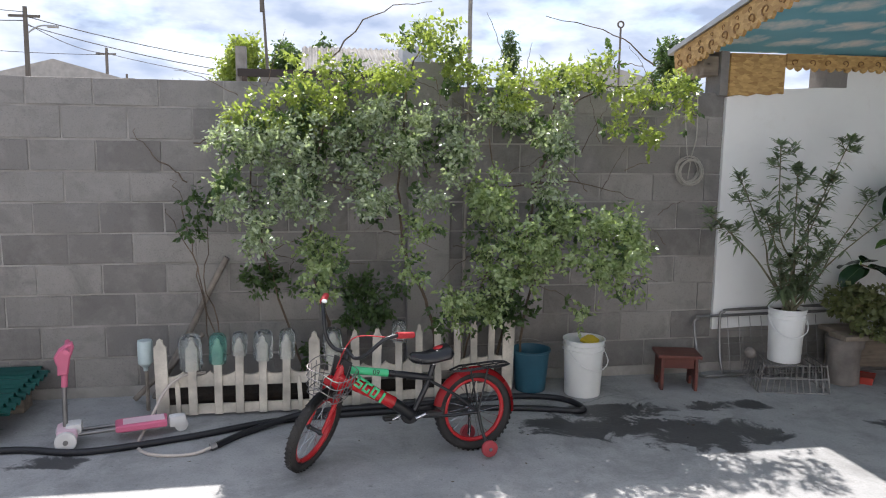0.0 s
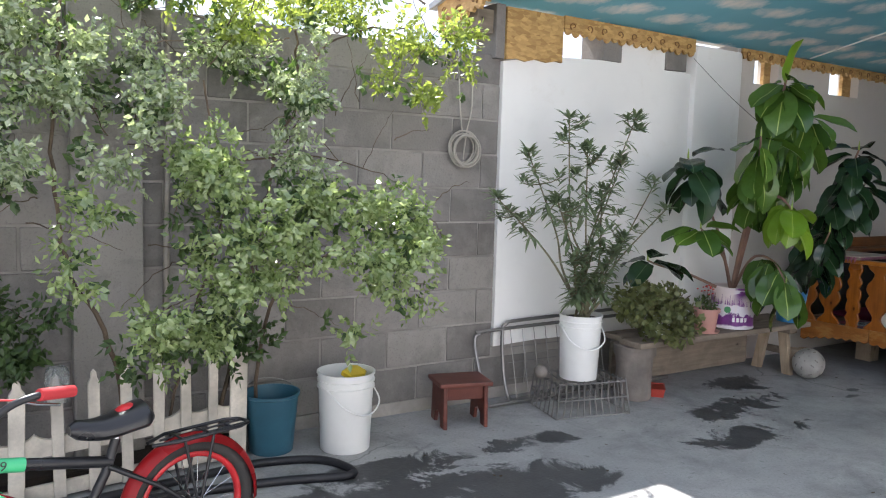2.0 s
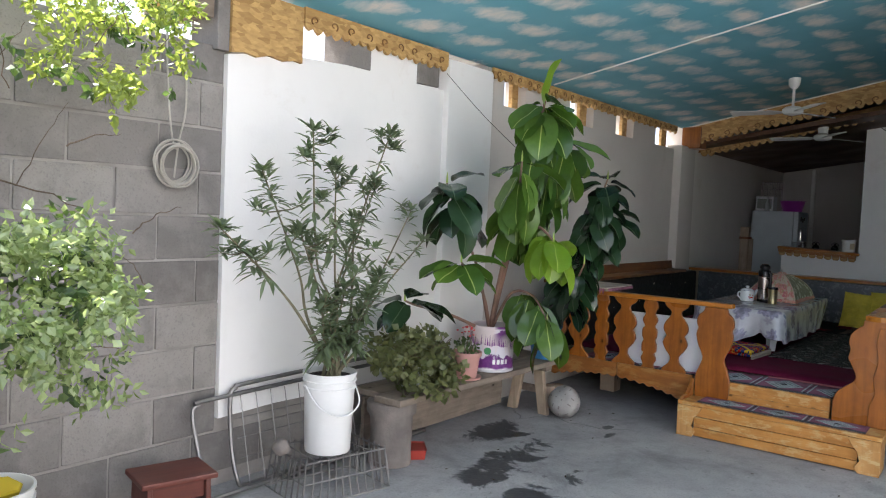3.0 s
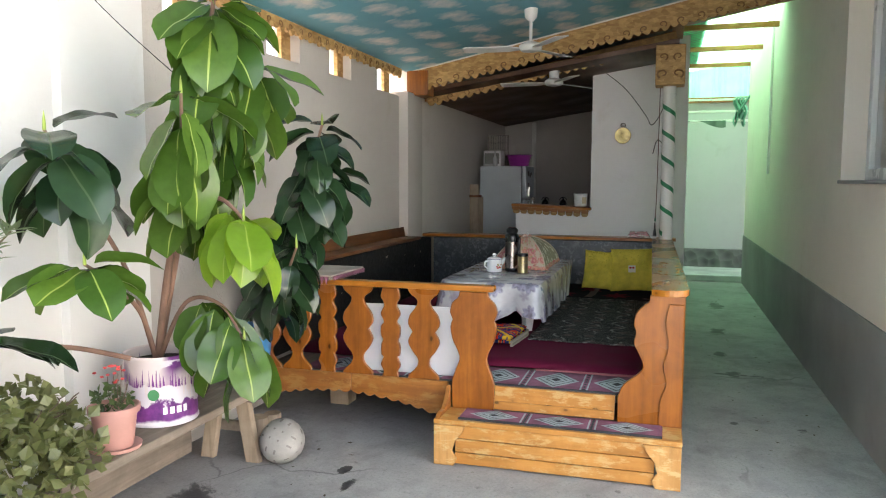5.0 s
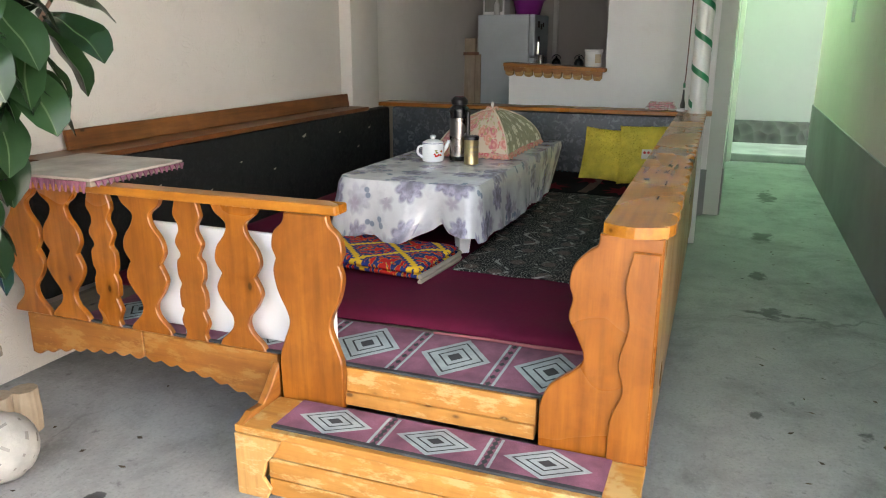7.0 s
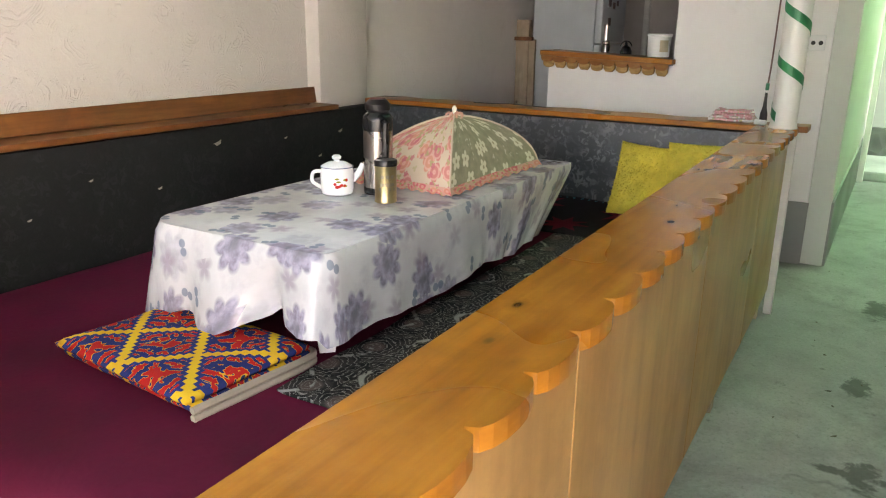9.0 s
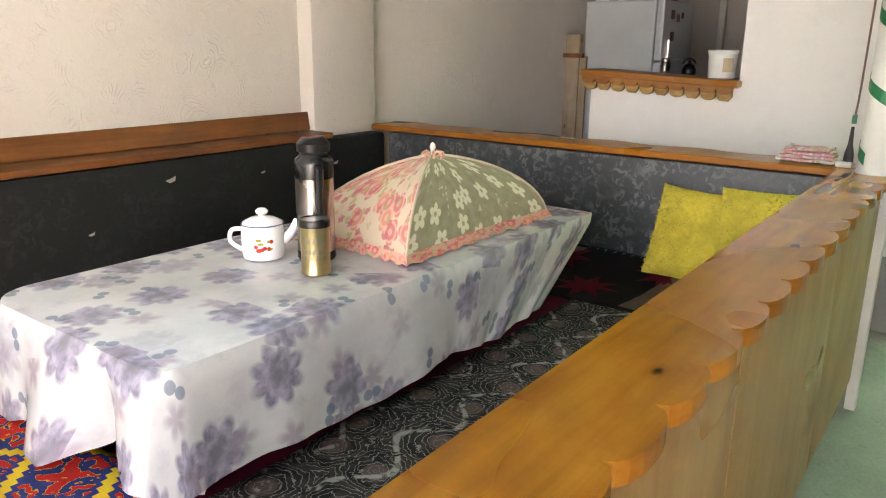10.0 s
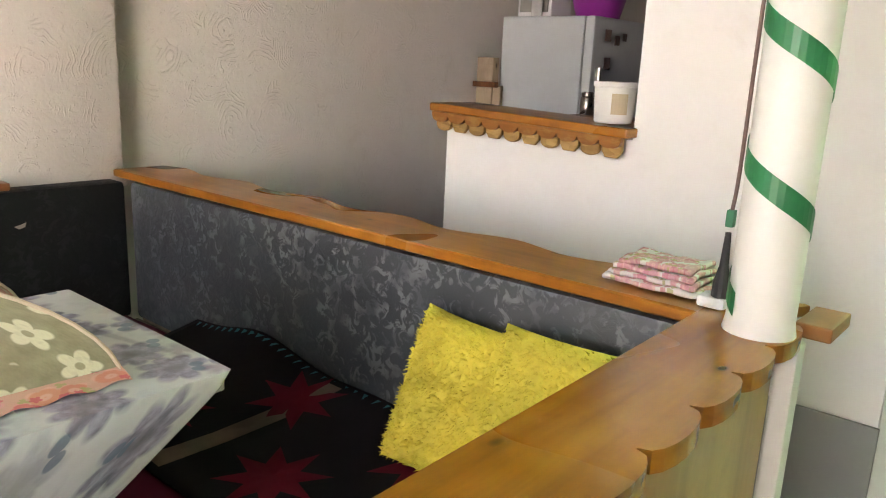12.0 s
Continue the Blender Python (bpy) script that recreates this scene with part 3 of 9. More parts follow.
prism(bm, [(5.5, 2.13), (2.97, 2.52), (2.97, 2.56), (5.5, 2.17)], 9.02, 13.3, "x")
setting("ceiling_kitchen", bm, BROWN_CEIL, "dark brown boarded kitchen ceiling", "ceiling")
bm = bm_new()
prism(bm, [(5.7, 2.45), (2.7, 2.98), (2.7, 3.01), (5.7, 2.48)], 9.0, 13.5, "x")
setting("roof_kitchen", bm, ROOF_TIN, "grey sheet roof over the kitchen", "roof")
setting("wall_passage", one_box(9.95, 14.2, 2.86, 2.974, 0, 2.75), plaster("passage plaster", (0.66, 0.68, 0.62)), "pale plaster passage wall", "wall")
setting("wall_passage_foot", one_box(9.96, 14.2, 2.848, 2.86, 0, 0.36), GREY_PLINTH, "grey cement foot of the passage wall", "wall")
# upright of the white door frame at the far end of the passage
setting("passage_door_frame", one_box(12.84, 12.9, 2.80, 2.848, 0, 2.6, bevel=0.006), COLUMN_PAINT, "white door frame upright at the passage end", "post")
setting("wall_kitchen_foot", one_box(XK - 0.014, XK - 0.002, 2.968, 4.54, 0, 0.35, bevel=0.004), GREY_PLINTH, "grey cement foot of the kitchen wall", "wall")

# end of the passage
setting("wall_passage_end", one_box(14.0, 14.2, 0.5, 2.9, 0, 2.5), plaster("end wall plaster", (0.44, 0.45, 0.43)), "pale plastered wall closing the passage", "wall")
rock = Mat("dark stone footing")
rock.place("World")
rc = rock.cells(7)
setting("stone_footing", one_box(13.93, 14.0, 0.5, 2.86, 0, 0.36, bevel=0.02), rock.done(rock.mix(rc, (0.06, 0.065, 0.06), (0.16, 0.17, 0.15)), 0.9, 0, rc, 0.9, 0.05), "dark rubble stone footing", "footing")
setting("passage_step", one_box(12.9, 13.96, 0.5, 2.85, 0, 0.09, bevel=0.02), plain("pale cement", (0.42, 0.43, 0.41), 0.9, vary=0.2, space="World"), "pale raised cement slab", "step")

# house along the passage
WX0, WX1, WZ0, WZ1 = 5.75, 7.30, 1.335, 2.55
bm = bm_new()
# west end at x 5.3 is out of view, set back to admit light
for x0, x1, z0, z1 in ((5.3, WX0, 0, 3.3), (WX1, 12.95, 0, 3.3), (WX0, WX1, 0, WZ0), (WX0, WX1, WZ1, 3.3)):
    box(bm, x0, x1, 1.7, 2.03, z0, z1)
setting("wall_house", bm, HOUSE_PLASTER, "beige combed plaster house wall", "wall")
setting("house_plinth", one_box(5.3, 12.95, 2.03, 2.042, 0, 0.638), GREY_PLINTH, "dark grey cement plinth on the house wall", "plinth")
# added walls and roof, out of view, close the house body against light
setting("wall_house_west", one_box(5.3, 5.5, -3.2, 1.7, 0, 3.3), HOUSE_PLASTER, "unseen beige wall added to close the house on the west", "wall")
setting("wall_house_inside", one_box(5.5, 9.0, 0.3, 0.5, 0, 3.3), HOUSE_PLASTER, "plain inner wall added to close the room", "wall")
setting("house_roof", one_box(5.2, 13.1, -3.2, 1.72, 3.3, 3.4), ROOF_TIN, "unseen flat roof added to block light from the house", "roof")
PVC = plain("white window plastic", (0.78, 0.78, 0.77), 0.3, vary=0.04)
win = thing("window_1", "white plastic window with a pale curtain behind", "window")
win["kind"] = "structure"
for x0, x1, z0, z1 in ((WX0 + 0.004, WX0 + 0.08, WZ0 + 0.02, WZ1), (WX1 - 0.08, WX1 - 0.004, WZ0 + 0.02, WZ1), (WX0 + 0.08, WX1 - 0.08, WZ0 + 0.02, WZ0 + 0.09), (WX0 + 0.08, WX1 - 0.08, WZ1 - 0.08, WZ1 - 0.004), (6.49, 6.56, WZ0 + 0.09, WZ1 - 0.08)):
    part("window_frame", one_box(x0, x1, 1.83, 1.90, z0, z1, bevel=0.008), PVC, win)
for x0, x1 in ((WX0 + 0.08, 6.49), (6.56, WX1 - 0.08)):
    pane = part("pane", one_box(x0, x1, 1.862, 1.868, WZ0 + 0.09, WZ1 - 0.08), glass("window glass"), win)
    pane.visible_shadow = False
part("window_sill", one_box(WX0 + 0.003, WX1 - 0.003, 1.90, 2.05, WZ0 + 0.002, WZ0 + 0.022, bevel=0.006), GREY_PLINTH, win, "grey cement sill")
bm = bm_new()
xs = [WX0 + (WX1 - WX0) * i / 60 for i in range(61)]
front = [(x, 1.72 + 0.015 * math.sin(x * 40)) for x in xs]
prism(bm, front + [(x, y - 0.004) for x, y in front[::-1]], WZ0 - 0.1, WZ1 + 0.1, "z")
part("curtain", bm, plain("pale curtain", (0.55, 0.52, 0.46), 0.9), win, "pale grey curtain")
setting("pipe_1", one_box(10.62, 10.65, 2.03, 2.055, 1.43, 3.2, bevel=0.008), COLUMN_PAINT, "thin white cable duct on the house wall", "pipe")

# green translucent corrugated roofing over the passage
bm = bm_new()
n = 150
rows = []
for i in range(n + 1):
    x = 9.95 + 4.35 * i / n
    dz = 0.018 * math.sin(2 * math.pi * x / 0.11)
    rows.append([bm.verts.new((x, y, z + dz)) for y, z in ((3.02, 2.93), (2.5, 3.02), (1.6, 3.16))])
for a, b in zip(rows, rows[1:]):
    for k in range(2):
        bm.faces.new((a[k], a[k + 1], b[k + 1], b[k]))
setting("roof_passage", bm, GREEN_ROOF, "green translucent corrugated roofing", "roof", True)
bm = bm_new()
rows = []
for i in range(61):
    y = 0.6 + 2.4 * i / 60
    dx = 0.012 * math.sin(2 * math.pi * y / 0.09)
    rows.append([bm.verts.new((14.05 + dx, y, z)) for z in (2.56, 3.1)])
for a, b in zip(rows, rows[1:]):
    bm.faces.new((a[0], a[1], b[1], b[0]))
setting("gable_passage", bm, GREEN_ROOF, "green translucent corrugated gable sheet", "roof", True)
for i, x in enumerate((10.3, 11.6, 12.9)):
    setting("rafter_%d" % (i + 1), one_box(x, x + 0.05, 1.75, 3.0, 2.86, 2.91), PINE_Y, "thin wooden rafter under the green roofing", "rafter")
# opaque sheet added before the green roofing to block light over the passage mouth
bm = bm_new()
prism(bm, [(3.02, 2.93), (1.7, 3.14), (1.7, 3.17), (3.02, 2.96)], 8.98, 9.95, "x")
setting("roof_passage_near", bm, ROOF_TIN, "opaque grey sheet added to keep green light off the near passage", "roof")
setting("passage_beam", one_box(8.98, 14.0, 2.93, 3.03, 2.72, 2.88, bevel=0.008), PINE_X, "painted timber beam along the passage", "beam")
setting("gable_sill", one_box(13.9, 14.0, 0.6, 2.9, 2.5, 2.57), PINE_Y, "timber sill under the gable sheet", "beam")
for i, z in enumerate((2.46, 2.3, 2.17)):
    setting("pipe_%d" % (i + 2), one_box(13.3, 13.33, 1.2, 2.88, z, z + 0.028, bevel=0.008), COLUMN_PAINT, "white painted pipe across the passage", "pipe")

# plain unseen walls that close the yard behind the camera, white to bounce light inside
setting("bounce_wall_west", one_box(-6.2, -6, -7, 5.6, 0, 2.05), WHITEWASH, "unseen white wall added to bounce light from the west", "wall")
setting("bounce_wall_south", one_box(-6.2, 5.5, -3.4, -3.2, 0, 3.2), WHITEWASH, "unseen white wall added to bounce sunlight into the shelter", "wall")

# column with painted spiral and carved capital
col = thing("column", "white column with a green spiral stripe and carved wooden capital", "column")
col["kind"] = "structure"
CX, CY, CR = 8.95, 3.038, 0.053
bm = bm_new()
lathe(bm, [(CR + 0.004, 0.0), (CR, 0.02), (CR, 1.30)], (CX, CY, 0.853), 28)
part("shaft", bm, COLUMN_PAINT, col, smooth=True)
bm = bm_new()
verts = []
for k in range(181):
    a = 2.6 - 2 * math.pi * k / 32
    z = 0.90 + 1.2 * k / 180
    w = 0.020
    r = CR + 0.0022
    verts.append([bm.verts.new((CX + r * math.cos(a), CY + r * math.sin(a), z + s * w)) for s in (-1, 1)])
for a, b in zip(verts, verts[1:]):
    bm.faces.new((a[0], a[1], b[1], b[0]))
part("spiral_stripe", bm, plain("green gloss paint", (0.012, 0.20, 0.075), 0.35, vary=0.2), col, "hand-painted green spiral stripe")
bm = bm_new()
box(bm, CX - 0.13, CX + 0.10, CY - 0.12, CY + 0.12, 2.15, 2.48, 0.012)
part("capital", bm, OSB, col, "yellow carved wooden capital")
bm = bm_new()
for sy in (-0.06, 0.06):
    curl(bm, CY + sy, 2.24, 0.05, CX - 0.142, CX - 0.130, "x", 1 if sy > 0 else -1)
    curl(bm, CY + sy, 2.38, 0.04, CX - 0.142, CX - 0.130, "x", -1 if sy > 0 else 1)
part("carving", bm, SCROLL, col)

# ---- textile and print materials ----
def uv_vec(b, scale=(1, 1, 1)):
    c = b.node("ShaderNodeTexCoord").outputs["UV"]
    mp = b.node("ShaderNodeMapping")
    b.put(mp.inputs["Vector"], c)
    mp.inputs["Scale"].default_value = scale
    b.vec = mp.outputs["Vector"]
    return b.vec


def flower(b, vec, scale, petals, radius, random=0.85, depth=0.35, soft=0.12):
    """Mask of scattered blossoms: 1 inside a petal, 0 outside; also the distance from the middle and a value for each blossom."""
    v = b.node("ShaderNodeTexVoronoi", feature="F1", voronoi_dimensions="2D")
    b.put(v.inputs["Vector"], vec)
    v.inputs["Scale"].default_value = scale
    v.inputs["Randomness"].default_value = random
    d = b.node("ShaderNodeVectorMath", operation="SUBTRACT")
    b.put(d.inputs[0], vec)
    b.put(d.inputs[1], v.outputs["Position"])
    x, y, z = b.xyz(d.outputs[0])
    tone = b.xyz(v.outputs["Color"])[0]
    ang = b.math("ADD", b.math("ARCTAN2", y, x), b.math("MULTIPLY", tone, 6.28))
    r = b.math("SQRT", b.math("ADD", b.math("MULTIPLY", x, x), b.math("MULTIPLY", y, y)))
    lobe = b.math("ABSOLUTE", b.math("COSINE", b.math("MULTIPLY", ang, petals / 2)))
    edge = b.math("MULTIPLY", b.math("ADD", 1.0 - depth, b.math("MULTIPLY", lobe, depth)), radius)
    gap = b.math("SUBTRACT", edge, r)
    return b.step(gap, 0.0, radius * soft), r, tone


def cloth_print():
    b = Mat("oilcloth with violet blossoms")
    v = uv_vec(b)
    n = b.noise(6, 5)
    fine = b.noise(140, 2)
    base = b.mix(b.step(n, 0.3, 0.7), (0.45, 0.455, 0.475), (0.58, 0.585, 0.60))
    wash = b.noise(13, 5, 0.6)
    base = b.mix(b.step(wash, 0.52, 0.68, 0, 0.55), base, (0.40, 0.39, 0.44))
    m1, r1, t1 = flower(b, v, 6.4, 8, 0.075, 0.8, 0.28, 0.2)
    shade = b.mix(b.step(b.noise(34, 4), 0.35, 0.65), (0.10, 0.09, 0.15), (0.34, 0.32, 0.45))
    rays = b.mix(b.step(r1, 0.006, 0.03, 0.75, 0.0), shade, (0.07, 0.06, 0.09))
    col = b.mix(b.math("MULTIPLY", b.math("MULTIPLY", m1, b.step(t1, 0.15, 0.3)), 0.8), base, rays)
    m3, r3, t3 = flower(b, v, 8.0, 5, 0.045, 1.0, 0.4, 0.5)
    col = b.mix(b.math("MULTIPLY", m3, b.step(t3, 0.5, 0.55, 0, 0.6)), col, (0.27, 0.22, 0.28))
    m2, r2, t2 = flower(b, v, 9.0, 2, 0.026, 1.0, 0.9)
    col = b.mix(b.math("MULTIPLY", m2, b.step(t2, 0.6, 0.62, 0, 0.75)), col, (0.13, 0.18, 0.25))
    return b.done(col, 0.16, 0, b.noise(5, 3), 0.12, 0.01, 0.55)


def lace_print():
    b = Mat("olive net with cream blossoms")
    v = uv_vec(b)
    base = b.mix(b.step(b.noise(30, 3), 0.35, 0.65), (0.28, 0.26, 0.17), (0.36, 0.33, 0.22))
    m, r, t = flower(b, v, 10.5, 5, 0.033, 0.6, 0.45)
    col = b.mix(m, base, (0.70, 0.66, 0.50))
    col = b.mix(b.step(r, 0.006, 0.008, 0.9, 0), col, (0.35, 0.31, 0.2))
    vine = b.math("SINE", b.math("MULTIPLY", r, 110.0))
    dots = b.cells(60)
    col = b.mix(b.math("MULTIPLY", b.step(vine, 0.75, 0.9), b.step(dots, 0.45, 0.3, 0, 0.75)), col, (0.62, 0.58, 0.44))
    return b.done(col, 0.85, 0, b.cells(160), 0.2, 0.002, 0.2)


def rose_print(name="pink rose print", base=(0.60, 0.49, 0.37), c1=(0.52, 0.14, 0.18), c2=(0.62, 0.29, 0.20), scale=16.0):
    b = Mat(name)
    v = uv_vec(b)
    m, r, t = flower(b, v, scale, 5, 0.6 / scale, 0.9, 0.3)
    rose = b.mix(t, c1, c2)
    rose = b.mix(b.step(b.math("SINE", b.math("MULTIPLY", r, 330.0)), 0.0, 0.8, 0, 0.5), rose, (0.75, 0.5, 0.42))
    col = b.mix(b.math("MULTIPLY", m, b.step(t, 0.15, 0.3)), base, rose)
    m2, r2, t2 = flower(b, v, scale * 1.9, 3, 0.2 / scale, 1.0, 0.6)
    col = b.mix(b.math("MULTIPLY", m2, b.step(t2, 0.5, 0.55, 0, 0.8)), col, (0.38, 0.36, 0.16))
    m3, r3, t3 = flower(b, v, scale * 1.5, 5, 0.2 / scale, 1.0, 0.4)
    col = b.mix(b.math("MULTIPLY", m3, b.step(t3, 0.5, 0.55, 0, 0.8)), col, c1)
    return b.done(col, 0.85, 0, b.noise(220, 2), 0.2, 0.002, 0.2)


def paisley_print():
    b = Mat("black and grey scroll carpet")
    v = uv_vec(b)
    q = b.noise_vec(v)
    vor = b.node("ShaderNodeTexVoronoi", feature="F1", voronoi_dimensions="2D")
    b.put(vor.inputs["Vector"], v)
    vor.inputs["Scale"].default_value = 6.2
    vor.inputs["Randomness"].default_value = 0.45
    d = vor.outputs["Distance"]
    n = b.noise(22, 3, 0.5, 1.2)
    rings = b.math("SINE", b.math("MULTIPLY", b.math("ADD", d, b.math("MULTIPLY", n, 0.35)), 34.0))
    line = b.step(b.math("ABSOLUTE", rings), 0.10, 0.34, 1.0, 0.0)
    sx, sy, sz = b.xyz(v)
    flow = b.math("SINE", b.math("ADD", b.math("MULTIPLY", sy, 38.0), b.math("MULTIPLY", b.math("SINE", b.math("MULTIPLY", sx, 26.0)), 1.6)))
    band = b.math("MULTIPLY", b.step(flow, 0.9, 0.97), b.step(n, 0.45, 0.55))
    col = b.mix(b.step(n, 0.4, 0.6), (0.014, 0.014, 0.015), (0.04, 0.036, 0.034))
    col = b.mix(b.math("MULTIPLY", line, 0.75), col, (0.30, 0.29, 0.27))
    col = b.mix(b.step(d, 0.16, 0.22, 0.5, 0.0), col, (0.16, 0.11, 0.10))
    col = b.mix(b.math("MULTIPLY", band, 0.8), col, (0.34, 0.33, 0.31))
    return b.done(col, 0.95, 0, b.noise(320, 2), 0.5, 0.003, 0.1)


def patchwork_print():
    """Diamond felt mosaic in red, blue and yellow with toothed borders."""
    b = Mat("red blue and yellow felt mosaic")
    v = uv_vec(b)
    x, y, z = b.xyz(v)
    k = 3.9
    u = b.math("MULTIPLY", b.math("ADD", x, y), k)
    w = b.math("MULTIPLY", b.math("SUBTRACT", x, y), k)
    fu = b.math("ABSOLUTE", b.math("SUBTRACT", b.math("FRACT", u), 0.5))
    fw = b.math("ABSOLUTE", b.math("SUBTRACT", b.math("FRACT", w), 0.5))
    edge = b.math("MAXIMUM", fu, fw)
    teeth = b.math("MULTIPLY", b.math("PINGPONG", b.math("MULTIPLY", b.math("MINIMUM", fu, fw), 8.0), 0.5), 0.11)
    border = b.math("SUBTRACT", edge, teeth)
    n = b.noise(34, 2, 0.4, 0.8)
    swirl = b.math("SINE", b.math("MULTIPLY", b.math("ADD", b.math("MULTIPLY", fu, fw), b.math("MULTIPLY", n, 0.11)), 95.0))
    inner = b.mix(b.step(swirl, -0.05, 0.05), (0.42, 0.018, 0.016), (0.018, 0.03, 0.13))
    inner = b.mix(b.step(b.math("ABSOLUTE", swirl), 0.10, 0.20, 0.9, 0.0), inner, (0.62, 0.36, 0.03))
    blue = b.mix(b.step(border, 0.335, 0.345), inner, (0.02, 0.035, 0.15))
    col = b.mix(b.step(border, 0.405, 0.415), blue, (0.66, 0.42, 0.03))
    return b.done(col, 0.95, 0, b.math("ADD", b.noise(240, 2), b.math("MULTIPLY", swirl, 0.2)), 0.5, 0.004, 0.1)


def leatherette(name, c, c2, sheen, spec=0.5):
    b = Mat(name)
    b.place("World")
    n = b.noise(26, 5, 0.62, 1.1)
    n2 = b.noise(2.2, 3)
    motif = b.math("MULTIPLY", b.step(n, 0.50, 0.57), b.step(b.noise(9, 3), 0.42, 0.58, 0.25, 1.0))
    col = b.mix(motif, c, c2)
    return b.done(col, b.step(n, 0.4, 0.65, sheen, sheen + 0.25), 0, b.math("ADD", n, b.math("MULTIPLY", n2, 2.0)), 0.35, 0.006, spec)


CHARCOAL = leatherette("dark charcoal upholstery", (0.011, 0.012, 0.012), (0.022, 0.024, 0.024), 0.55, 0.22)
SLATE = leatherette("slate floral upholstery", (0.034, 0.040, 0.045), (0.125, 0.138, 0.145), 0.36)
BURGUNDY = plain("burgundy quilt cotton", (0.105, 0.007, 0.029), 0.92, vary=0.18, scale=10, bump=0.25, spec=0.15)
KILIM_ROSE = plain("dusty rose weave", (0.26, 0.11, 0.16), 0.95, vary=0.25, scale=30, bump=0.4, spec=0.1)
KILIM_GREY = plain("pale grey weave", (0.38, 0.42, 0.43), 0.95, vary=0.2, scale=30, bump=0.4, spec=0.1)
KILIM_DARK = plain("dark grey weave", (0.06, 0.06, 0.065), 0.95, vary=0.2, scale=30, bump=0.4, spec=0.1)
PAISLEY = paisley_print()
STAR_BLACK = plain("black velvet", (0.012, 0.009, 0.011), 0.95, vary=0.3, spec=0.1)
STAR_RED = plain("crimson velvet", (0.17, 0.012, 0.026), 0.95, vary=0.25, spec=0.1)
STAR_BEIGE = plain("beige brown velvet", (0.21, 0.145, 0.115), 0.95, vary=0.25, spec=0.1)
TEAL = plain("teal edging", (0.02, 0.16, 0.20), 0.8)
YELLOW_SHAG = plain("yellow shaggy plush", (0.70, 0.58, 0.09), 0.95, vary=0.16, scale=30, bump=0.5, spec=0.1)

# ---- seating platform ----
X0 = 5.80
plat = thing("seating_platform", "varnished pine seating platform with railing and carpeted step", "platform")
part("deck", one_box(5.845, 8.97, 3.02, 5.13, 0.285, 0.335), RAW_WOOD_X, plat)
for x in (6.1, 7.4, 8.7):
    for y in (3.2, 4.9):
        part("foot", one_box(x + 0.19, x + 0.31, y - 0.06, y + 0.06, 0, 0.285, bevel=0.006), RAW_WOOD_Z, plat)

# front boards with scalloped, gently arched lower edge
for a, b_, n in ((4.075, 4.60, 8), (4.604, 5.12, 8)):
    pts = [(b_, 0.338), (a, 0.338)]
    for i in range(n):
        for k in range(7):
            t = (i + k / 6) / n
            y = a + (b_ - a) * t
            arch = 0.145 + 0.105 * (1 - ((y - 4.66) / 0.6) ** 2)
            pts.append((y, arch - 0.016 * math.sin(math.pi * k / 6)))
    bm = bm_new()
    prism(bm, pts, X0 - 0.015, X0 + 0.015, "x", 0.003)
    part("front_board", bm, PINE_Y, plat)


def shaped_board(rows, y, widen=1.0):
    """Outline of a fretted board from (height, half width) pairs, smoothed."""
    prof = smooth_line([(h, w, 0) for h, w in rows], 5)
    right = [(y + p[1] * widen, p[0]) for p in prof]
    left = [(y - p[1] * widen, p[0]) for p in prof[::-1]]
    return right + left


WIDE = ((0.338, 0.062), (0.36, 0.055), (0.40, 0.026), (0.44, 0.022), (0.485, 0.046), (0.53, 0.060), (0.575, 0.046), (0.582, 0.044), (0.62, 0.060), (0.665, 0.054), (0.71, 0.030), (0.745, 0.026), (0.775, 0.052), (0.802, 0.062))
for y in (4.203, 4.564, 4.916, 5.095):
    bm = bm_new()
    prism(bm, shaped_board(WIDE, y, 1.38), X0 - 0.011, X0 + 0.011, "x", 0.003)
    part("wide_baluster", bm, PINE_Z, plat)
BEADS = ((0.338, 0.032), (0.365, 0.026), (0.40, 0.036), (0.44, 0.026), (0.452, 0.034), (0.50, 0.035), (0.528, 0.028), (0.555, 0.035), (0.60, 0.035), (0.625, 0.024), (0.665, 0.036), (0.705, 0.024), (0.73, 0.027), (0.755, 0.036), (0.802, 0.028))
for y in (4.383, 4.737):
    bm = bm_new()
    prism(bm, shaped_board(BEADS, y, 1.45), X0 - 0.011, X0 + 0.011, "x", 0.003)
    part("beaded_baluster", bm, PINE_Z, plat)
bm = bm_new()
box(bm, X0 - 0.035, X0 + 0.035, 3.838, 5.14, 0.803, 0.833, 0.008)
part("top_rail", bm, RAIL_Y, plat, "glossy varnished top rail")

# newel beside the step
NEWEL = ((0.21, 0.105), (0.34, 0.108), (0.40, 0.092), (0.46, 0.070), (0.50, 0.076), (0.56, 0.104), (0.62, 0.116), (0.655, 0.108), (0.665, 0.106), (0.70, 0.118), (0.745, 0.108), (0.775, 0.078), (0.803, 0.07))
bm = bm_new()
prism(bm, shaped_board(NEWEL, 3.936), X0 - 0.045, X0 - 0.017, "x", 0.004)
part("newel", bm, PINE_Z, plat)
bm = bm_new()
rows = [(3.235, 0.338), (3.21, 0.40), (3.14, 0.46), (3.125, 0.50), (3.15, 0.56), (3.168, 0.60), (3.16, 0.65), (3.17, 0.69), (3.16, 0.74), (3.125, 0.78), (3.105, 0.795), (3.10, 0.826)]
edge = [(p[0], p[1]) for p in smooth_line([(a, b_, 0) for a, b_ in rows], 5)]
prism(bm, edge + [(2.945, 0.826), (2.945, 0.215), (3.235, 0.215)], X0 - 0.045, X0 - 0.017, "x", 0.004)
part("newel", bm, PINE_Z, plat)
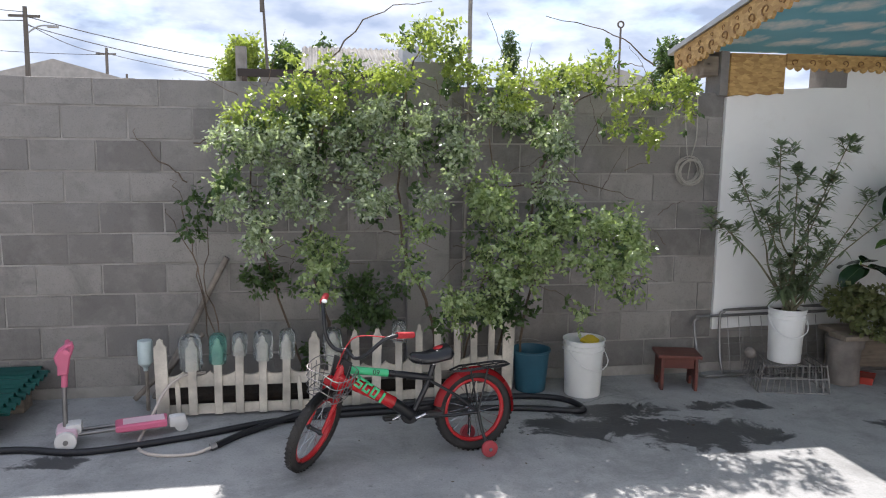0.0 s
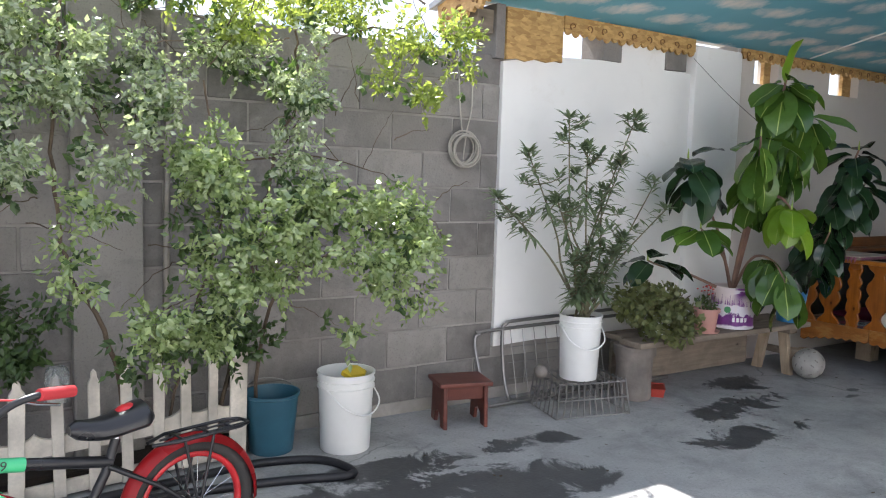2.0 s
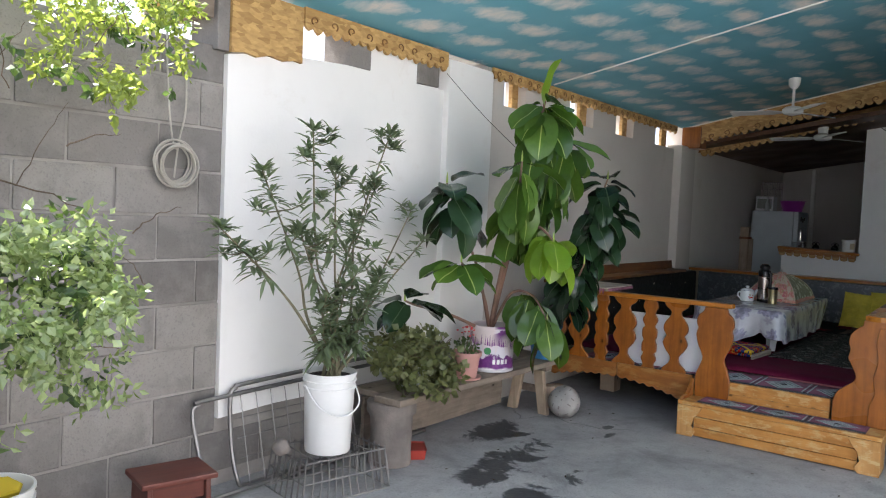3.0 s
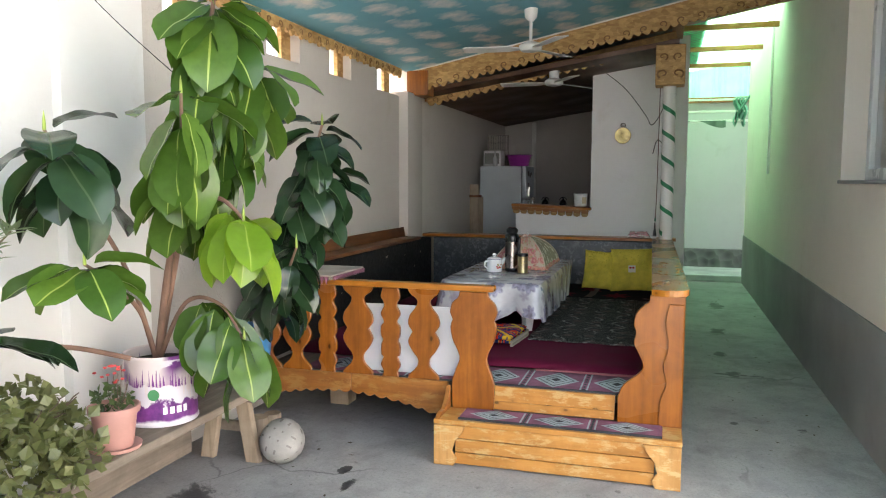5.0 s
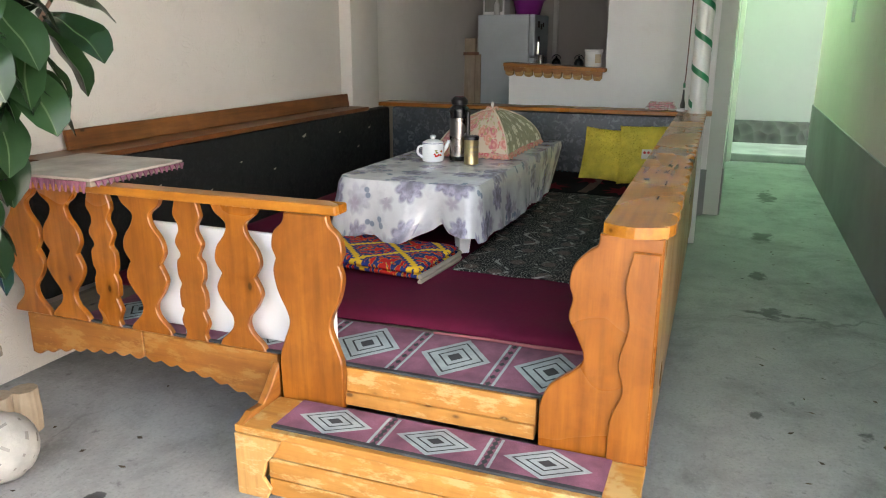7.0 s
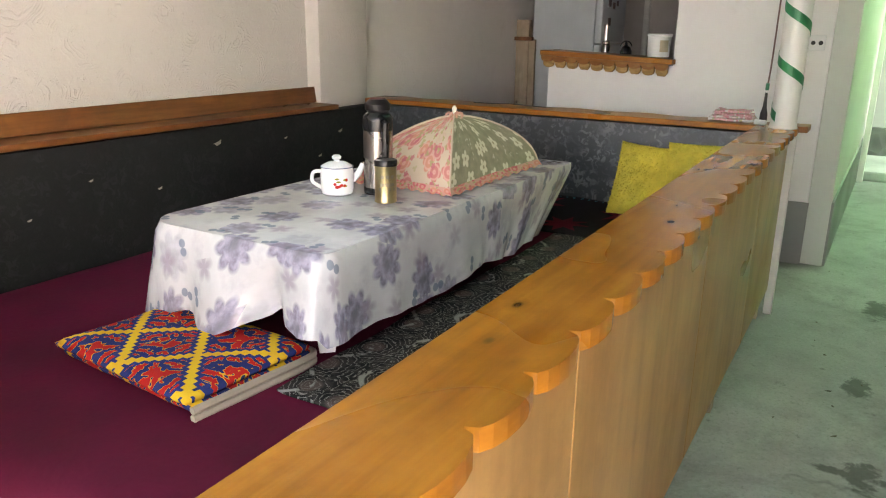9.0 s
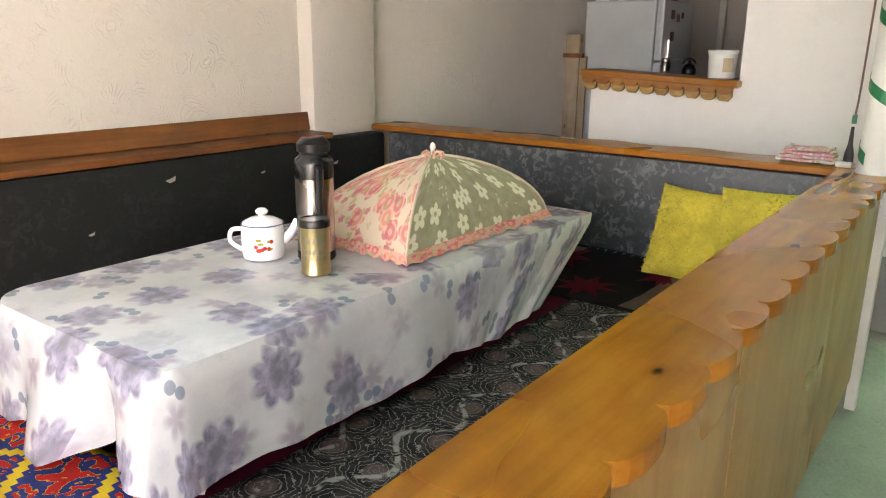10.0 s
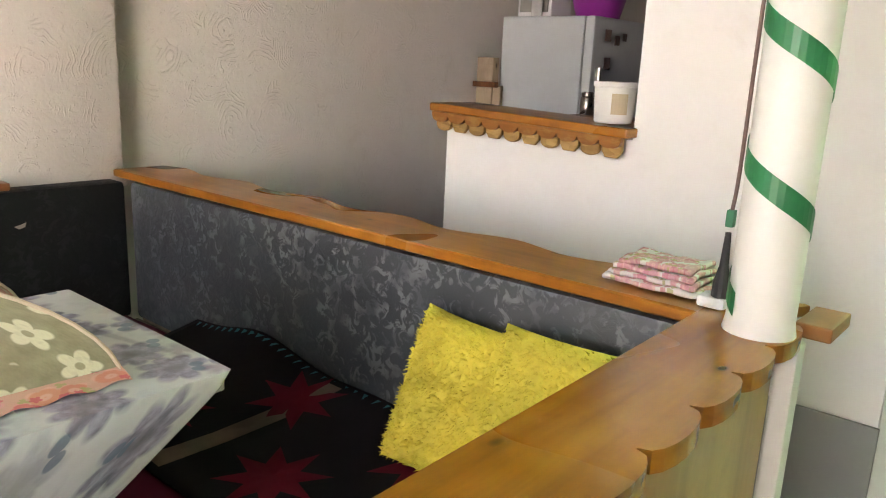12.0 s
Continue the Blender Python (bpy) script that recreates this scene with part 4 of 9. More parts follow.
bm = bm_new()
prism(bm, [(p[0], p[1]) for p in smooth_line([(3.05, 0.22, 0), (3.045, 0.34, 0), (3.02, 0.42, 0), (3.035, 0.50, 0), (3.015, 0.60, 0), (3.03, 0.70, 0), (3.015, 0.79, 0)], 4)] + [(2.95, 0.79), (2.95, 0.22)], X0 - 0.058, X0 - 0.047, "x", 0.003)
part("edge_strip", bm, PINE_Z, plat)

# riser and step
part("riser", one_box(X0 - 0.012, X0 + 0.012, 3.25, 3.845, 0.225, 0.334, bevel=0.003), WORN_Y, plat, "worn pine riser board")
part("riser", one_box(X0 - 0.028, X0 - 0.014, 3.25, 3.845, 0.221, 0.262, bevel=0.003), WORN_Y, plat)
SX = 5.56
part("tread", one_box(SX - 0.008, X0 - 0.05, 2.945, 4.075, 0.195, 0.219, bevel=0.004), WORN_Y, plat)
for z0, z1 in ((0.008, 0.062), (0.066, 0.128), (0.132, 0.193)):
    part("step_board", one_box(SX, SX + 0.022, 3.06, 3.97, z0, z1, bevel=0.003), WORN_Y, plat, "worn pine step board with flaking varnish")
for y0, y1, s in ((2.948, 3.06, 1), (3.97, 4.072, -1)):
    bm = bm_new()
    inner = y1 if s > 0 else y0
    outer = y0 if s > 0 else y1
    prism(bm, [(outer, 0.0), (inner - s * 0.005, 0.0), (inner + s * 0.012, 0.035), (inner - s * 0.012, 0.07), (inner + s * 0.002, 0.12), (inner + s * 0.035, 0.16), (inner + s * 0.05, 0.194), (outer, 0.194)], SX - 0.016, SX - 0.002, "x", 0.003)
    part("corner_board", bm, WORN_Z, plat)
    part("step_side", one_box(SX + 0.024, X0 - 0.05, y0 + 0.002 if s > 0 else y1 - 0.03, y0 + 0.03 if s > 0 else y1 - 0.002, 0, 0.194), WORN_Z, plat)
bm = bm_new()
prism(bm, [(5.555, 0.219), (5.60, 0.24), (5.66, 0.235), (5.70, 0.27), (5.752, 0.33), (5.752, 0.219)], 4.045, 4.07, "y", 0.003)
part("scroll_bracket", bm, PINE_X, plat)

# long side wall of the platform with scalloped cap, set slightly out of square
SIDE = Matrix.Translation((5.80, 2.925, 0)) @ Matrix.Rotation(math.atan(0.017), 4, "Z")
cuts = (0.0, 0.62, 1.55, 2.45, 3.16)
for a, b_ in zip(cuts, cuts[1:]):
    bm = bm_new()
    box(bm, a + 0.002, b_ - 0.002, 0.03, 0.052, 0.13, 0.822, 0.003, SIDE)
    part("side_panel", bm, timber("veneer side panel", (0.36, 0.19, 0.06), (0.52, 0.30, 0.11), "z", rough=0.34, scale=0.5, knots=False), plat, "smooth varnished side panel")
for x in (0.02, 1.05, 2.1, 3.1):
    bm = bm_new()
    box(bm, x, x + 0.05, 0.055, 0.10, 0.0, 0.82, 0.003, SIDE)
    part("side_post", bm, RAW_WOOD_Z, plat)
PITCHS = 0.148
arc = []
for k in range(9):
    a = math.pi * k / 8
    arc.append((-0.03 - 0.03 * math.sin(a), 0.17 - 0.155 * k / 8))
pts = [(3.24, 0.17)] + arc
n = 22
for i in range(n):
    for k in range(9):
        a = math.pi * k / 8
        pts.append((-0.02 + PITCHS * (i + 0.5) - PITCHS * 0.49 * math.cos(a), 0.030 - 0.030 * math.sin(a) ** 0.75))
pts.append((3.24, 0.030))
bm = bm_new()
prism(bm, pts, 0.824, 0.853, "z", 0, SIDE)
part("side_cap", bm, RAIL_X, plat, "glossy orange rail cap with scalloped edge")

# back rail with wavy rear edge
pts = [(8.972, 5.25), (8.972, 3.13)]
for i in range(61):
    y = 3.02 + (5.25 - 3.02) * i / 60
    pts.append((9.17 + 0.02 * math.sin(y * 2 * math.pi / 0.36), y))
bm = bm_new()
prism(bm, pts, 0.826, 0.852, "z", 0.004)
part("back_cap", bm, RAIL_Y, plat, "varnished back rail with wavy rear edge")
part("back_panel", one_box(9.05, 9.07, 3.08, 5.25, 0.0, 0.824), RAW_WOOD_Z, plat)
bm = bm_new()
box(bm, 8.972, 9.045, 3.12, 5.145, 0.336, 0.822, 0.02)
part("back_cushion", bm, SLATE, plat, "slate grey floral padded back panel", True)
bm = bm_new()
box(bm, 5.90, 8.965, 5.155, 5.25, 0.336, 0.822, 0.02)
part("side_cushion", bm, CHARCOAL, plat, "dark charcoal padded side panel with small tears", True)
FOAM = plain("bare foam", (0.45, 0.40, 0.33), 0.9)
for x, z, s in ((7.77, 0.745, 0.022), (8.2, 0.72, 0.012), (7.45, 0.60, 0.012), (8.45, 0.60, 0.014), (8.62, 0.71, 0.018), (7.15, 0.68, 0.010), (6.9, 0.58, 0.010), (6.55, 0.66, 0.012)):
    bm = bm_new()
    prism(bm, [(x - s, z), (x - 0.2 * s, z - 0.5 * s), (x + s * 0.8, z - 0.2 * s), (x + s, z + 0.6 * s), (x + 0.2 * s, z + 0.3 * s)], 5.1535, 5.1545, "y")
    part("tear", bm, FOAM, plat, "small torn spot showing foam")
part("ledge", one_box(6.0, 8.598, 5.14, 5.345, 0.826, 0.85, bevel=0.005), DARK_WOOD_X, plat, "dark stained ledge along the wall")
bm = bm_new()
box(bm, 0, 2.38, -0.009, 0.009, 0, 0.082, 0.004, Matrix.Translation((6.22, 5.30, 0.851)) @ Matrix.Rotation(radians(-9), 4, "X"))
part("back_board", bm, DARK_WOOD_X, plat, "dark stained board leaning on the wall")
bm = bm_new()
tube(bm, [(8.33, 5.28, 0.853), (8.33, 5.25, 0.862), (8.46, 5.22, 0.862), (8.47, 5.24, 0.854)], 0.004, 6)
part("wire_handle", bm, plain("rusty wire", (0.18, 0.12, 0.09), 0.5, 0.7), plat)
setting("rail_support", one_box(9.0, 9.045, 2.985, 3.02, 0, 0.824, bevel=0.004), COLUMN_PAINT, "white painted post under the rail", "post")
setting("rail_block", one_box(9.05, 9.18, 2.95, 3.01, 0.826, 0.852, bevel=0.004), PINE_X, "raw pine block on the rail end", "block")


# ---- textiles on the platform ----
def uv_sheet(pts_fn, nu, nv, thick, name, mat, parent, label="", uscale=1.0, vscale=1.0, offs=0.0):
    """A draped sheet from a function (u, v) to a point, with thickness and unwrapped coordinates."""
    bm = bmesh.new()
    uv = bm.loops.layers.uv.new("UVMap")
    grid = [[bm.verts.new(pts_fn(i / nu, j / nv)) for j in range(nv + 1)] for i in range(nu + 1)]
    for i in range(nu):
        for j in range(nv):
            f = bm.faces.new((grid[i][j], grid[i + 1][j], grid[i + 1][j + 1], grid[i][j + 1]))
            for lo, (a, c) in zip(f.loops, ((i, j), (i + 1, j), (i + 1, j + 1), (i, j + 1))):
                lo[uv].uv = (a / nu * uscale + offs, c / nv * vscale + offs)
    bmesh.ops.recalc_face_normals(bm, faces=bm.faces)
    if bm.faces[:][0].normal.z < 0:
        bmesh.ops.reverse_faces(bm, faces=bm.faces)
    if thick:
        r = bmesh.ops.solidify(bm, geom=bm.faces[:], thickness=thick)
    me = bpy.data.meshes.new(name)
    for f in bm.faces:
        f.smooth = True
    bm.to_mesh(me)
    bm.free()
    me.materials.append(mat)
    if parent is None:
        return new(name, me)
    return part(name, me, mat, parent, label)


def wob(x, y, k=1.0):
    return noise.noise(Vector((x * k, y * k, 0.3)))


# burgundy floor mattress
def mattress(u, v):
    x = 6.13 + 2.80 * u + 0.02 * wob(v * 5, 2)
    y = 3.12 + 2.02 * v
    e = min(1, min(u * 40, (1 - u) * 30, v * 30, (1 - v) * 30))
    return (x, y, 0.345 + 0.026 * e ** 0.5 + 0.006 * wob(x, y, 4))


mat_t = thing("floor_mattress", "burgundy cotton floor mattress on the platform", "mattress")
uv_sheet(mattress, 70, 40, -0.006, "cover", BURGUNDY, mat_t)
bm = bm_new()
tube(bm, smooth_line([(6.122, 3.14, 0.349), (6.112, 3.3, 0.350), (6.118, 3.5, 0.349), (6.112, 3.68, 0.348)], 6), 0.007, 8, taper=0.004)
part("turned_edge", bm, plain("faded rose cotton", (0.30, 0.10, 0.11), 0.9), mat_t, "faded rose turned-over edge", True)

# striped diamond runner at the entrance and on the step
runner = thing("runner_carpet", "rose and grey woven runner with diamond medallions", "carpet")


def runner_part(x0, x1, y0, y1, z, host, pitch):
    part("weave", one_box(x0, x1, y0, y1, z, z + 0.006, bevel=0.002), KILIM_ROSE, host)
    bm, bd = bm_new(), bm_new()
    xm, hw = (x0 + x1) / 2, (x1 - x0) / 2
    n = max(2, int((y1 - y0) / pitch))
    p = (y1 - y0) / n
    zt = z + 0.0062
    for i in range(n):
        c = y0 + p * (i + 0.5)
        for s, host_bm in ((0.44, bm), (0.36, bd), (0.33, bm), (0.22, bd), (0.19, bm), (0.10, bd)):
            k = (0.46 - s) * 0.0023
            prism(host_bm, [(xm - 2 * s * hw, c), (xm, c - s * p * 0.86), (xm + 2 * s * hw, c), (xm, c + s * p * 0.86)], zt, zt + 0.0006 + k, "z")
        a = y0 + p * i
        for q in (-1, 1):
            prism(bm, [(x0 + 0.01, a + q * 0.012), (x0 + 0.01, a + q * 0.02), (x1 - 0.01, a + q * 0.02), (x1 - 0.01, a + q * 0.012)], zt, zt + 0.0008, "z") if 0 < i else None
        for k in range(7):
            if i:
                xx = x0 + (k + 0.5) * (x1 - x0) / 7
                prism(bd, [(xx - 0.014, a), (xx, a - 0.009), (xx + 0.014, a), (xx, a + 0.009)], zt, zt + 0.001, "z")
    part("grey_pattern", bm, KILIM_GREY, host)
    part("dark_pattern", bd, KILIM_DARK, host)
    part("binding", one_box(x0 - 0.006, x0 + 0.008, y0, y1, z + 0.001, z + 0.0085), KILIM_DARK, host, "dark bound edge")


runner_part(5.80, 6.125, 3.10, 4.9, 0.336, runner, 0.30)
step_runner = thing("step_carpet", "rose and grey woven carpet strip on the step", "carpet")
runner_part(5.575, 5.745, 3.03, 3.96, 0.2195, step_runner, 0.31)


def scroll_rug(u, v):
    x = 6.70 + 1.85 * u + 0.03 * wob(v * 4, 5) * (1 - u)
    y = 3.11 + 0.72 * v + 0.015 * wob(u * 6, 1)
    return (x, y, 0.381 + 0.004 * wob(x, y, 6))


rug = tagged(uv_sheet(scroll_rug, 60, 24, -0.005, "scroll_carpet", PAISLEY, None, uscale=1.85, vscale=0.72), "black carpet with grey scroll pattern", "carpet")

# dark star quilt, rucked against the back panel
star = thing("star_quilt", "black quilt with red stars and teal toothed edge", "quilt")


def star_sheet(u, v):
    x = 8.44 + 0.525 * u
    y = 3.13 + 1.60 * v
    lift = 0.10 * max(0, u - 0.45) ** 1.4 + 0.05 * math.exp(-((v - 0.78) / 0.12) ** 2) * u
    return (x, y, 0.386 + lift + 0.008 * wob(x, y, 5))


uv_sheet(star_sheet, 24, 60, -0.004, "cover", STAR_BLACK, star)


def on_star(x, y, dz=0.003):
    u, v = (x - 8.44) / 0.525, (y - 3.13) / 1.60
    return Vector(star_sheet(min(max(u, 0), 1), min(max(v, 0), 1))) + Vector((0, 0, dz))


def patch(points, mat, name):
    bm = bm_new()
    c = bm.verts.new(on_star(sum(p[0] for p in points) / len(points), sum(p[1] for p in points) / len(points), 0.006))
    vs = [bm.verts.new(on_star(*p, 0.005)) for p in points]
    for i in range(len(vs)):
        bm.faces.new((c, vs[i], vs[(i + 1) % len(vs)]))
    bmesh.ops.solidify(bm, geom=bm.faces[:], thickness=0.002)
    part(name, bm, mat, star)


for cx, cy in ((8.60, 3.42), (8.60, 3.86), (8.60, 4.30), (8.84, 3.64), (8.84, 4.08)):
    patch([(cx + (0.13 if k % 2 == 0 else 0.06) * math.cos(math.pi * k / 8), cy + (0.13 if k % 2 == 0 else 0.06) * math.sin(math.pi * k / 8)) for k in range(16)], STAR_RED, "star")
for y in (3.64, 4.10):
    for seg in range(3):
        a, b_ = 8.46 + 0.16 * seg, 8.46 + 0.16 * (seg + 1)
        patch([(a, y - 0.03 - 0.1 * (a - 8.46)), (b_, y - 0.03 - 0.1 * (b_ - 8.46)), (b_, y + 0.03 - 0.1 * (b_ - 8.46)), (a, y + 0.03 - 0.1 * (a - 8.46))], STAR_BEIGE, "band")
bm = bm_new()
for i in range(46):
    p = on_star(8.955, 3.16 + i * 0.034, 0.004)
    vs = [bm.verts.new(p + Vector(o)) for o in ((0, -0.014, 0), (0, 0.014, 0), (-0.022, 0, -0.004))]
    f = bm.faces.new(vs)
bmesh.ops.solidify(bm, geom=bm.faces[:], thickness=0.002)
part("toothed_edge", bm, TEAL, star, "teal toothed edging")

# folded felt mosaic cushion
quilt = thing("folded_quilt", "folded red blue and yellow patchwork floor cushion", "cushion", pose(6.71, 4.15, 0.378, 0, 0, -4))
FELT = patchwork_print()


def fold(u, v, k):
    x = -0.19 + 0.38 * u - 0.02 * k
    y = -0.27 + 0.54 * v
    e = min(1, min(u * 9, (1 - u) * 9, v * 9, (1 - v) * 9))
    return (x, y, 0.014 + 0.028 * k + 0.016 * e ** 0.5 + 0.004 * wob(x + k, y, 9))


for k in range(2):
    uv_sheet(lambda u, v, k=k: fold(u, v, k), 26, 34, -0.014, "layer", FELT, quilt, uscale=0.38, vscale=0.54, offs=0.11 * k)
bm = bm_new()
for k, z in enumerate((0.006, 0.026)):
    tube(bm, smooth_line([(-0.2, -0.275, z), (0.0, -0.285, z + 0.004), (0.185, -0.275, z), (0.19, -0.2, z)], 5), 0.010, 7)
part("felt_edge", bm, plain("grey felt backing", (0.36, 0.32, 0.26), 0.95), quilt, "grey felt backing at the fold")


# yellow shaggy pillows
def pillow(m, w, h, seed):
    ob = thing("pillow", "yellow shaggy pillow leaning on the back panel", "pillow", m, "pillows on the platform")
    bm = bm_new()
    nu, nv = 34, 34
    rp = random.Random(seed)
    for side in (1, -1):
        g = []
        for i in range(nu + 1):
            row = []
            for j in range(nv + 1):
                u, v = i / nu * 2 - 1, j / nv * 2 - 1
                e = max(0, (1 - u ** 4) * (1 - v ** 4))
                pinch = 1 - 0.06 * (1 - abs(v)) * abs(u) ** 3 - 0.0
                t = 0.055 * e ** 0.55
                row.append(bm.verts.new((u * w / 2 * (1 - 0.05 * (1 - v * v)), v * h / 2 * (1 - 0.05 * (1 - u * u)), side * t + rp.uniform(-0.005, 0.005))))
            g.append(row)
        for i in range(nu):
            for j in range(nv):
                bm.faces.new((g[i][j], g[i + 1][j], g[i + 1][j + 1], g[i][j + 1]))
    bmesh.ops.remove_doubles(bm, verts=bm.verts, dist=0.004)
    part("body", bm, YELLOW_SHAG, ob, smooth=True)
    bm = bm_new()
    for q in range(3400):
        u, v = rp.uniform(-0.98, 0.98), rp.uniform(-0.98, 0.98)
        e = max(0, (1 - u ** 4) * (1 - v ** 4))
        p = Vector((u * w / 2 * (1 - 0.05 * (1 - v * v)), v * h / 2 * (1 - 0.05 * (1 - u * u)), 0.055 * e ** 0.55))
        d = Vector((rp.uniform(-1, 1), rp.uniform(-1, 1), 1.2)).normalized() * rp.uniform(0.009, 0.015)
        s = Vector((d.y, -d.x, 0)).normalized() * 0.0023
        a, b_, c = bm.verts.new(p - s), bm.verts.new(p + s), bm.verts.new(p + d)
        bm.faces.new((a, b_, c))
    part("shag", bm, YELLOW_SHAG, ob)
    return ob


def lean(x, y, z, yaw, back, roll=0):
    """A pillow's place: its face towards the steps, tipped back, turned on its own face."""
    a = radians(back)
    face = Matrix(((0, math.sin(a), -math.cos(a), 0), (-1, 0, 0, 0), (0, math.cos(a), math.sin(a), 0), (0, 0, 0, 1)))
    return Matrix.Translation((x, y, z)) @ Matrix.Rotation(radians(yaw), 4, "Z") @ face @ Matrix.Rotation(radians(roll), 4, "Z")


p1 = pillow(lean(8.858, 3.575, 0.575, 4, 21, -4), 0.29, 0.345, 1)
p2 = pillow(lean(8.822, 3.30, 0.592, -3, 21, 3), 0.37, 0.38, 2)
bm = bm_new()
box(bm, -0.03, 0.03, -0.04, 0.02, 0.058, 0.070, 0.003)
part("badge", bm, plain("white felt", (0.75, 0.73, 0.7), 0.9), p2, "white felt badge with red spots")
bm = bm_new()
for x in (-0.012, 0.012):
    lathe(bm, [(0.009, 0), (0.009, 0.003)], (x, -0.002, 0.0705), 10)
part("red_spots", bm, plain("red felt", (0.5, 0.02, 0.02), 0.9), p2)

# white board leaning inside the railing
tagged(new("white_board", mesh_of(one_box(5.872, 5.892, 3.915, 4.60, 0.343, 0.70, bevel=0.006), "white_board", plain("white laminate", (0.78, 0.78, 0.78), 0.4, vary=0.05))), "white laminate board standing behind the railing", "board")
# small carpet-covered board on the rail corner
shelf = thing("corner_board", "board with woven cover on the railing corner", "board")
part("board", one_box(5.72, 6.14, 4.68, 5.14, 0.834, 0.852, bevel=0.004), RAW_WOOD_X, shelf)
part("cover", one_box(5.715, 6.145, 4.675, 5.14, 0.853, 0.862, bevel=0.003), plain("faded beige weave", (0.42, 0.36, 0.31), 0.95, vary=0.2, scale=20), shelf)
bm = bm_new()
for i in range(18):
    y = 4.69 + i * 0.025
    prism(bm, [(y, 0.853), (y + 0.021, 0.853), (y + 0.0105, 0.815)], 5.706, 5.713, "x")
part("fringe", bm, KILIM_ROSE, shelf, "rose fringe")
bm = bm_new()
for i in range(16):
    x = 5.73 + i * 0.026
    prism(bm, [(x, 0.853), (x + 0.021, 0.853), (x + 0.0105, 0.832)], 4.666, 4.673, "y")
part("fringe", bm, KILIM_ROSE, shelf)

# ---- low table and what stands on it ----
TX0, TX1, TY0, TY1, TZ = 6.825, 8.46, 3.775, 4.445, 0.70
table = thing("low_table", "low white wooden table", "table")
WHITE_PAINT = plain("white gloss paint", (0.74, 0.74, 0.73), 0.4, vary=0.06)
for x in (TX0 + 0.12, TX1 - 0.44):
    for y in (TY0 + 0.10, TY1 - 0.10):
        bm = bm_new()
        lathe(bm, [(0.030, 0.388), (0.036, 0.43), (0.05, 0.60), (0.055, 0.665)], (x, y, 0), 4)
        part("leg", bm, WHITE_PAINT, table)

CLOTH = cloth_print()


def perimeter(n):
    """Points and outward ways round the tabletop, with corner radii."""
    out = []
    spec = (((TX0, TY0), 0.05, 180), ((TX1, TY0), 0.012, 270), ((TX1, TY1), 0.012, 0), ((TX0, TY1), 0.11, 90))
    ring = []
    for (x, y), r, a0 in spec:
        cx = x + (r if x == TX0 else -r)
        cy = y + (r if y == TY0 else -r)
        for k in range(9):
            a = radians(a0 + 90 * k / 8)
            ring.append((cx + r * math.cos(a), cy + r * math.sin(a)))
    total = []
    for i, p in enumerate(ring):
        q = ring[(i + 1) % len(ring)]
        d = math.dist(p, q)
        m = max(1, int(d / 0.02))
        for k in range(m):
            total.append((p[0] + (q[0] - p[0]) * k / m, p[1] + (q[1] - p[1]) * k / m))
    return total


bm = bmesh.new()
uv = bm.loops.layers.uv.new("UVMap")
ring = perimeter(0)
N = len(ring)
slab = bm_new()
tcx, tcy = (TX0 + TX1) / 2, (TY0 + TY1) / 2
prism(slab, [(tcx + (x - tcx) * 0.985, tcy + (y - tcy) * 0.97) for x, y in ring[::3]], 0.665, 0.696, "z")
part("tabletop", slab, WHITE_PAINT, table)
lens = [0.0]
for i in range(N):
    lens.append(lens[-1] + math.dist(ring[i], ring[(i + 1) % N]))
ways = []
for i in range(N):
    a, b_ = ring[i - 1], ring[(i + 1) % N]
    d = Vector((b_[1] - a[1], -(b_[0] - a[0]), 0)).normalized()
    ways.append(d)
ROWS_DOWN = 10
grid = []
for j in range(ROWS_DOWN + 1):
    t = j / ROWS_DOWN
    row = []
    for i in range(N):
        x, y = ring[i]
        s = lens[i]
        near_end = max(0, 1 - (x - TX0) / 0.25)
        far_end = max(0, 1 - (TX1 - x) / 0.9)
        right = 1 if y < TY0 + 0.02 else 0
        corner_near = math.exp(-((x - TX0) ** 2 + (y - TY1) ** 2) / 0.02) 
        drop = 0.205 + 0.075 * corner_near + 0.03 * right - 0.01 * math.sin(s * 9) + 0.055 * near_end * math.exp(-((y - 4.12) / 0.10) ** 2) - 0.03 * near_end * math.exp(-((y - 3.93) / 0.03) ** 2)
        tuck = -0.38 * far_end * t
        fold_d = (0.016 - 0.010 * right) * math.sin(s * 21 + 1.5 * math.sin(s * 5)) * t ** 1.3 + (0.008 - 0.005 * right) * math.sin(s * 47) * t * t
        fold_d += near_end * t * (0.05 * math.exp(-((y - 4.10) / 0.07) ** 2) - 0.035 * math.exp(-((y - 3.94) / 0.035) ** 2) + 0.03 * math.exp(-((y - 3.84) / 0.05) ** 2))
        out = 0.006 + (0.02 + 0.022 * corner_near) * t ** 0.8 + fold_d
        z = TZ + 0.001 - drop * t
        if j == 0:
            out, z = -0.004, TZ + 0.002
        p = Vector((x, y, z)) + ways[i] * out
        if tuck:
            p.x += tuck
        row.append(bm.verts.new(p))
    grid.append(row)


def cloth_uv(i, j):
    x, y = ring[i % N]
    d = ways[i % N] * (0.23 * j / ROWS_DOWN)
    return (x + d.x, y + d.y)


for j in range(ROWS_DOWN):
    for i in range(N):
        k = (i + 1) % N
        f = bm.faces.new((grid[j][i], grid[j + 1][i], grid[j + 1][k], grid[j][k]))
        for lo, (a, c) in zip(f.loops, ((i, j), (i, j + 1), (k, j + 1), (k, j))):
            lo[uv].uv = cloth_uv(a, c)
top = bm.faces.new(grid[0])
for lo, (x, y) in zip(top.loops, ring):
    lo[uv].uv = (x, y)
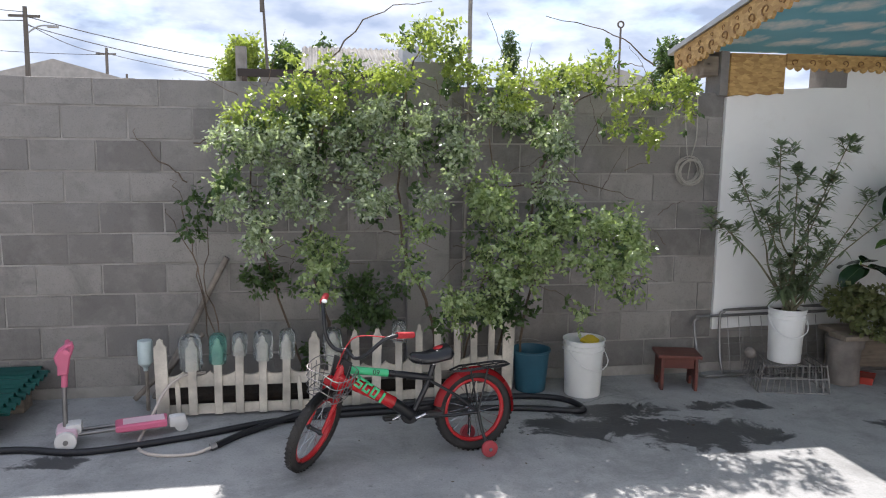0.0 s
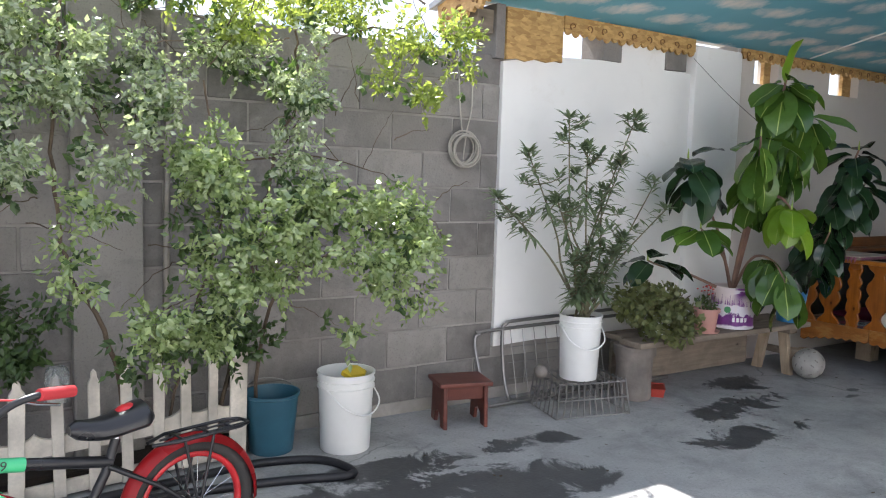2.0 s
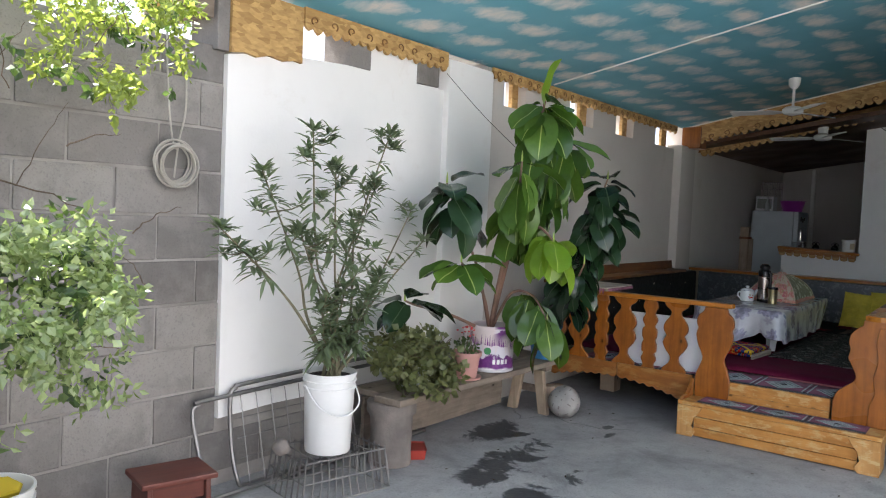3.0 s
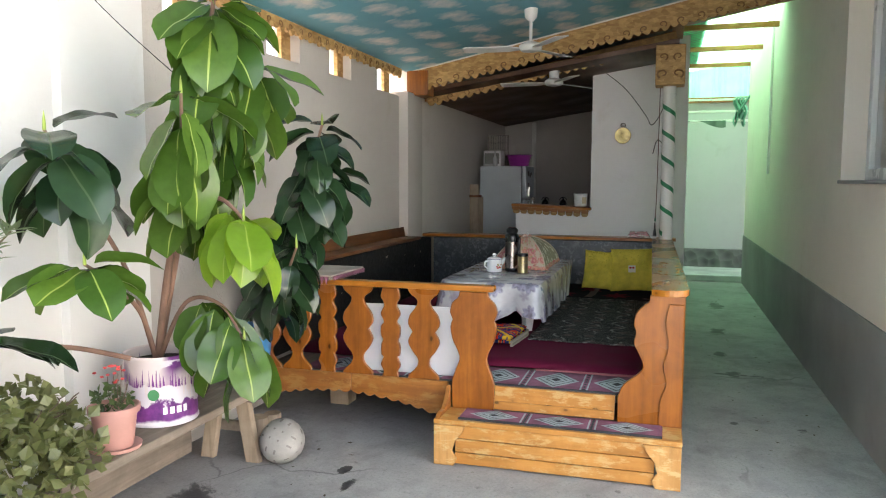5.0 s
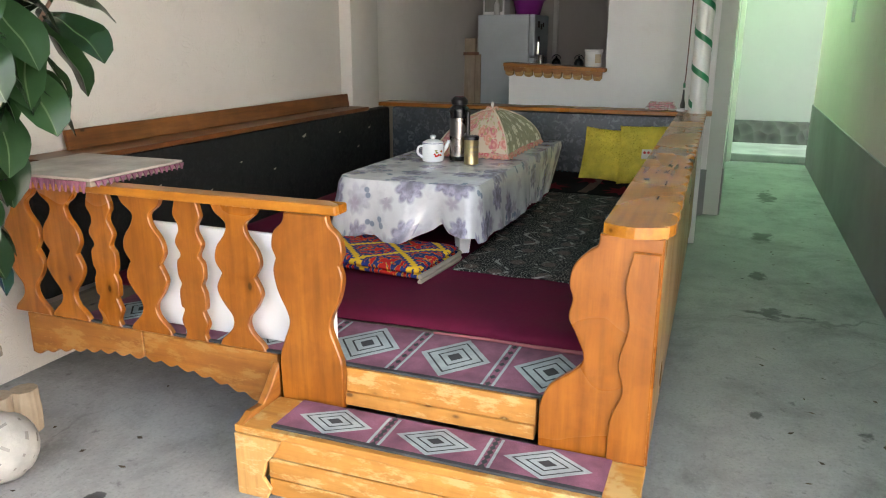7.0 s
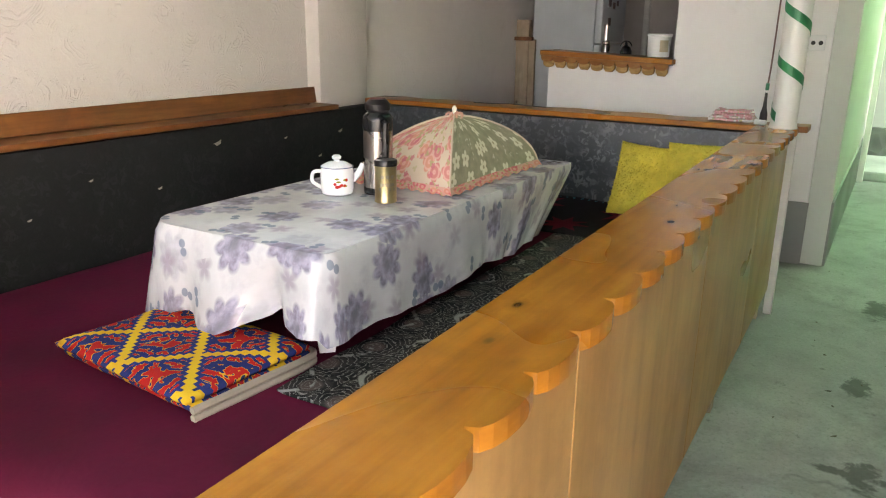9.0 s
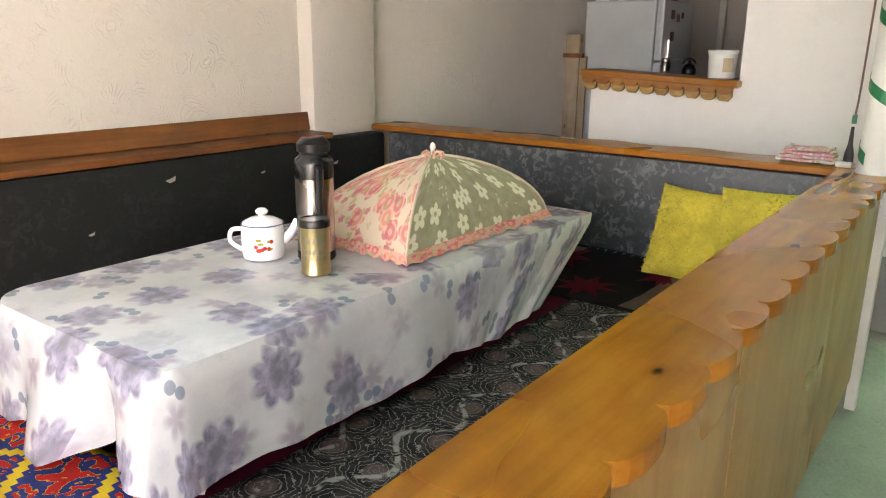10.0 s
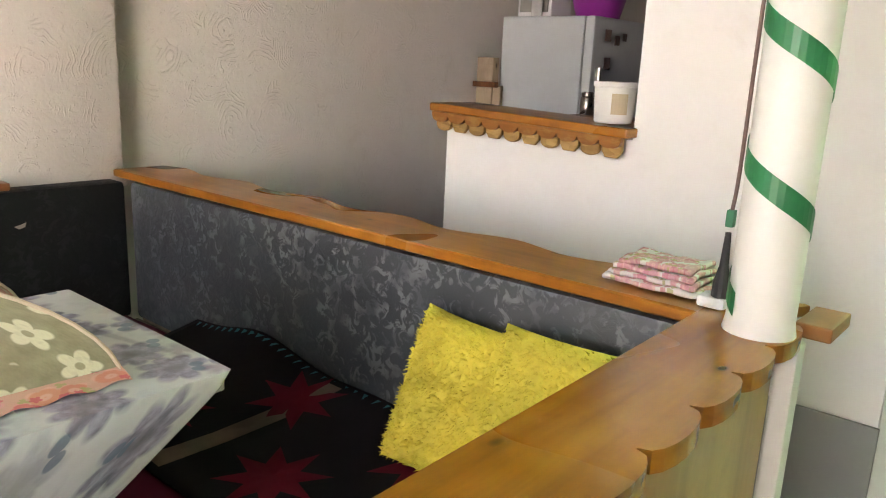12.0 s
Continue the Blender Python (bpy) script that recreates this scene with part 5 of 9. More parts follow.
bmesh.ops.recalc_face_normals(bm, faces=bm.faces)
for f in bm.faces:
    f.smooth = True
for e in bm.edges:
    if len(e.link_faces) == 2 and e.calc_face_angle(0) > 1.0:
        e.smooth = False
me = bpy.data.meshes.new("tablecloth")
bm.to_mesh(me)
bm.free()
me.materials.append(CLOTH)
tagged(new("tablecloth", me), "glossy white oilcloth with violet flowers hanging over the table", "tablecloth")

# domed food cover
cover = thing("food_cover", "domed food cover with pink rose and olive lace panels", "food cover")
LACE, ROSE = lace_print(), rose_print()
CX2, CY2, HX, HY, HH = 7.94, 4.06, 0.355, 0.195, 0.220


def dome(corner_a, corner_b, name, mat, us):
    def fn(u, v):
        a, b_ = Vector(corner_a), Vector(corner_b)
        p = a.lerp(b_, u)
        sag = 1 - 0.06 * math.sin(math.pi * u)
        s = math.cos(v * math.pi / 2) ** 1.28
        z = HH * math.sin(v * math.pi / 2) ** 1.08 * (1 - 0.03 * math.sin(math.pi * u) * (1 - v))
        return (CX2 + p.x * s * sag, CY2 + p.y * s * sag, TZ + 0.004 + z)
    return uv_sheet(fn, 18, 18, 0, name, mat, cover, uscale=us, vscale=0.34, offs=0.37)


cs = [(-HX, -HY, 0), (HX, -HY, 0), (HX, HY, 0), (-HX, HY, 0)]
dome(cs[0], cs[1], "lace_panel", LACE, 0.68)
dome(cs[1], cs[2], "rose_panel", ROSE, 0.42)
dome(cs[2], cs[3], "lace_panel", LACE, 0.68)
dome(cs[3], cs[0], "rose_panel", ROSE, 0.42)
FRILL = rose_print("pink rose frill", (0.62, 0.36, 0.28), (0.60, 0.12, 0.15), (0.66, 0.30, 0.2), 22.0)
for a, b_ in zip(cs, cs[1:] + cs[:1]):
    def frill(u, v, a=a, b_=b_):
        p = Vector(a).lerp(Vector(b_), u)
        sag = 1 - 0.06 * math.sin(math.pi * u)
        out = Vector((p.x / HX, p.y / HY, 0)).normalized()
        return (CX2 + p.x * sag + out.x * (0.018 * v), CY2 + p.y * sag + out.y * (0.018 * v), TZ + 0.03 - 0.024 * v + 0.004 * math.sin(u * 60) * v)
    uv_sheet(frill, 60, 4, 0, "frill", FRILL, cover, uscale=0.6, vscale=0.05)
bm = bm_new()
for c in cs:
    pts = []
    for k in range(13):
        v = k / 12
        s = math.cos(v * math.pi / 2) ** 1.28
        pts.append((CX2 + c[0] * s, CY2 + c[1] * s, TZ + 0.006 + HH * math.sin(v * math.pi / 2) ** 1.08))
    tube(bm, pts, 0.004, 6)
part("ribs", bm, ROSE, cover)
bm = bm_new()
lathe(bm, [(0.0045, 0.0), (0.010, 0.004), (0.011, 0.012), (0.006, 0.018), (0.009, 0.026), (0.008, 0.036), (0.003, 0.042)], (CX2, CY2, TZ + HH), 14)
part("knob", bm, plain("white plastic", (0.78, 0.77, 0.74), 0.35), cover, "white plastic knob", True)
bm = bm_new()
for k in range(8):
    a = 2 * math.pi * k / 8
    pts = arc_points((CX2 + 0.022 * math.cos(a), CY2 + 0.022 * math.sin(a), TZ + HH + 0.004), (math.cos(a), math.sin(a), 0), (0, 0, 1), 0.012, -40, 220, 6)
    tube(bm, pts, 0.004, 5)
part("bow", bm, FRILL, cover, "pink ruffle round the knob")

# thermos flask
STEEL = plain("brushed steel", (0.42, 0.38, 0.35), 0.28, 1.0, vary=0.06, bump=0.05)
BLACKP = plain("black plastic", (0.014, 0.014, 0.015), 0.28, vary=0.2)
flask = thing("thermos_flask", "steel thermos flask with black cup lid and handle", "thermos", pose(7.495, 4.092, TZ + 0.004) @ Matrix.Diagonal((1.14, 1.14, 1.03, 1)))
bm = bm_new()
lathe(bm, [(0.041, 0.0), (0.043, 0.004), (0.043, 0.022)], (0, 0, 0), 28)
part("base", bm, BLACKP, flask, smooth=True)
bm = bm_new()
lathe(bm, [(0.042, 0.022), (0.0425, 0.03), (0.0425, 0.205)], (0, 0, 0), 28)
part("body", bm, STEEL, flask, "brushed steel body", True)
bm = bm_new()
lathe(bm, [(0.0435, 0.205), (0.044, 0.24), (0.042, 0.25), (0.030, 0.262), (0.031, 0.266), (0.036, 0.27), (0.037, 0.288), (0.030, 0.297), (0.024, 0.303)], (0, 0, 0), 28)
part("cup_lid", bm, BLACKP, flask, "black cup lid", True)
bm = bm_new()
lathe(bm, [(0.022, 0.3035), (0.022, 0.306)], (0, 0, 0), 20)
part("lid_cap", bm, plain("dark red plastic", (0.12, 0.02, 0.02), 0.4), flask)
bm = bm_new()
hd = Vector((-0.55, -0.83, 0)).normalized()
sd = Vector((hd.y, -hd.x, 0))
for a, b_, w in (((0.042, 0.235), (0.062, 0.232), 0.010), ((0.062, 0.236), (0.060, 0.130), 0.010), ((0.060, 0.130), (0.043, 0.125), 0.010)):
    p, q = hd * a[0] + Vector((0, 0, a[1])), hd * b_[0] + Vector((0, 0, b_[1]))
    tube(bm, [p, p.lerp(q, 0.5), q], w, 8)
part("handle", bm, BLACKP, flask, "black handle", True)

# gold tin with black lid
tin = thing("tea_tin", "gold tea tin with black lid", "tin", pose(7.40, 3.995, TZ + 0.004))
GOLD = plain("worn gold tin", (0.50, 0.42, 0.22), 0.32, 0.9, vary=0.25, scale=20)
bm = bm_new()
lathe(bm, [(0.034, 0.0), (0.036, 0.002), (0.036, 0.006), (0.035, 0.008), (0.035, 0.112), (0.0365, 0.116), (0.0365, 0.12)], (0, 0, 0), 28)
part("body", bm, GOLD, tin, smooth=True)
bm = bm_new()
lathe(bm, [(0.0375, 0.118), (0.0378, 0.132), (0.035, 0.136), (0.033, 0.134)], (0, 0, 0), 28)
part("lid", bm, BLACKP, tin, "black plastic lid", True)
PRINT = plain("worn silver print", (0.36, 0.32, 0.22), 0.4, 0.6)
for z, n, w in ((0.085, 3, 0.012), (0.06, 3, 0.015), (0.045, 4, 0.008)):
    for k in range(n):
        bm = bm_new()
        turn = radians(225 + (k - (n - 1) / 2) * 26)
        box(bm, 0, 0.0006, -w / 2, w / 2, -0.005, 0.005, 0, Matrix.Rotation(turn, 4, "Z") @ Matrix.Translation((0.0352, 0, z)))
        part("label_bar", bm, PRINT, tin, "worn printed bar")

# enamel teapot
pot = thing("enamel_teapot", "white enamel teapot with red berries and lid", "teapot", pose(7.41, 4.20, TZ + 0.004))
ENAMEL = plain("white enamel", (0.78, 0.79, 0.80), 0.16, vary=0.03, bump=0.03)
bm = bm_new()
lathe(bm, [(0.046, 0.0), (0.052, 0.004), (0.055, 0.02), (0.055, 0.075), (0.052, 0.088), (0.050, 0.092)], (0, 0, 0), 30)
part("body", bm, ENAMEL, pot, smooth=True)
bm = bm_new()
lathe(bm, [(0.052, 0.092), (0.050, 0.096), (0.030, 0.106), (0.010, 0.109), (0.009, 0.113), (0.015, 0.118), (0.016, 0.124), (0.010, 0.130), (0.002, 0.131)], (0, 0, 0), 30)
part("lid", bm, ENAMEL, pot, smooth=True)
bm = bm_new()
lathe(bm, [(0.0555, 0.0905), (0.0555, 0.0935)], (0, 0, 0), 30, cap=False)
part("rim", bm, plain("blue rim enamel", (0.05, 0.09, 0.2), 0.3), pot)
way = Vector((-0.72, 0.69, 0))
bm = bm_new()
tube(bm, smooth_line([way * 0.053 + Vector((0, 0, 0.078)), way * 0.078 + Vector((0, 0, 0.074)), way * 0.082 + Vector((0, 0, 0.045)), way * 0.053 + Vector((0, 0, 0.022))], 6), 0.006, 8)
part("handle", bm, ENAMEL, pot, smooth=True)
bm = bm_new()
tube(bm, smooth_line([way * -0.050 + Vector((0, 0, 0.045)), way * -0.072 + Vector((0, 0, 0.066)), way * -0.088 + Vector((0, 0, 0.098))], 6), 0.014, 10, taper=0.008)
part("spout", bm, ENAMEL, pot, smooth=True)
bm, bg = bm_new(), bm_new()
rb = random.Random(4)
for k in range(11):
    a = radians(232 + rb.uniform(-24, 24))
    z = 0.042 + rb.uniform(-0.014, 0.018)
    m = Matrix.Rotation(a, 4, "Z") @ Matrix.Translation((0.0548, 0, z))
    if k < 7:
        bmesh.ops.create_uvsphere(bm, u_segments=8, v_segments=6, radius=0.0055, matrix=m @ Matrix.Diagonal((0.25, 1, 1, 1)))
    else:
        bmesh.ops.create_uvsphere(bg, u_segments=8, v_segments=6, radius=0.006, matrix=m @ Matrix.Diagonal((0.2, 1.4, 0.6, 1)))
part("berries", bm, plain("red glaze", (0.55, 0.03, 0.02), 0.2), pot, "painted red berries")
part("painted_leaves", bg, plain("olive glaze", (0.30, 0.26, 0.03), 0.2), pot)

# ---- kitchen corner ----
counter = thing("serving_shelf", "varnished serving shelf with scalloped edging in the hatch", "shelf")
part("board", one_box(9.86, 10.12, 3.762, 4.575, 1.034, 1.064, bevel=0.006), RAIL_Y, counter)
bm = bm_new()
prism(bm, [(4.57, 1.033), (3.785, 1.033)] + scallop(3.785, 4.57, 10, 0.022, 1.018), 9.872, 9.888, "x")
part("scalloped_strip", bm, PINE_Y, counter)
for i in range(10):
    bm = bm_new()
    y = 3.79 + i * 0.078
    if i % 2:
        pts = [(y, 1.03), (y + 0.07, 1.03)] + [(y + 0.035 + 0.035 * math.cos(math.pi * k / 8), 0.985 - 0.022 * math.sin(math.pi * k / 8)) for k in range(9)]
    else:
        pts = [(y, 1.03), (y + 0.07, 1.03), (y + 0.07, 0.985), (y + 0.055, 0.965), (y + 0.015, 0.965), (y, 0.985)]
    prism(bm, pts, 9.892, 9.91, "x", 0.002)
    part("tongue", bm, OSB, counter)
counter.matrix_basis = Matrix.Translation((0, 3.775, 1.066)) @ Matrix.Rotation(math.atan(0.04), 4, "X") @ Matrix.Translation((0, -3.775, -1.044))
stand = thing("kitchen_stand", "narrow wooden stand behind the serving hatch", "table")
part("tabletop", one_box(10.84, 11.12, 4.10, 4.62, 1.025, 1.05, bevel=0.004), DARK_WOOD_X, stand)
for lx in (10.86, 11.06):
    for ly in (4.12, 4.56):
        part("leg", one_box(lx, lx + 0.04, ly, ly + 0.04, 0, 1.023, bevel=0.003), DARK_WOOD_X, stand)
for x, y, a, kind in ((9.985, 3.88, 0, "tub"), (11.0, 4.19, 0, "kettle"), (11.0, 4.40, 0, "kettle"), (10.96, 4.54, 0, "jar")):
    if kind == "tub":
        t = thing("plastic_tub", "white plastic tub with a torn label on the shelf", "tub", pose(x, y, 1.088 + 0.04 * (y - 3.775)))
        bm = bm_new()
        lathe(bm, [(0.058, 0), (0.062, 0.004), (0.067, 0.115), (0.071, 0.117), (0.071, 0.13), (0.068, 0.132), (0.064, 0.124)], (0, 0, 0), 26)
        part("body", bm, plain("white bucket plastic", (0.76, 0.76, 0.74), 0.4, vary=0.05), t, smooth=True)
        bm = bm_new()
        for k in range(5):
            m = Matrix.Rotation(radians(205 + k * 9), 4, "Z") @ Matrix.Translation((0.0655, 0, 0.065))
            box(bm, 0, 0.001, -0.006, 0.006, -0.035, 0.03, 0, m)
        part("label", bm, plain("torn paper", (0.55, 0.46, 0.32), 0.9), t, "torn brown paper label")
    elif kind == "kettle":
        t = thing("small_kettle", "small dark kettle on the kitchen stand", "kettle", pose(x, y, 1.052))
        bm = bm_new()
        lathe(bm, [(0.035, 0), (0.042, 0.01), (0.044, 0.04), (0.03, 0.07), (0.012, 0.08), (0.008, 0.092), (0.010, 0.10), (0.003, 0.105)], (0, 0, 0), 20)
        part("body", bm, BLACKP, t, smooth=True)
        bm = bm_new()
        tube(bm, arc_points((0, 0, 0.07), (0, 1, 0), (0, 0, 1), 0.042, 10, 170, 10), 0.004, 6)
        part("handle", bm, BLACKP, t)
    else:
        t = thing("jar", "steel jar with lid on the kitchen stand", "jar", pose(x, y, 1.052))
        bm = bm_new()
        lathe(bm, [(0.03, 0), (0.032, 0.005), (0.032, 0.08), (0.026, 0.088), (0.028, 0.09), (0.028, 0.105), (0.02, 0.11)], (0, 0, 0), 20)
        part("body", bm, STEEL, t, smooth=True)

fridge = thing("refrigerator", "pale grey two-door refrigerator seen from its side", "refrigerator")
FR = plain("pale grey fridge enamel", (0.50, 0.54, 0.55), 0.35, vary=0.05)
part("body", one_box(11.18, 11.74, 4.72, 5.23, 0.02, 1.53, bevel=0.012), FR, fridge)
part("freezer_door", one_box(11.18, 11.74, 4.66, 4.715, 1.14, 1.53, bevel=0.015), FR, fridge)
part("fridge_door", one_box(11.18, 11.74, 4.66, 4.715, 0.04, 1.13, bevel=0.015), FR, fridge)
for z0, z1 in ((1.16, 1.28), (0.98, 1.11)):
    part("handle", one_box(11.20, 11.225, 4.622, 4.65, z0, z1, bevel=0.006), plain("chrome", (0.7, 0.7, 0.7), 0.15, 1.0), fridge, "chrome handle")
MAGNET = plain("dark magnets", (0.10, 0.06, 0.05), 0.5, vary=0.5, scale=60)
for x, z, s in ((11.32, 1.44, 0.03), (11.42, 1.42, 0.025), (11.5, 1.44, 0.02), (11.33, 1.30, 0.03)):
    part("magnet", one_box(x - s, x + s, 4.652, 4.658, z - s, z + s, bevel=0.003), MAGNET, fridge)
basin = thing("plastic_basin", "purple plastic basin on the refrigerator", "basin", pose(11.45, 4.80, 1.532))
bm = bm_new()
lathe(bm, [(0.11, 0), (0.115, 0.004), (0.15, 0.13), (0.165, 0.135), (0.165, 0.14), (0.148, 0.138), (0.11, 0.012)], (0, 0, 0), 30)
part("bowl", bm, plain("purple plastic", (0.32, 0.035, 0.30), 0.35), basin, smooth=True)
crate = thing("small_cabinet", "small glazed white cabinet on the refrigerator", "cabinet")
part("body", one_box(11.30, 11.5, 5.0, 5.22, 1.532, 1.72, bevel=0.006), WHITE_PAINT, crate)
part("glass_front", one_box(11.292, 11.299, 5.02, 5.2, 1.56, 1.69), plain("dim glass", (0.22, 0.22, 0.2), 0.2), crate)
bottle = thing("glass_bottle", "clear bottle on the refrigerator", "bottle", pose(11.25, 5.06, 1.532))
bm = bm_new()
lathe(bm, [(0.028, 0), (0.03, 0.005), (0.03, 0.09), (0.012, 0.13), (0.011, 0.17), (0.014, 0.172), (0.014, 0.185)], (0, 0, 0), 16)
part("body", bm, plain("milky glass", (0.55, 0.56, 0.55), 0.15), bottle, smooth=True)
rack = thing("dish_rack", "wire rack leaning above the refrigerator", "rack")
bm = bm_new()
for k in range(9):
    tube(bm, [(11.6, 4.98 + k * 0.03, 1.74), (11.6, 4.98 + k * 0.03, 1.92)], 0.003, 5)
for z in (1.74, 1.83, 1.92):
    tube(bm, [(11.6, 4.97, z), (11.6, 5.23, z)], 0.004, 5)
tube(bm, [(11.6, 4.97, 1.532), (11.6, 4.97, 1.93)], 0.006, 5)
tube(bm, [(11.6, 5.23, 1.532), (11.6, 5.23, 1.93)], 0.006, 5)
part("wires", bm, plain("dull wire", (0.25, 0.22, 0.2), 0.5, 0.7), rack)
stand = thing("wooden_stand", "rough brown wooden stand beside the refrigerator", "stand")
part("post", one_box(11.12, 11.18, 5.235, 5.345, 0, 1.31, bevel=0.006), RAW_WOOD_Z, stand)
part("back", one_box(11.125, 11.15, 5.18, 5.232, 0.0, 1.16, bevel=0.004), RAW_WOOD_Z, stand)
part("shelf", one_box(11.085, 11.118, 5.19, 5.345, 1.15, 1.18, bevel=0.004), DARK_WOOD_X, stand)
picture = thing("wall_cabinet", "dark wooden wall cabinet in the kitchen", "cabinet")
part("body", one_box(13.0, 13.2, 3.70, 3.98, 1.35, 2.0, bevel=0.006), DARK_WOOD_X, picture)
part("door", one_box(12.975, 12.995, 3.71, 3.97, 1.37, 1.98, bevel=0.006), DARK_WOOD_X, picture)
setting("pipe_5", one_box(13.14, 13.2, 4.88, 4.94, 0, 2.2, bevel=0.02), COLUMN_PAINT, "white heating pipe in the kitchen", "pipe")

# ceiling fans
FAN_WHITE = plain("white fan enamel", (0.72, 0.72, 0.70), 0.3, vary=0.05)


def ceiling_fan(x, y, z, top, turn):
    fan = thing("ceiling_fan", "white three-bladed ceiling fan at rest", "fan", pose(x, y, z, 0, 0, turn), "ceiling fans")
    bm = bm_new()
    lathe(bm, [(0.02, -0.03), (0.07, -0.02), (0.085, 0.0), (0.085, 0.02), (0.06, 0.04), (0.02, 0.05)], (0, 0, 0), 24)
    part("motor", bm, FAN_WHITE, fan, smooth=True)
    bm = bm_new()
    lathe(bm, [(0.011, 0.05), (0.011, top - z - 0.06)], (0, 0, 0), 10)
    part("rod", bm, FAN_WHITE, fan, smooth=True)
    bm = bm_new()
    lathe(bm, [(0.02, top - z - 0.09), (0.045, top - z - 0.06), (0.05, top - z)], (0, 0, 0), 18)
    part("canopy", bm, FAN_WHITE, fan, smooth=True)
    for k in range(3):
        bm = bm_new()
        prism(bm, [(0.07, -0.02), (0.16, -0.055), (0.48, -0.06), (0.50, -0.05), (0.50, 0.05), (0.48, 0.06), (0.16, 0.055), (0.07, 0.02)], -0.003, 0.003, "z", 0, Matrix.Rotation(radians(120 * k), 4, "Z") @ Matrix.Rotation(radians(9), 4, "X"))
        part("blade", bm, FAN_WHITE, fan)
    return fan


ceiling_fan(7.8, 4.03, 2.32, roof_z(4.03), 95)
ceiling_fan(9.22, 4.06, 2.245, 2.355, 88)

disc = thing("wall_tray", "round gold ornamental tray hanging on the wall", "tray", pose(9.926, 3.47, 1.80, 0, -90, 0))
bm = bm_new()
lathe(bm, [(0.078, 0.0), (0.08, 0.004), (0.078, 0.012), (0.06, 0.010), (0.03, 0.012), (0.004, 0.016)], (0, 0, 0), 30)
part("plate", bm, plain("old brass", (0.46, 0.36, 0.16), 0.35, 0.8, vary=0.4, scale=40), disc, smooth=True)
bm = bm_new()
tube(bm, arc_points((0.10, 0, 0.006), (1, 0, 0), (0, 1, 0), 0.022, 0, 360, 16), 0.004, 6)
part("hanger", bm, plain("dark cord", (0.08, 0.06, 0.05), 0.8), disc)

CABLE = plain("dark cable", (0.03, 0.028, 0.03), 0.6)
cable = thing("wall_cable", "thin dark electric cable looped down the wall by the column", "cable")
bm = bm_new()
tube(bm, smooth_line([(9.92, 3.65, 2.42), (9.915, 3.45, 2.25), (9.915, 3.26, 2.0), (9.915, 3.2, 1.9), (9.91, 3.13, 1.98), (9.91, 3.08, 2.1)], 8), 0.004, 6)
tube(bm, smooth_line([(9.91, 3.18, 1.62), (9.91, 3.14, 1.75), (9.91, 3.07, 1.72), (9.91, 3.08, 1.95), (9.91, 3.04, 2.2)], 8), 0.004, 6)
part("cord", bm, CABLE, cable)
lead = thing("extension_lead", "hanging extension lead with black plug beside the column", "cable")
bm = bm_new()
tube(bm, smooth_line([(9.02, 3.115, 2.35), (9.03, 3.118, 1.8), (9.01, 3.12, 1.4), (9.02, 3.125, 1.1), (9.02, 3.13, 1.02)], 8), 0.0035, 6)
part("cord", bm, plain("brown cord", (0.16, 0.09, 0.08), 0.6), lead)
bm = bm_new()
lathe(bm, [(0.012, 0.86), (0.016, 0.875), (0.015, 0.90), (0.008, 0.93), (0.005, 0.99)], (9.02, 3.13, 0), 14)
part("plug", bm, CABLE, lead, "black plug")
bm = bm_new()
box(bm, 9.012, 9.028, 3.122, 3.136, 1.0, 1.03, 0.003)
part("tape", bm, plain("green tape", (0.02, 0.18, 0.09), 0.5), lead)
for y, z in ((3.045, 1.19),):
    o = thing("wall_socket", "white double wall socket", "socket")
    part("plate", one_box(9.918, 9.929, y - 0.04, y + 0.04, z - 0.04, z + 0.04, bevel=0.004), PVC, o)
    bm = bm_new()
    for s in (-0.018, 0.018):
        lathe(bm, [(0.011, 0), (0.011, 0.003)], (0, 0, 0), 14, Matrix.Translation((9.917, y + s, z)) @ Matrix.Rotation(radians(-90), 4, "Y"))
    part("outlets", bm, CABLE, o)
lamp = thing("porch_socket", "small white junction box on the wall", "socket")
part("box", one_box(9.90, 9.93, 3.10, 3.15, 1.62, 1.70, bevel=0.006), PVC, lamp)

# folded cloth and packet on the back rail
towel = thing("folded_cloth", "folded white cloth with pink print on the rail", "cloth")
TOWEL = rose_print("white cloth with pink print", (0.66, 0.62, 0.60), (0.55, 0.22, 0.26), (0.62, 0.36, 0.38), 16.0)
for k in range(4):
    def tw(u, v, k=k):
        x = 9.02 + 0.115 * u + 0.008 * k
        y = 3.17 + (0.19 - 0.014 * k) * v + 0.008 * k
        return (x, y, 0.862 + 0.011 * k + 0.006 * wob(x + k, y, 30) - 0.004 * (abs(u - 0.5) * 2) ** 4)
    uv_sheet(tw, 14, 16, -0.008, "fold", TOWEL, towel, uscale=0.2, vscale=0.3, offs=0.2 * k)
packet = tagged(new("soap_packet", mesh_of(one_box(9.0, 9.05, 3.115, 3.165, 0.8535, 0.875, bevel=0.007), "soap_packet", plain("crumpled white wrapper", (0.72, 0.73, 0.72), 0.5, vary=0.15, scale=40, bump=0.6), True)), "small white wrapped packet on the rail", "packet")

# rag hung over the passage pipe
rag = thing("hanging_rag", "green rag bunched over the passage pipe", "rag")


def ragf(u, v):
    y = 2.02 + 0.16 * u
    return (13.29 + 0.03 * math.sin(u * 22 + v * 3), y + 0.02 * math.sin(v * 9), 2.50 - (0.34 + 0.06 * math.sin(u * 9)) * v)


uv_sheet(ragf, 20, 16, 0.003, "rag", plain("sea green rag", (0.16, 0.36, 0.27), 0.9), rag)


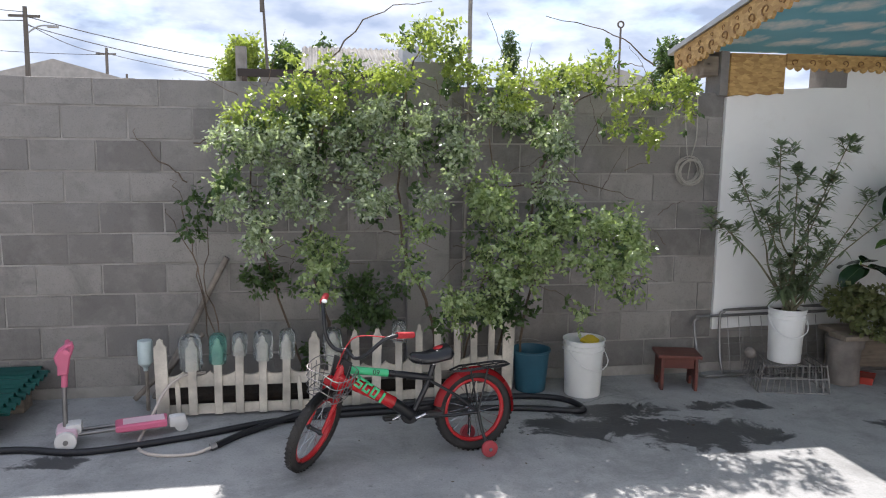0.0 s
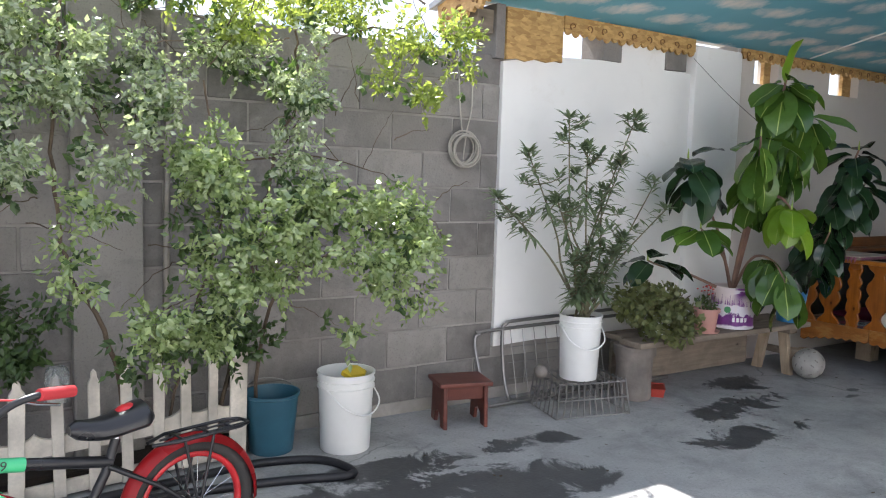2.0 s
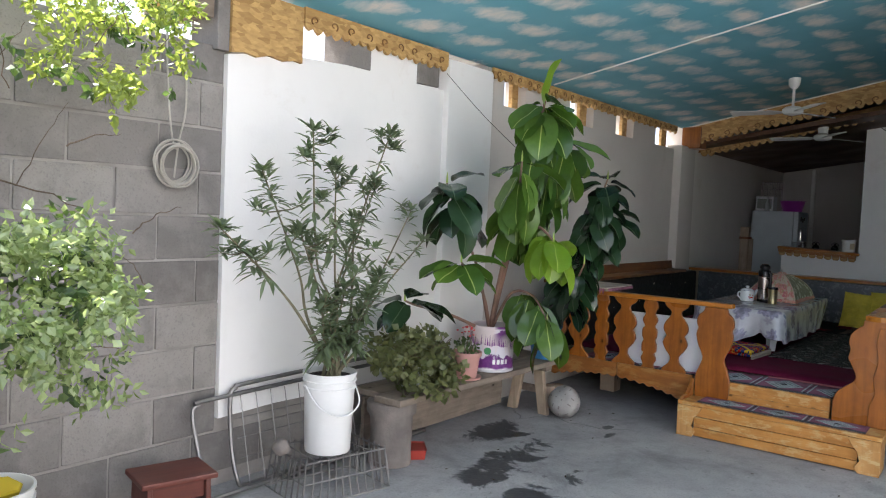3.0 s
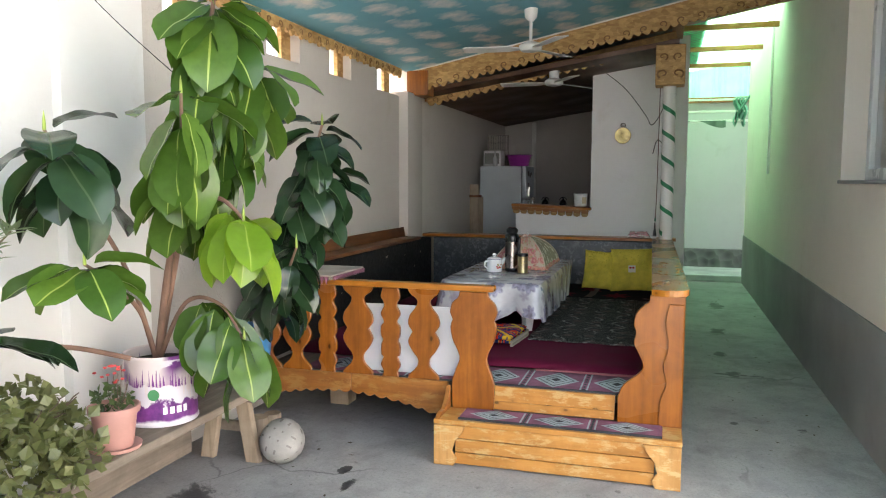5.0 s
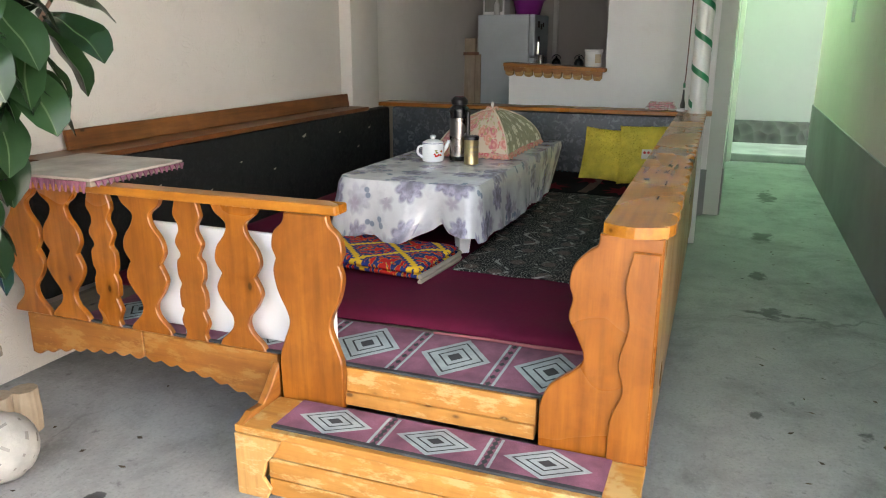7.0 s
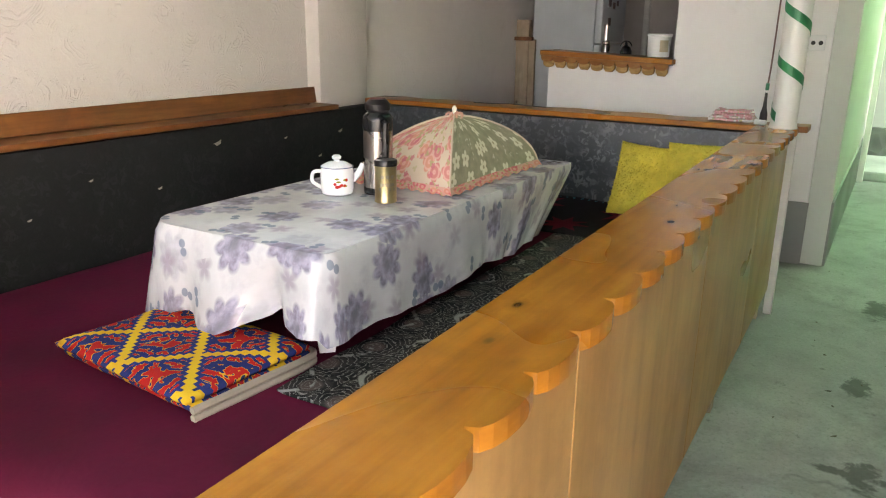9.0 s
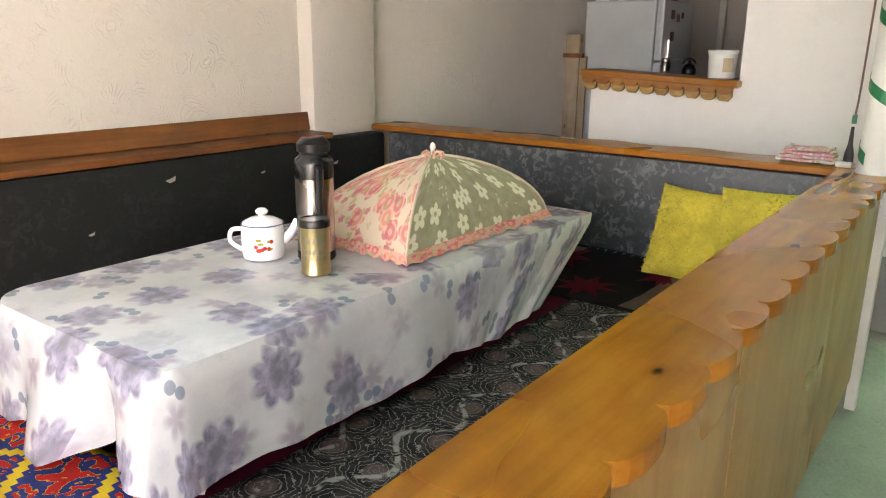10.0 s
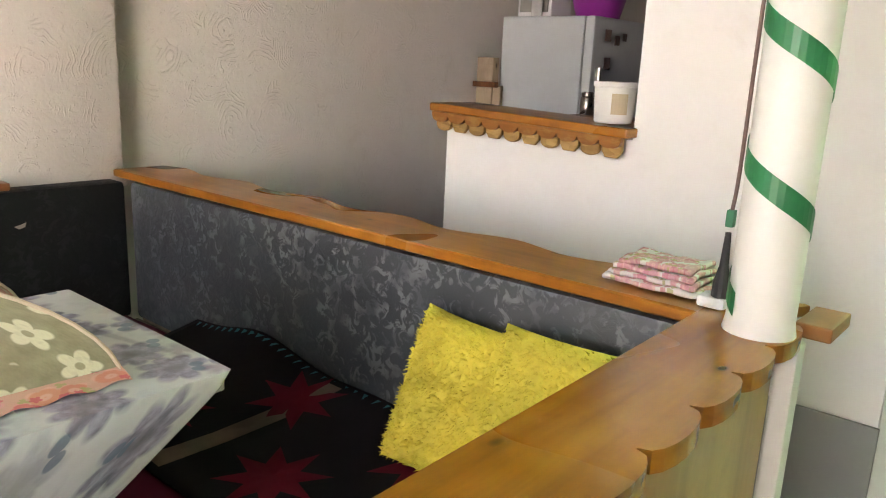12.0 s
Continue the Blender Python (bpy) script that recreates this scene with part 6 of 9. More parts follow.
def ragg(u, v):
    y = 2.28 + 0.55 * u
    return (13.285 + 0.01 * math.sin(u * 20), y, 2.19 - (0.05 + 0.05 * math.sin(u * 5 + 1)) * v)


uv_sheet(ragg, 24, 8, 0.003, "strip", plain("grey green rag", (0.14, 0.2, 0.16), 0.9), rag)

# ---- plants ----
def sprig_mesh(name, points, mat, leaf, aspect, per, axis_len, seed, droop=0.3, up=0.2):
    """Many pinnate sprigs of small folded leaves at the given points, as one mesh."""
    rn = np.random.default_rng(seed)
    verts, faces = [], []
    for p in points:
        p = np.array(p)
        d = rn.normal(size=3) + np.array((0, -0.5, up))
        d /= np.linalg.norm(d)
        s = np.cross(d, rn.normal(size=3))
        s /= np.linalg.norm(s)
        for k in range(per):
            t = (k // 2 + 0.6) / (per / 2)
            side = 0 if k == per - 1 else (1 if k % 2 else -1)
            way = d * (0.55 if side else 1.0) + s * side * 0.8 + np.array((0, 0, -droop)) + rn.normal(size=3) * 0.25
            way /= np.linalg.norm(way)
            base = p + d * axis_len * min(t, 1.0)
            ln = leaf * rn.uniform(0.7, 1.2)
            n = np.cross(way, d + rn.normal(size=3) * 0.4)
            n /= max(1e-6, np.linalg.norm(n))
            wv = n * ln * aspect
            h = np.cross(way, n) * ln * 0.10
            i = len(verts)
            verts += [base, base + way * ln * 0.45 + wv + h, base + way * ln, base + way * ln * 0.45 - wv + h, base + way * ln * 0.5]
            faces += [(i, i + 1, i + 4), (i + 1, i + 2, i + 4), (i + 2, i + 3, i + 4), (i + 3, i, i + 4)]
    me = bpy.data.meshes.new(name)
    me.from_pydata([tuple(v) for v in verts], [], faces)
    me.materials.append(mat)
    return me


def fill(clumps, density, seed, depth, tufts=0):
    """Points scattered through flattened clumps (x, z, half width, half height, distance out), evenly or in tufts."""
    rn = np.random.default_rng(seed)
    out = []
    for x, z, rx, rz, y in clumps:
        many = int(density * rx * rz)
        hearts = []
        for k in range(max(3, many // tufts) if tufts else many):
            v = rn.normal(size=3)
            v /= np.linalg.norm(v)
            r = rn.uniform(0.25, 1.0) ** 0.6
            hearts.append(np.array((x + v[0] * rx * r, y + v[1] * depth * r, z + v[2] * rz * r)))
        if not tufts:
            out += hearts
            continue
        for k in range(many):
            out.append(hearts[k % len(hearts)] + rn.normal(size=3) * np.array((0.034, 0.03, 0.030)))
    return out


def hung(clumps):
    """Clumps (x, z, half width, half height) given their distance out: set further from the wall lower down, so that
    the sun reaches them.
    """
    out = []
    for x, z, rx, rz in clumps:
        y = min(5.06, max(4.54, 4.98 - 0.60 * (1.70 - z)))
        k = (y - 0.35) / 4.70
        out.append((0.135 + (x - 0.135) * k, 1.69 + (z - 1.69) * k, rx * k, rz * k, y))
    return out


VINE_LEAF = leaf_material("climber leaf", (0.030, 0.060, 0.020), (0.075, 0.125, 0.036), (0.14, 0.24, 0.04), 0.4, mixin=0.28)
# yellow-green for the top leaves: the sun shining through is in the colour
VINE_SUNLIT = leaf_material("sunlit climber leaf", (0.13, 0.185, 0.03), (0.28, 0.33, 0.07), (0.44, 0.54, 0.09), 0.3, mixin=0.42, spec=0.6)
# light ends of these two ranges stand in for sun glints on leaves
VINE_PALE = leaf_material("grey green leaf", (0.11, 0.155, 0.08), (0.52, 0.57, 0.40), (0.42, 0.52, 0.20), 0.2, mixin=0.42, spec=1.0)
VINE_LOW = leaf_material("mid green climber leaf", (0.09, 0.145, 0.05), (0.43, 0.50, 0.25), (0.42, 0.54, 0.16), 0.2, mixin=0.42, spec=1.0)
BARK = plain("brown bark", (0.13, 0.095, 0.065), 0.95, vary=0.35, scale=30, bump=0.7)
DRY_BARK = plain("grey dead twig", (0.22, 0.19, 0.16), 0.95, vary=0.3, scale=30, bump=0.5)
vine = thing("climbing_rose", "large rambling climbing shrub trained along the block wall", "climber")
crown_top = ((0.0, 2.01, 0.15, 0.15), (-0.2, 1.82, 0.2, 0.10), (0.34, 2.06, 0.22, 0.12), (0.67, 2.05, 0.14, 0.14), (0.89, 2.30, 0.25, 0.12), (1.07, 2.10, 0.2, 0.17), (1.36, 2.02, 0.2, 0.15), (1.65, 2.08, 0.22, 0.10),
             (1.8, 2.15, 0.15, 0.08), (2.05, 2.27, 0.07, 0.09), (2.12, 2.04, 0.22, 0.09), (2.41, 2.02, 0.2, 0.10), (2.26, 1.73, 0.12, 0.09), (2.05, 1.79, 0.12, 0.05), (2.57, 1.86, 0.05, 0.10), (0.14, 1.88, 0.2, 0.12))
crown_mid = ((-0.31, 1.62, 0.17, 0.17), (-0.38, 1.38, 0.13, 0.17), (-0.24, 1.16, 0.14, 0.16), (-0.02, 1.62, 0.25, 0.2), (0.05, 1.34, 0.2, 0.17), (0.31, 1.73, 0.25, 0.17), (0.41, 1.43, 0.15, 0.17), (0.49, 1.27, 0.14, 0.10),
             (0.67, 1.64, 0.2, 0.14), (0.89, 1.75, 0.17, 0.17), (1.0, 1.55, 0.14, 0.14), (0.85, 1.37, 0.10, 0.10), (1.32, 1.84, 0.17, 0.12), (1.61, 1.80, 0.13, 0.2), (1.67, 1.55, 0.12, 0.17), (1.63, 1.30, 0.11, 0.13), (0.6, 1.86, 0.2, 0.1))
crown_low = ((1.21, 1.37, 0.17, 0.13), (1.25, 1.13, 0.18, 0.2), (1.36, 0.88, 0.23, 0.2), (1.21, 0.70, 0.16, 0.16), (1.54, 1.02, 0.2, 0.2), (1.83, 1.16, 0.2, 0.14), (2.12, 1.13, 0.2, 0.14), (2.01, 0.90, 0.26, 0.14),
             (2.23, 0.95, 0.15, 0.16), (2.19, 0.72, 0.08, 0.08), (1.86, 0.56, 0.06, 0.06), (0.99, 0.63, 0.12, 0.16), (0.74, 0.88, 0.05, 0.15), (0.78, 1.12, 0.10, 0.09), (0.16, 1.02, 0.12, 0.19), (0.2, 0.77, 0.12, 0.16))
# clumps in the darkest leaf, their colour standing for shade inside the climber
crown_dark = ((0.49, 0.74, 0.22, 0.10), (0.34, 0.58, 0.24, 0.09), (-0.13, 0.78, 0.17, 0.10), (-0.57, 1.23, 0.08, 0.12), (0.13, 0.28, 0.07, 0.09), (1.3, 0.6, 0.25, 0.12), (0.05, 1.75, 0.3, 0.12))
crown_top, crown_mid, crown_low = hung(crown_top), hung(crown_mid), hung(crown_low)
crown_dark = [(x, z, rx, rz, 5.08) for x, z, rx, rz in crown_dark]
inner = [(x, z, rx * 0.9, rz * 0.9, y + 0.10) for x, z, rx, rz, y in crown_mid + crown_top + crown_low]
part("upper_crown", sprig_mesh("upper_crown", fill(crown_top, 3300, 1, 0.17, 11), VINE_SUNLIT, 0.034, 0.31, 7, 0.075, 11), VINE_SUNLIT, vine, "bright yellow-green top foliage with sunlight in its colour")
part("middle_crown", sprig_mesh("middle_crown", fill(crown_mid, 4200, 2, 0.19, 12), VINE_PALE, 0.032, 0.32, 7, 0.075, 12), VINE_PALE, vine, "pale grey-green foliage")
part("lower_crown", sprig_mesh("lower_crown", fill(crown_low, 3900, 3, 0.17, 12), VINE_LOW, 0.035, 0.32, 7, 0.075, 13), VINE_LOW, vine, "mid green foliage")
# dark leaf colour behind the crowns paints the shaded gaps between them
part("shaded_foliage", sprig_mesh("shaded_foliage", fill(crown_dark, 3200, 4, 0.10, 9) + fill(inner, 900, 5, 0.12, 6), VINE_LEAF, 0.042, 0.33, 7, 0.075, 14), VINE_LEAF, vine, "dark green inner foliage with shade in its colour")
rv = random.Random(21)


def branch(bm, points, r0, r1, steps=6, jitter=0.012):
    pts = [Vector(p) + Vector((rv.uniform(-jitter, jitter), rv.uniform(-jitter, jitter), rv.uniform(-jitter, jitter))) for p in smooth_line(points, 6)]
    tube(bm, pts, r0, steps, taper=r1)


stems = (((0.25, 5.2, 0.0), (0.2, 5.15, 0.5), (0.1, 5.05, 1.0), (0.15, 5.0, 1.6), (0.3, 5.05, 2.0)), ((0.95, 5.2, 0.0), (0.85, 5.1, 0.6), (0.70, 5.1, 0.95), (0.65, 5.05, 1.4), (0.7, 5.05, 2.0), (0.8, 5.1, 2.3)),
         ((1.3, 5.2, 0.0), (1.42, 5.15, 0.6), (1.55, 5.2, 1.1), (1.62, 5.2, 1.5), (1.85, 5.2, 1.95), (2.3, 5.15, 2.1)), ((1.5, 5.2, 0.0), (1.55, 5.1, 0.7), (1.9, 5.05, 1.0), (2.1, 5.0, 1.1)), ((0.1, 5.2, 0.0), (-0.1, 5.1, 0.7), (-0.25, 5.0, 1.4), (-0.1, 5.05, 1.9)),
         ((1.62, 5.2, 1.5), (1.75, 5.25, 1.72), (1.7, 5.2, 2.0), (1.75, 5.15, 2.2)), ((1.1, 5.15, 0.2), (1.2, 5.0, 0.8), (1.3, 4.95, 1.2), (1.2, 4.95, 1.7)))
for k, s in enumerate(stems):
    bm = bm_new()
    branch(bm, s, 0.013 - 0.001 * k, 0.004)
    part("stem", bm, BARK, vine)
bm = bm_new()
for k in range(90):
    x, z = rv.uniform(-0.4, 2.5), rv.uniform(0.7, 2.2)
    d = Vector((rv.uniform(-1, 1), rv.uniform(-0.4, 0.2), rv.uniform(-0.5, 1))).normalized() * rv.uniform(0.15, 0.4)
    p = Vector((x, rv.uniform(5.0, 5.25), z))
    branch(bm, (p, p + d * 0.5 + Vector((0, 0, 0.02)), p + d), 0.003, 0.001, 4, 0.006)
part("twigs", bm, BARK, vine)["kind"] = "stuff"
bm = bm_new()
for pts in (((2.35, 5.12, 2.2), (2.1, 5.2, 2.4), (1.6, 5.15, 2.5)), ((0.2, 5.1, 2.15), (0.5, 5.1, 2.45), (0.85, 5.1, 2.55)), ((1.15, 5.3, 1.35), (1.9, 5.33, 1.42), (2.35, 5.33, 1.3))):
    bm = bm_new()
    branch(bm, pts, 0.006, 0.002, 5)
    part("runner_shoot", bm, BARK, vine)

# bare stems and dead twigs by the fence
dead = thing("dead_shrub", "bare dead stems leaning against the block wall", "shrub")
for pts in (((-0.55, 5.25, 0.35), (-0.58, 5.2, 0.75), (-0.66, 5.15, 1.2), (-0.72, 5.1, 1.45)), ((-0.5, 5.2, 0.3), (-0.62, 5.2, 0.9), (-0.8, 5.2, 1.25)), ((-0.45, 5.2, 0.3), (-0.55, 5.18, 0.8), (-0.5, 5.15, 1.3)), ((-0.66, 5.33, 1.42), (-0.85, 5.34, 1.55), (-0.98, 5.34, 1.75)), ((-0.62, 5.33, 1.65), (-0.4, 5.34, 1.78))):
    bm = bm_new()
    branch(bm, pts, 0.005, 0.002, 5, 0.02)
    part("stem", bm, BARK, dead)
for a, b_, r in (((-0.92, 5.30, 0.0), (-0.44, 5.32, 0.92), 0.020), ((-1.02, 5.2, 0.03), (-0.60, 5.30, 0.42), 0.018)):
    stick = thing("leaning_pole", "weathered wooden pole leaning against the wall", "pole")
    bm = bm_new()
    a, b_ = Vector(a), Vector(b_)
    tube(bm, [a.lerp(b_, t) + Vector((0, 0, 0.01 * math.sin(t * 9))) for t in (0, 0.25, 0.5, 0.75, 1)], r, 8)
    part("shaft", bm, DRY_BARK, stick)


# rubber plants: each leaf an object on shared meshes
def rubber_leaf(length, width, curl_by, mat):
    bm = bm_new()
    n = 9
    rows = []
    for i in range(n + 1):
        t = i / n
        w = width * max(0.0, 1 - abs(2 * t ** 1.08 - 1) ** 2.3) ** 0.55 if 0 < t < 1 else 0.006
        z = -curl_by * length * t * t
        x = length * (t - 0.12 * curl_by * t * t)
        rows.append([bm.verts.new((x, s * w / 2, z + abs(s) * w * 0.13 + 0.004 * math.sin(t * 11 + s))) for s in (-1, -0.5, -0.04, 0.04, 0.5, 1)])
    for a, b_ in zip(rows, rows[1:]):
        for k in range(5):
            f = bm.faces.new((a[k], a[k + 1], b_[k + 1], b_[k]))
            f.material_index = 1 if k == 2 else 0
            f.smooth = True
    me = bpy.data.meshes.new("leaf")
    bm.to_mesh(me)
    bm.free()
    me.materials.append(mat[0])
    me.materials.append(mat[1])
    return me


RUB = leaf_material("rubber plant leaf", (0.03, 0.08, 0.014), (0.095, 0.18, 0.028), (0.20, 0.36, 0.03), 0.27, "object", 0.16)
RUB_NEW = leaf_material("young rubber plant leaf", (0.12, 0.23, 0.016), (0.21, 0.34, 0.025), (0.32, 0.52, 0.03), 0.3, "object", 0.2)
RUB_VEIN = plain("pale leaf vein", (0.30, 0.40, 0.07), 0.4)
RUB_DARK = leaf_material("dark rubber plant leaf", (0.010, 0.028, 0.012), (0.024, 0.058, 0.022), (0.05, 0.10, 0.02), 0.22, "object", 0.12)
RUB_DARK_VEIN = plain("dark leaf vein", (0.05, 0.085, 0.03), 0.35)
STEM_PINK = plain("pinkish brown stem", (0.23, 0.135, 0.095), 0.7, vary=0.2, scale=30, bump=0.4)
bright = [rubber_leaf(0.28, 0.175, c, (RUB, RUB_VEIN)) for c in (0.08, 0.25)] + [rubber_leaf(0.23, 0.15, 0.16, (RUB, RUB_VEIN))]
fresh = [rubber_leaf(0.28, 0.17, 0.15, (RUB_NEW, RUB_VEIN)), rubber_leaf(0.23, 0.14, 0.35, (RUB_NEW, RUB_VEIN))]
dusky = [rubber_leaf(0.215, 0.135, c, (RUB_DARK, RUB_DARK_VEIN)) for c in (0.3, 0.5)] + [rubber_leaf(0.185, 0.12, 0.35, (RUB_DARK, RUB_DARK_VEIN))]


def leafy_stem(host, path, n, start, meshes, rn, spread=0.35, droop=-10, size=1.0, r=0.011, crownup=True):
    pts = smooth_line(path, 8)
    bm = bm_new()
    tube(bm, pts, r, 8, taper=r * 0.45)
    part("stem", bm, STEM_PINK, host)
    for k in range(n):
        t = start + (1 - start) * (k + 0.5) / n
        f = t * (len(pts) - 1)
        i = min(int(f), len(pts) - 2)
        p = pts[i].lerp(pts[i + 1], f - i)
        yaw = 137.5 * k + rn.uniform(-25, 25)
        last = (k + 0.5) / n
        pitch = droop + (55 * max(0, last - 0.75) / 0.25 if crownup else 0) + rn.uniform(-18, 14)
        m = Matrix.Translation(p) @ Matrix.Rotation(radians(yaw), 4, "Z") @ Matrix.Rotation(radians(-pitch), 4, "Y") @ Matrix.Rotation(radians(rn.uniform(-25, 25)), 4, "X") @ Matrix.Translation((0.03, 0, 0))
        s = size * rn.uniform(0.8, 1.1)
        ob = new("leaf", rn.choice(meshes))
        ob.parent = host
        ob.matrix_basis = m @ Matrix.Diagonal((s, s, s, 1))
    bm = bm_new()
    lathe(bm, [(0.006, 0), (0.005, 0.03), (0.001, 0.06)], pts[-1], 6)
    part("bud", bm, RUB_VEIN, host)


rl = random.Random(8)
ficus = thing("rubber_plant", "tall bright green rubber plant growing from a paint tin", "houseplant", group="rubber plants")
B0 = (4.76, 5.0, 0.60)
leafy_stem(ficus, (B0, (4.74, 4.92, 1.0), (4.66, 4.76, 1.4), (4.63, 4.66, 1.75), (4.61, 4.60, 1.99)), 76, 0.42, bright, rl, droop=-66, r=0.016)
leafy_stem(ficus, (B0, (4.79, 4.95, 0.9), (4.74, 4.82, 1.3), (4.70, 4.74, 1.5)), 12, 0.62, bright, rl, droop=-66, r=0.014)
leafy_stem(ficus, ((4.68, 4.80, 1.28), (4.66, 4.64, 1.28), (4.63, 4.55, 1.24), (4.61, 4.50, 1.20)), 14, 0.5, fresh, rl, droop=-58)
leafy_stem(ficus, (B0, (4.76, 4.86, 0.86), (4.76, 4.70, 0.86), (4.76, 4.60, 0.72)), 15, 0.45, bright, rl, droop=-58, size=1.0, crownup=False)
leafy_stem(ficus, (B0, (4.60, 4.95, 0.85), (4.34, 4.90, 1.02), (4.22, 4.85, 1.07)), 11, 0.72, bright, rl, droop=-22, size=0.95)
leafy_stem(ficus, (B0, (4.6, 5.0, 1.0), (4.33, 4.96, 1.30), (4.15, 4.92, 1.50)), 14, 0.70, dusky[:2], rl, droop=-28, size=1.15)
leafy_stem(ficus, (B0, (4.4, 5.05, 0.74), (4.08, 5.04, 0.82), (3.93, 5.0, 0.86)), 8, 0.72, dusky, rl, droop=-15, size=1.1)
leafy_stem(ficus, ((4.66, 4.76, 1.4), (4.80, 4.70, 1.58), (4.92, 4.64, 1.80)), 24, 0.15, bright, rl, droop=-66)
leafy_stem(ficus, ((4.64, 4.75, 1.4), (4.72, 4.60, 1.62), (4.78, 4.52, 1.78)), 16, 0.25, bright, rl, droop=-66)
leafy_stem(ficus, ((4.66, 4.80, 1.3), (4.54, 4.70, 1.45), (4.46, 4.64, 1.64)), 19, 0.25, bright, rl, droop=-62)
tip_leaf = new("leaf", fresh[0])
tip_leaf.parent = ficus
tip_leaf.matrix_basis = Matrix.Translation((4.61, 4.60, 1.96)) @ Matrix.Rotation(radians(-70), 4, "Z") @ Matrix.Rotation(radians(-82), 4, "Y")
ficus2 = thing("rubber_plant", "dark-leaved rubber plant growing from a blue bucket", "houseplant", group="rubber plants")
B1 = (5.33, 4.90, 0.60)
leafy_stem(ficus2, (B1, (5.32, 4.78, 0.95), (5.36, 4.65, 1.3), (5.43, 4.58, 1.6)), 52, 0.2, dusky, rl, droop=-38, r=0.013)
leafy_stem(ficus2, ((5.32, 4.78, 0.95), (5.48, 4.66, 1.2), (5.60, 4.60, 1.40)), 20, 0.25, dusky, rl, droop=-30)
leafy_stem(ficus2, (B1, (5.30, 4.75, 0.8), (5.24, 4.66, 0.95), (5.20, 4.60, 1.05)), 18, 0.3, dusky, rl, droop=-45)

# oleander
OLEANDER = leaf_material("oleander leaf", (0.085, 0.12, 0.065), (0.23, 0.28, 0.17), (0.20, 0.30, 0.08), 0.34, spec=0.7)
ole = thing("oleander", "slender oleander shrub in a white bucket", "shrub")
OB = Vector((3.36, 4.96, 0.53))
lv, lf = [], []
OLEANDER_BARK = plain("olive grey bark", (0.20, 0.18, 0.11), 0.85, vary=0.25, scale=30)
rn = np.random.default_rng(5)


def whorl_leaf(p, d, ln, w):
    d = d / np.linalg.norm(d)
    s = np.cross(d, (0, 0, 1))
    s = s / max(1e-6, np.linalg.norm(s)) * w
    sag = np.array((0, 0, -0.22 * ln))
    i = len(lv)
    lv.extend([p, p + d * ln * 0.3 + s, p + d * ln * 0.3 - s, p + d * ln * 0.65 + s * 0.9 + sag * 0.3, p + d * ln * 0.65 - s * 0.9 + sag * 0.3, p + d * ln + sag, p + d * ln * 0.3 - np.array((0, 0, w * 0.35)), p + d * ln * 0.65 + sag * 0.3 - np.array((0, 0, w * 0.35))])
    lf.extend([(i, i + 1, i + 6), (i, i + 6, i + 2), (i + 1, i + 3, i + 7, i + 6), (i + 6, i + 7, i + 4, i + 2), (i + 3, i + 5, i + 7), (i + 7, i + 5, i + 4)])


tips = (((3.05, 4.93, 0.98), (2.70, 4.92, 1.24), 1.0), ((3.1, 4.95, 1.05), (2.92, 4.95, 1.48), 1.0), ((3.2, 4.9, 0.95), (3.08, 4.88, 1.22), 0.8), ((3.3, 4.98, 1.1), (3.24, 5.0, 1.68), 1.0), ((3.36, 4.96, 1.05), (3.37, 4.98, 1.52), 1.0),
        ((3.4, 4.92, 0.9), (3.42, 4.9, 1.24), 0.7), ((3.5, 5.0, 1.1), (3.76, 5.0, 1.72), 1.0), ((3.5, 5.0, 1.05), (3.64, 4.98, 1.44), 0.9), ((3.28, 4.9, 0.7), (3.18, 4.84, 0.90), 1.0), ((3.34, 4.88, 0.75), (3.28, 4.8, 0.98), 1.0), ((3.42, 4.88, 0.74), (3.46, 4.82, 0.95), 1.0), ((3.46, 4.9, 0.78), (3.58, 4.86, 1.02), 0.8),
        ((3.7, 5.02, 0.95), (4.0, 5.04, 1.34), 0.35), ((3.72, 5.02, 0.9), (4.12, 5.04, 1.18), 0.35))
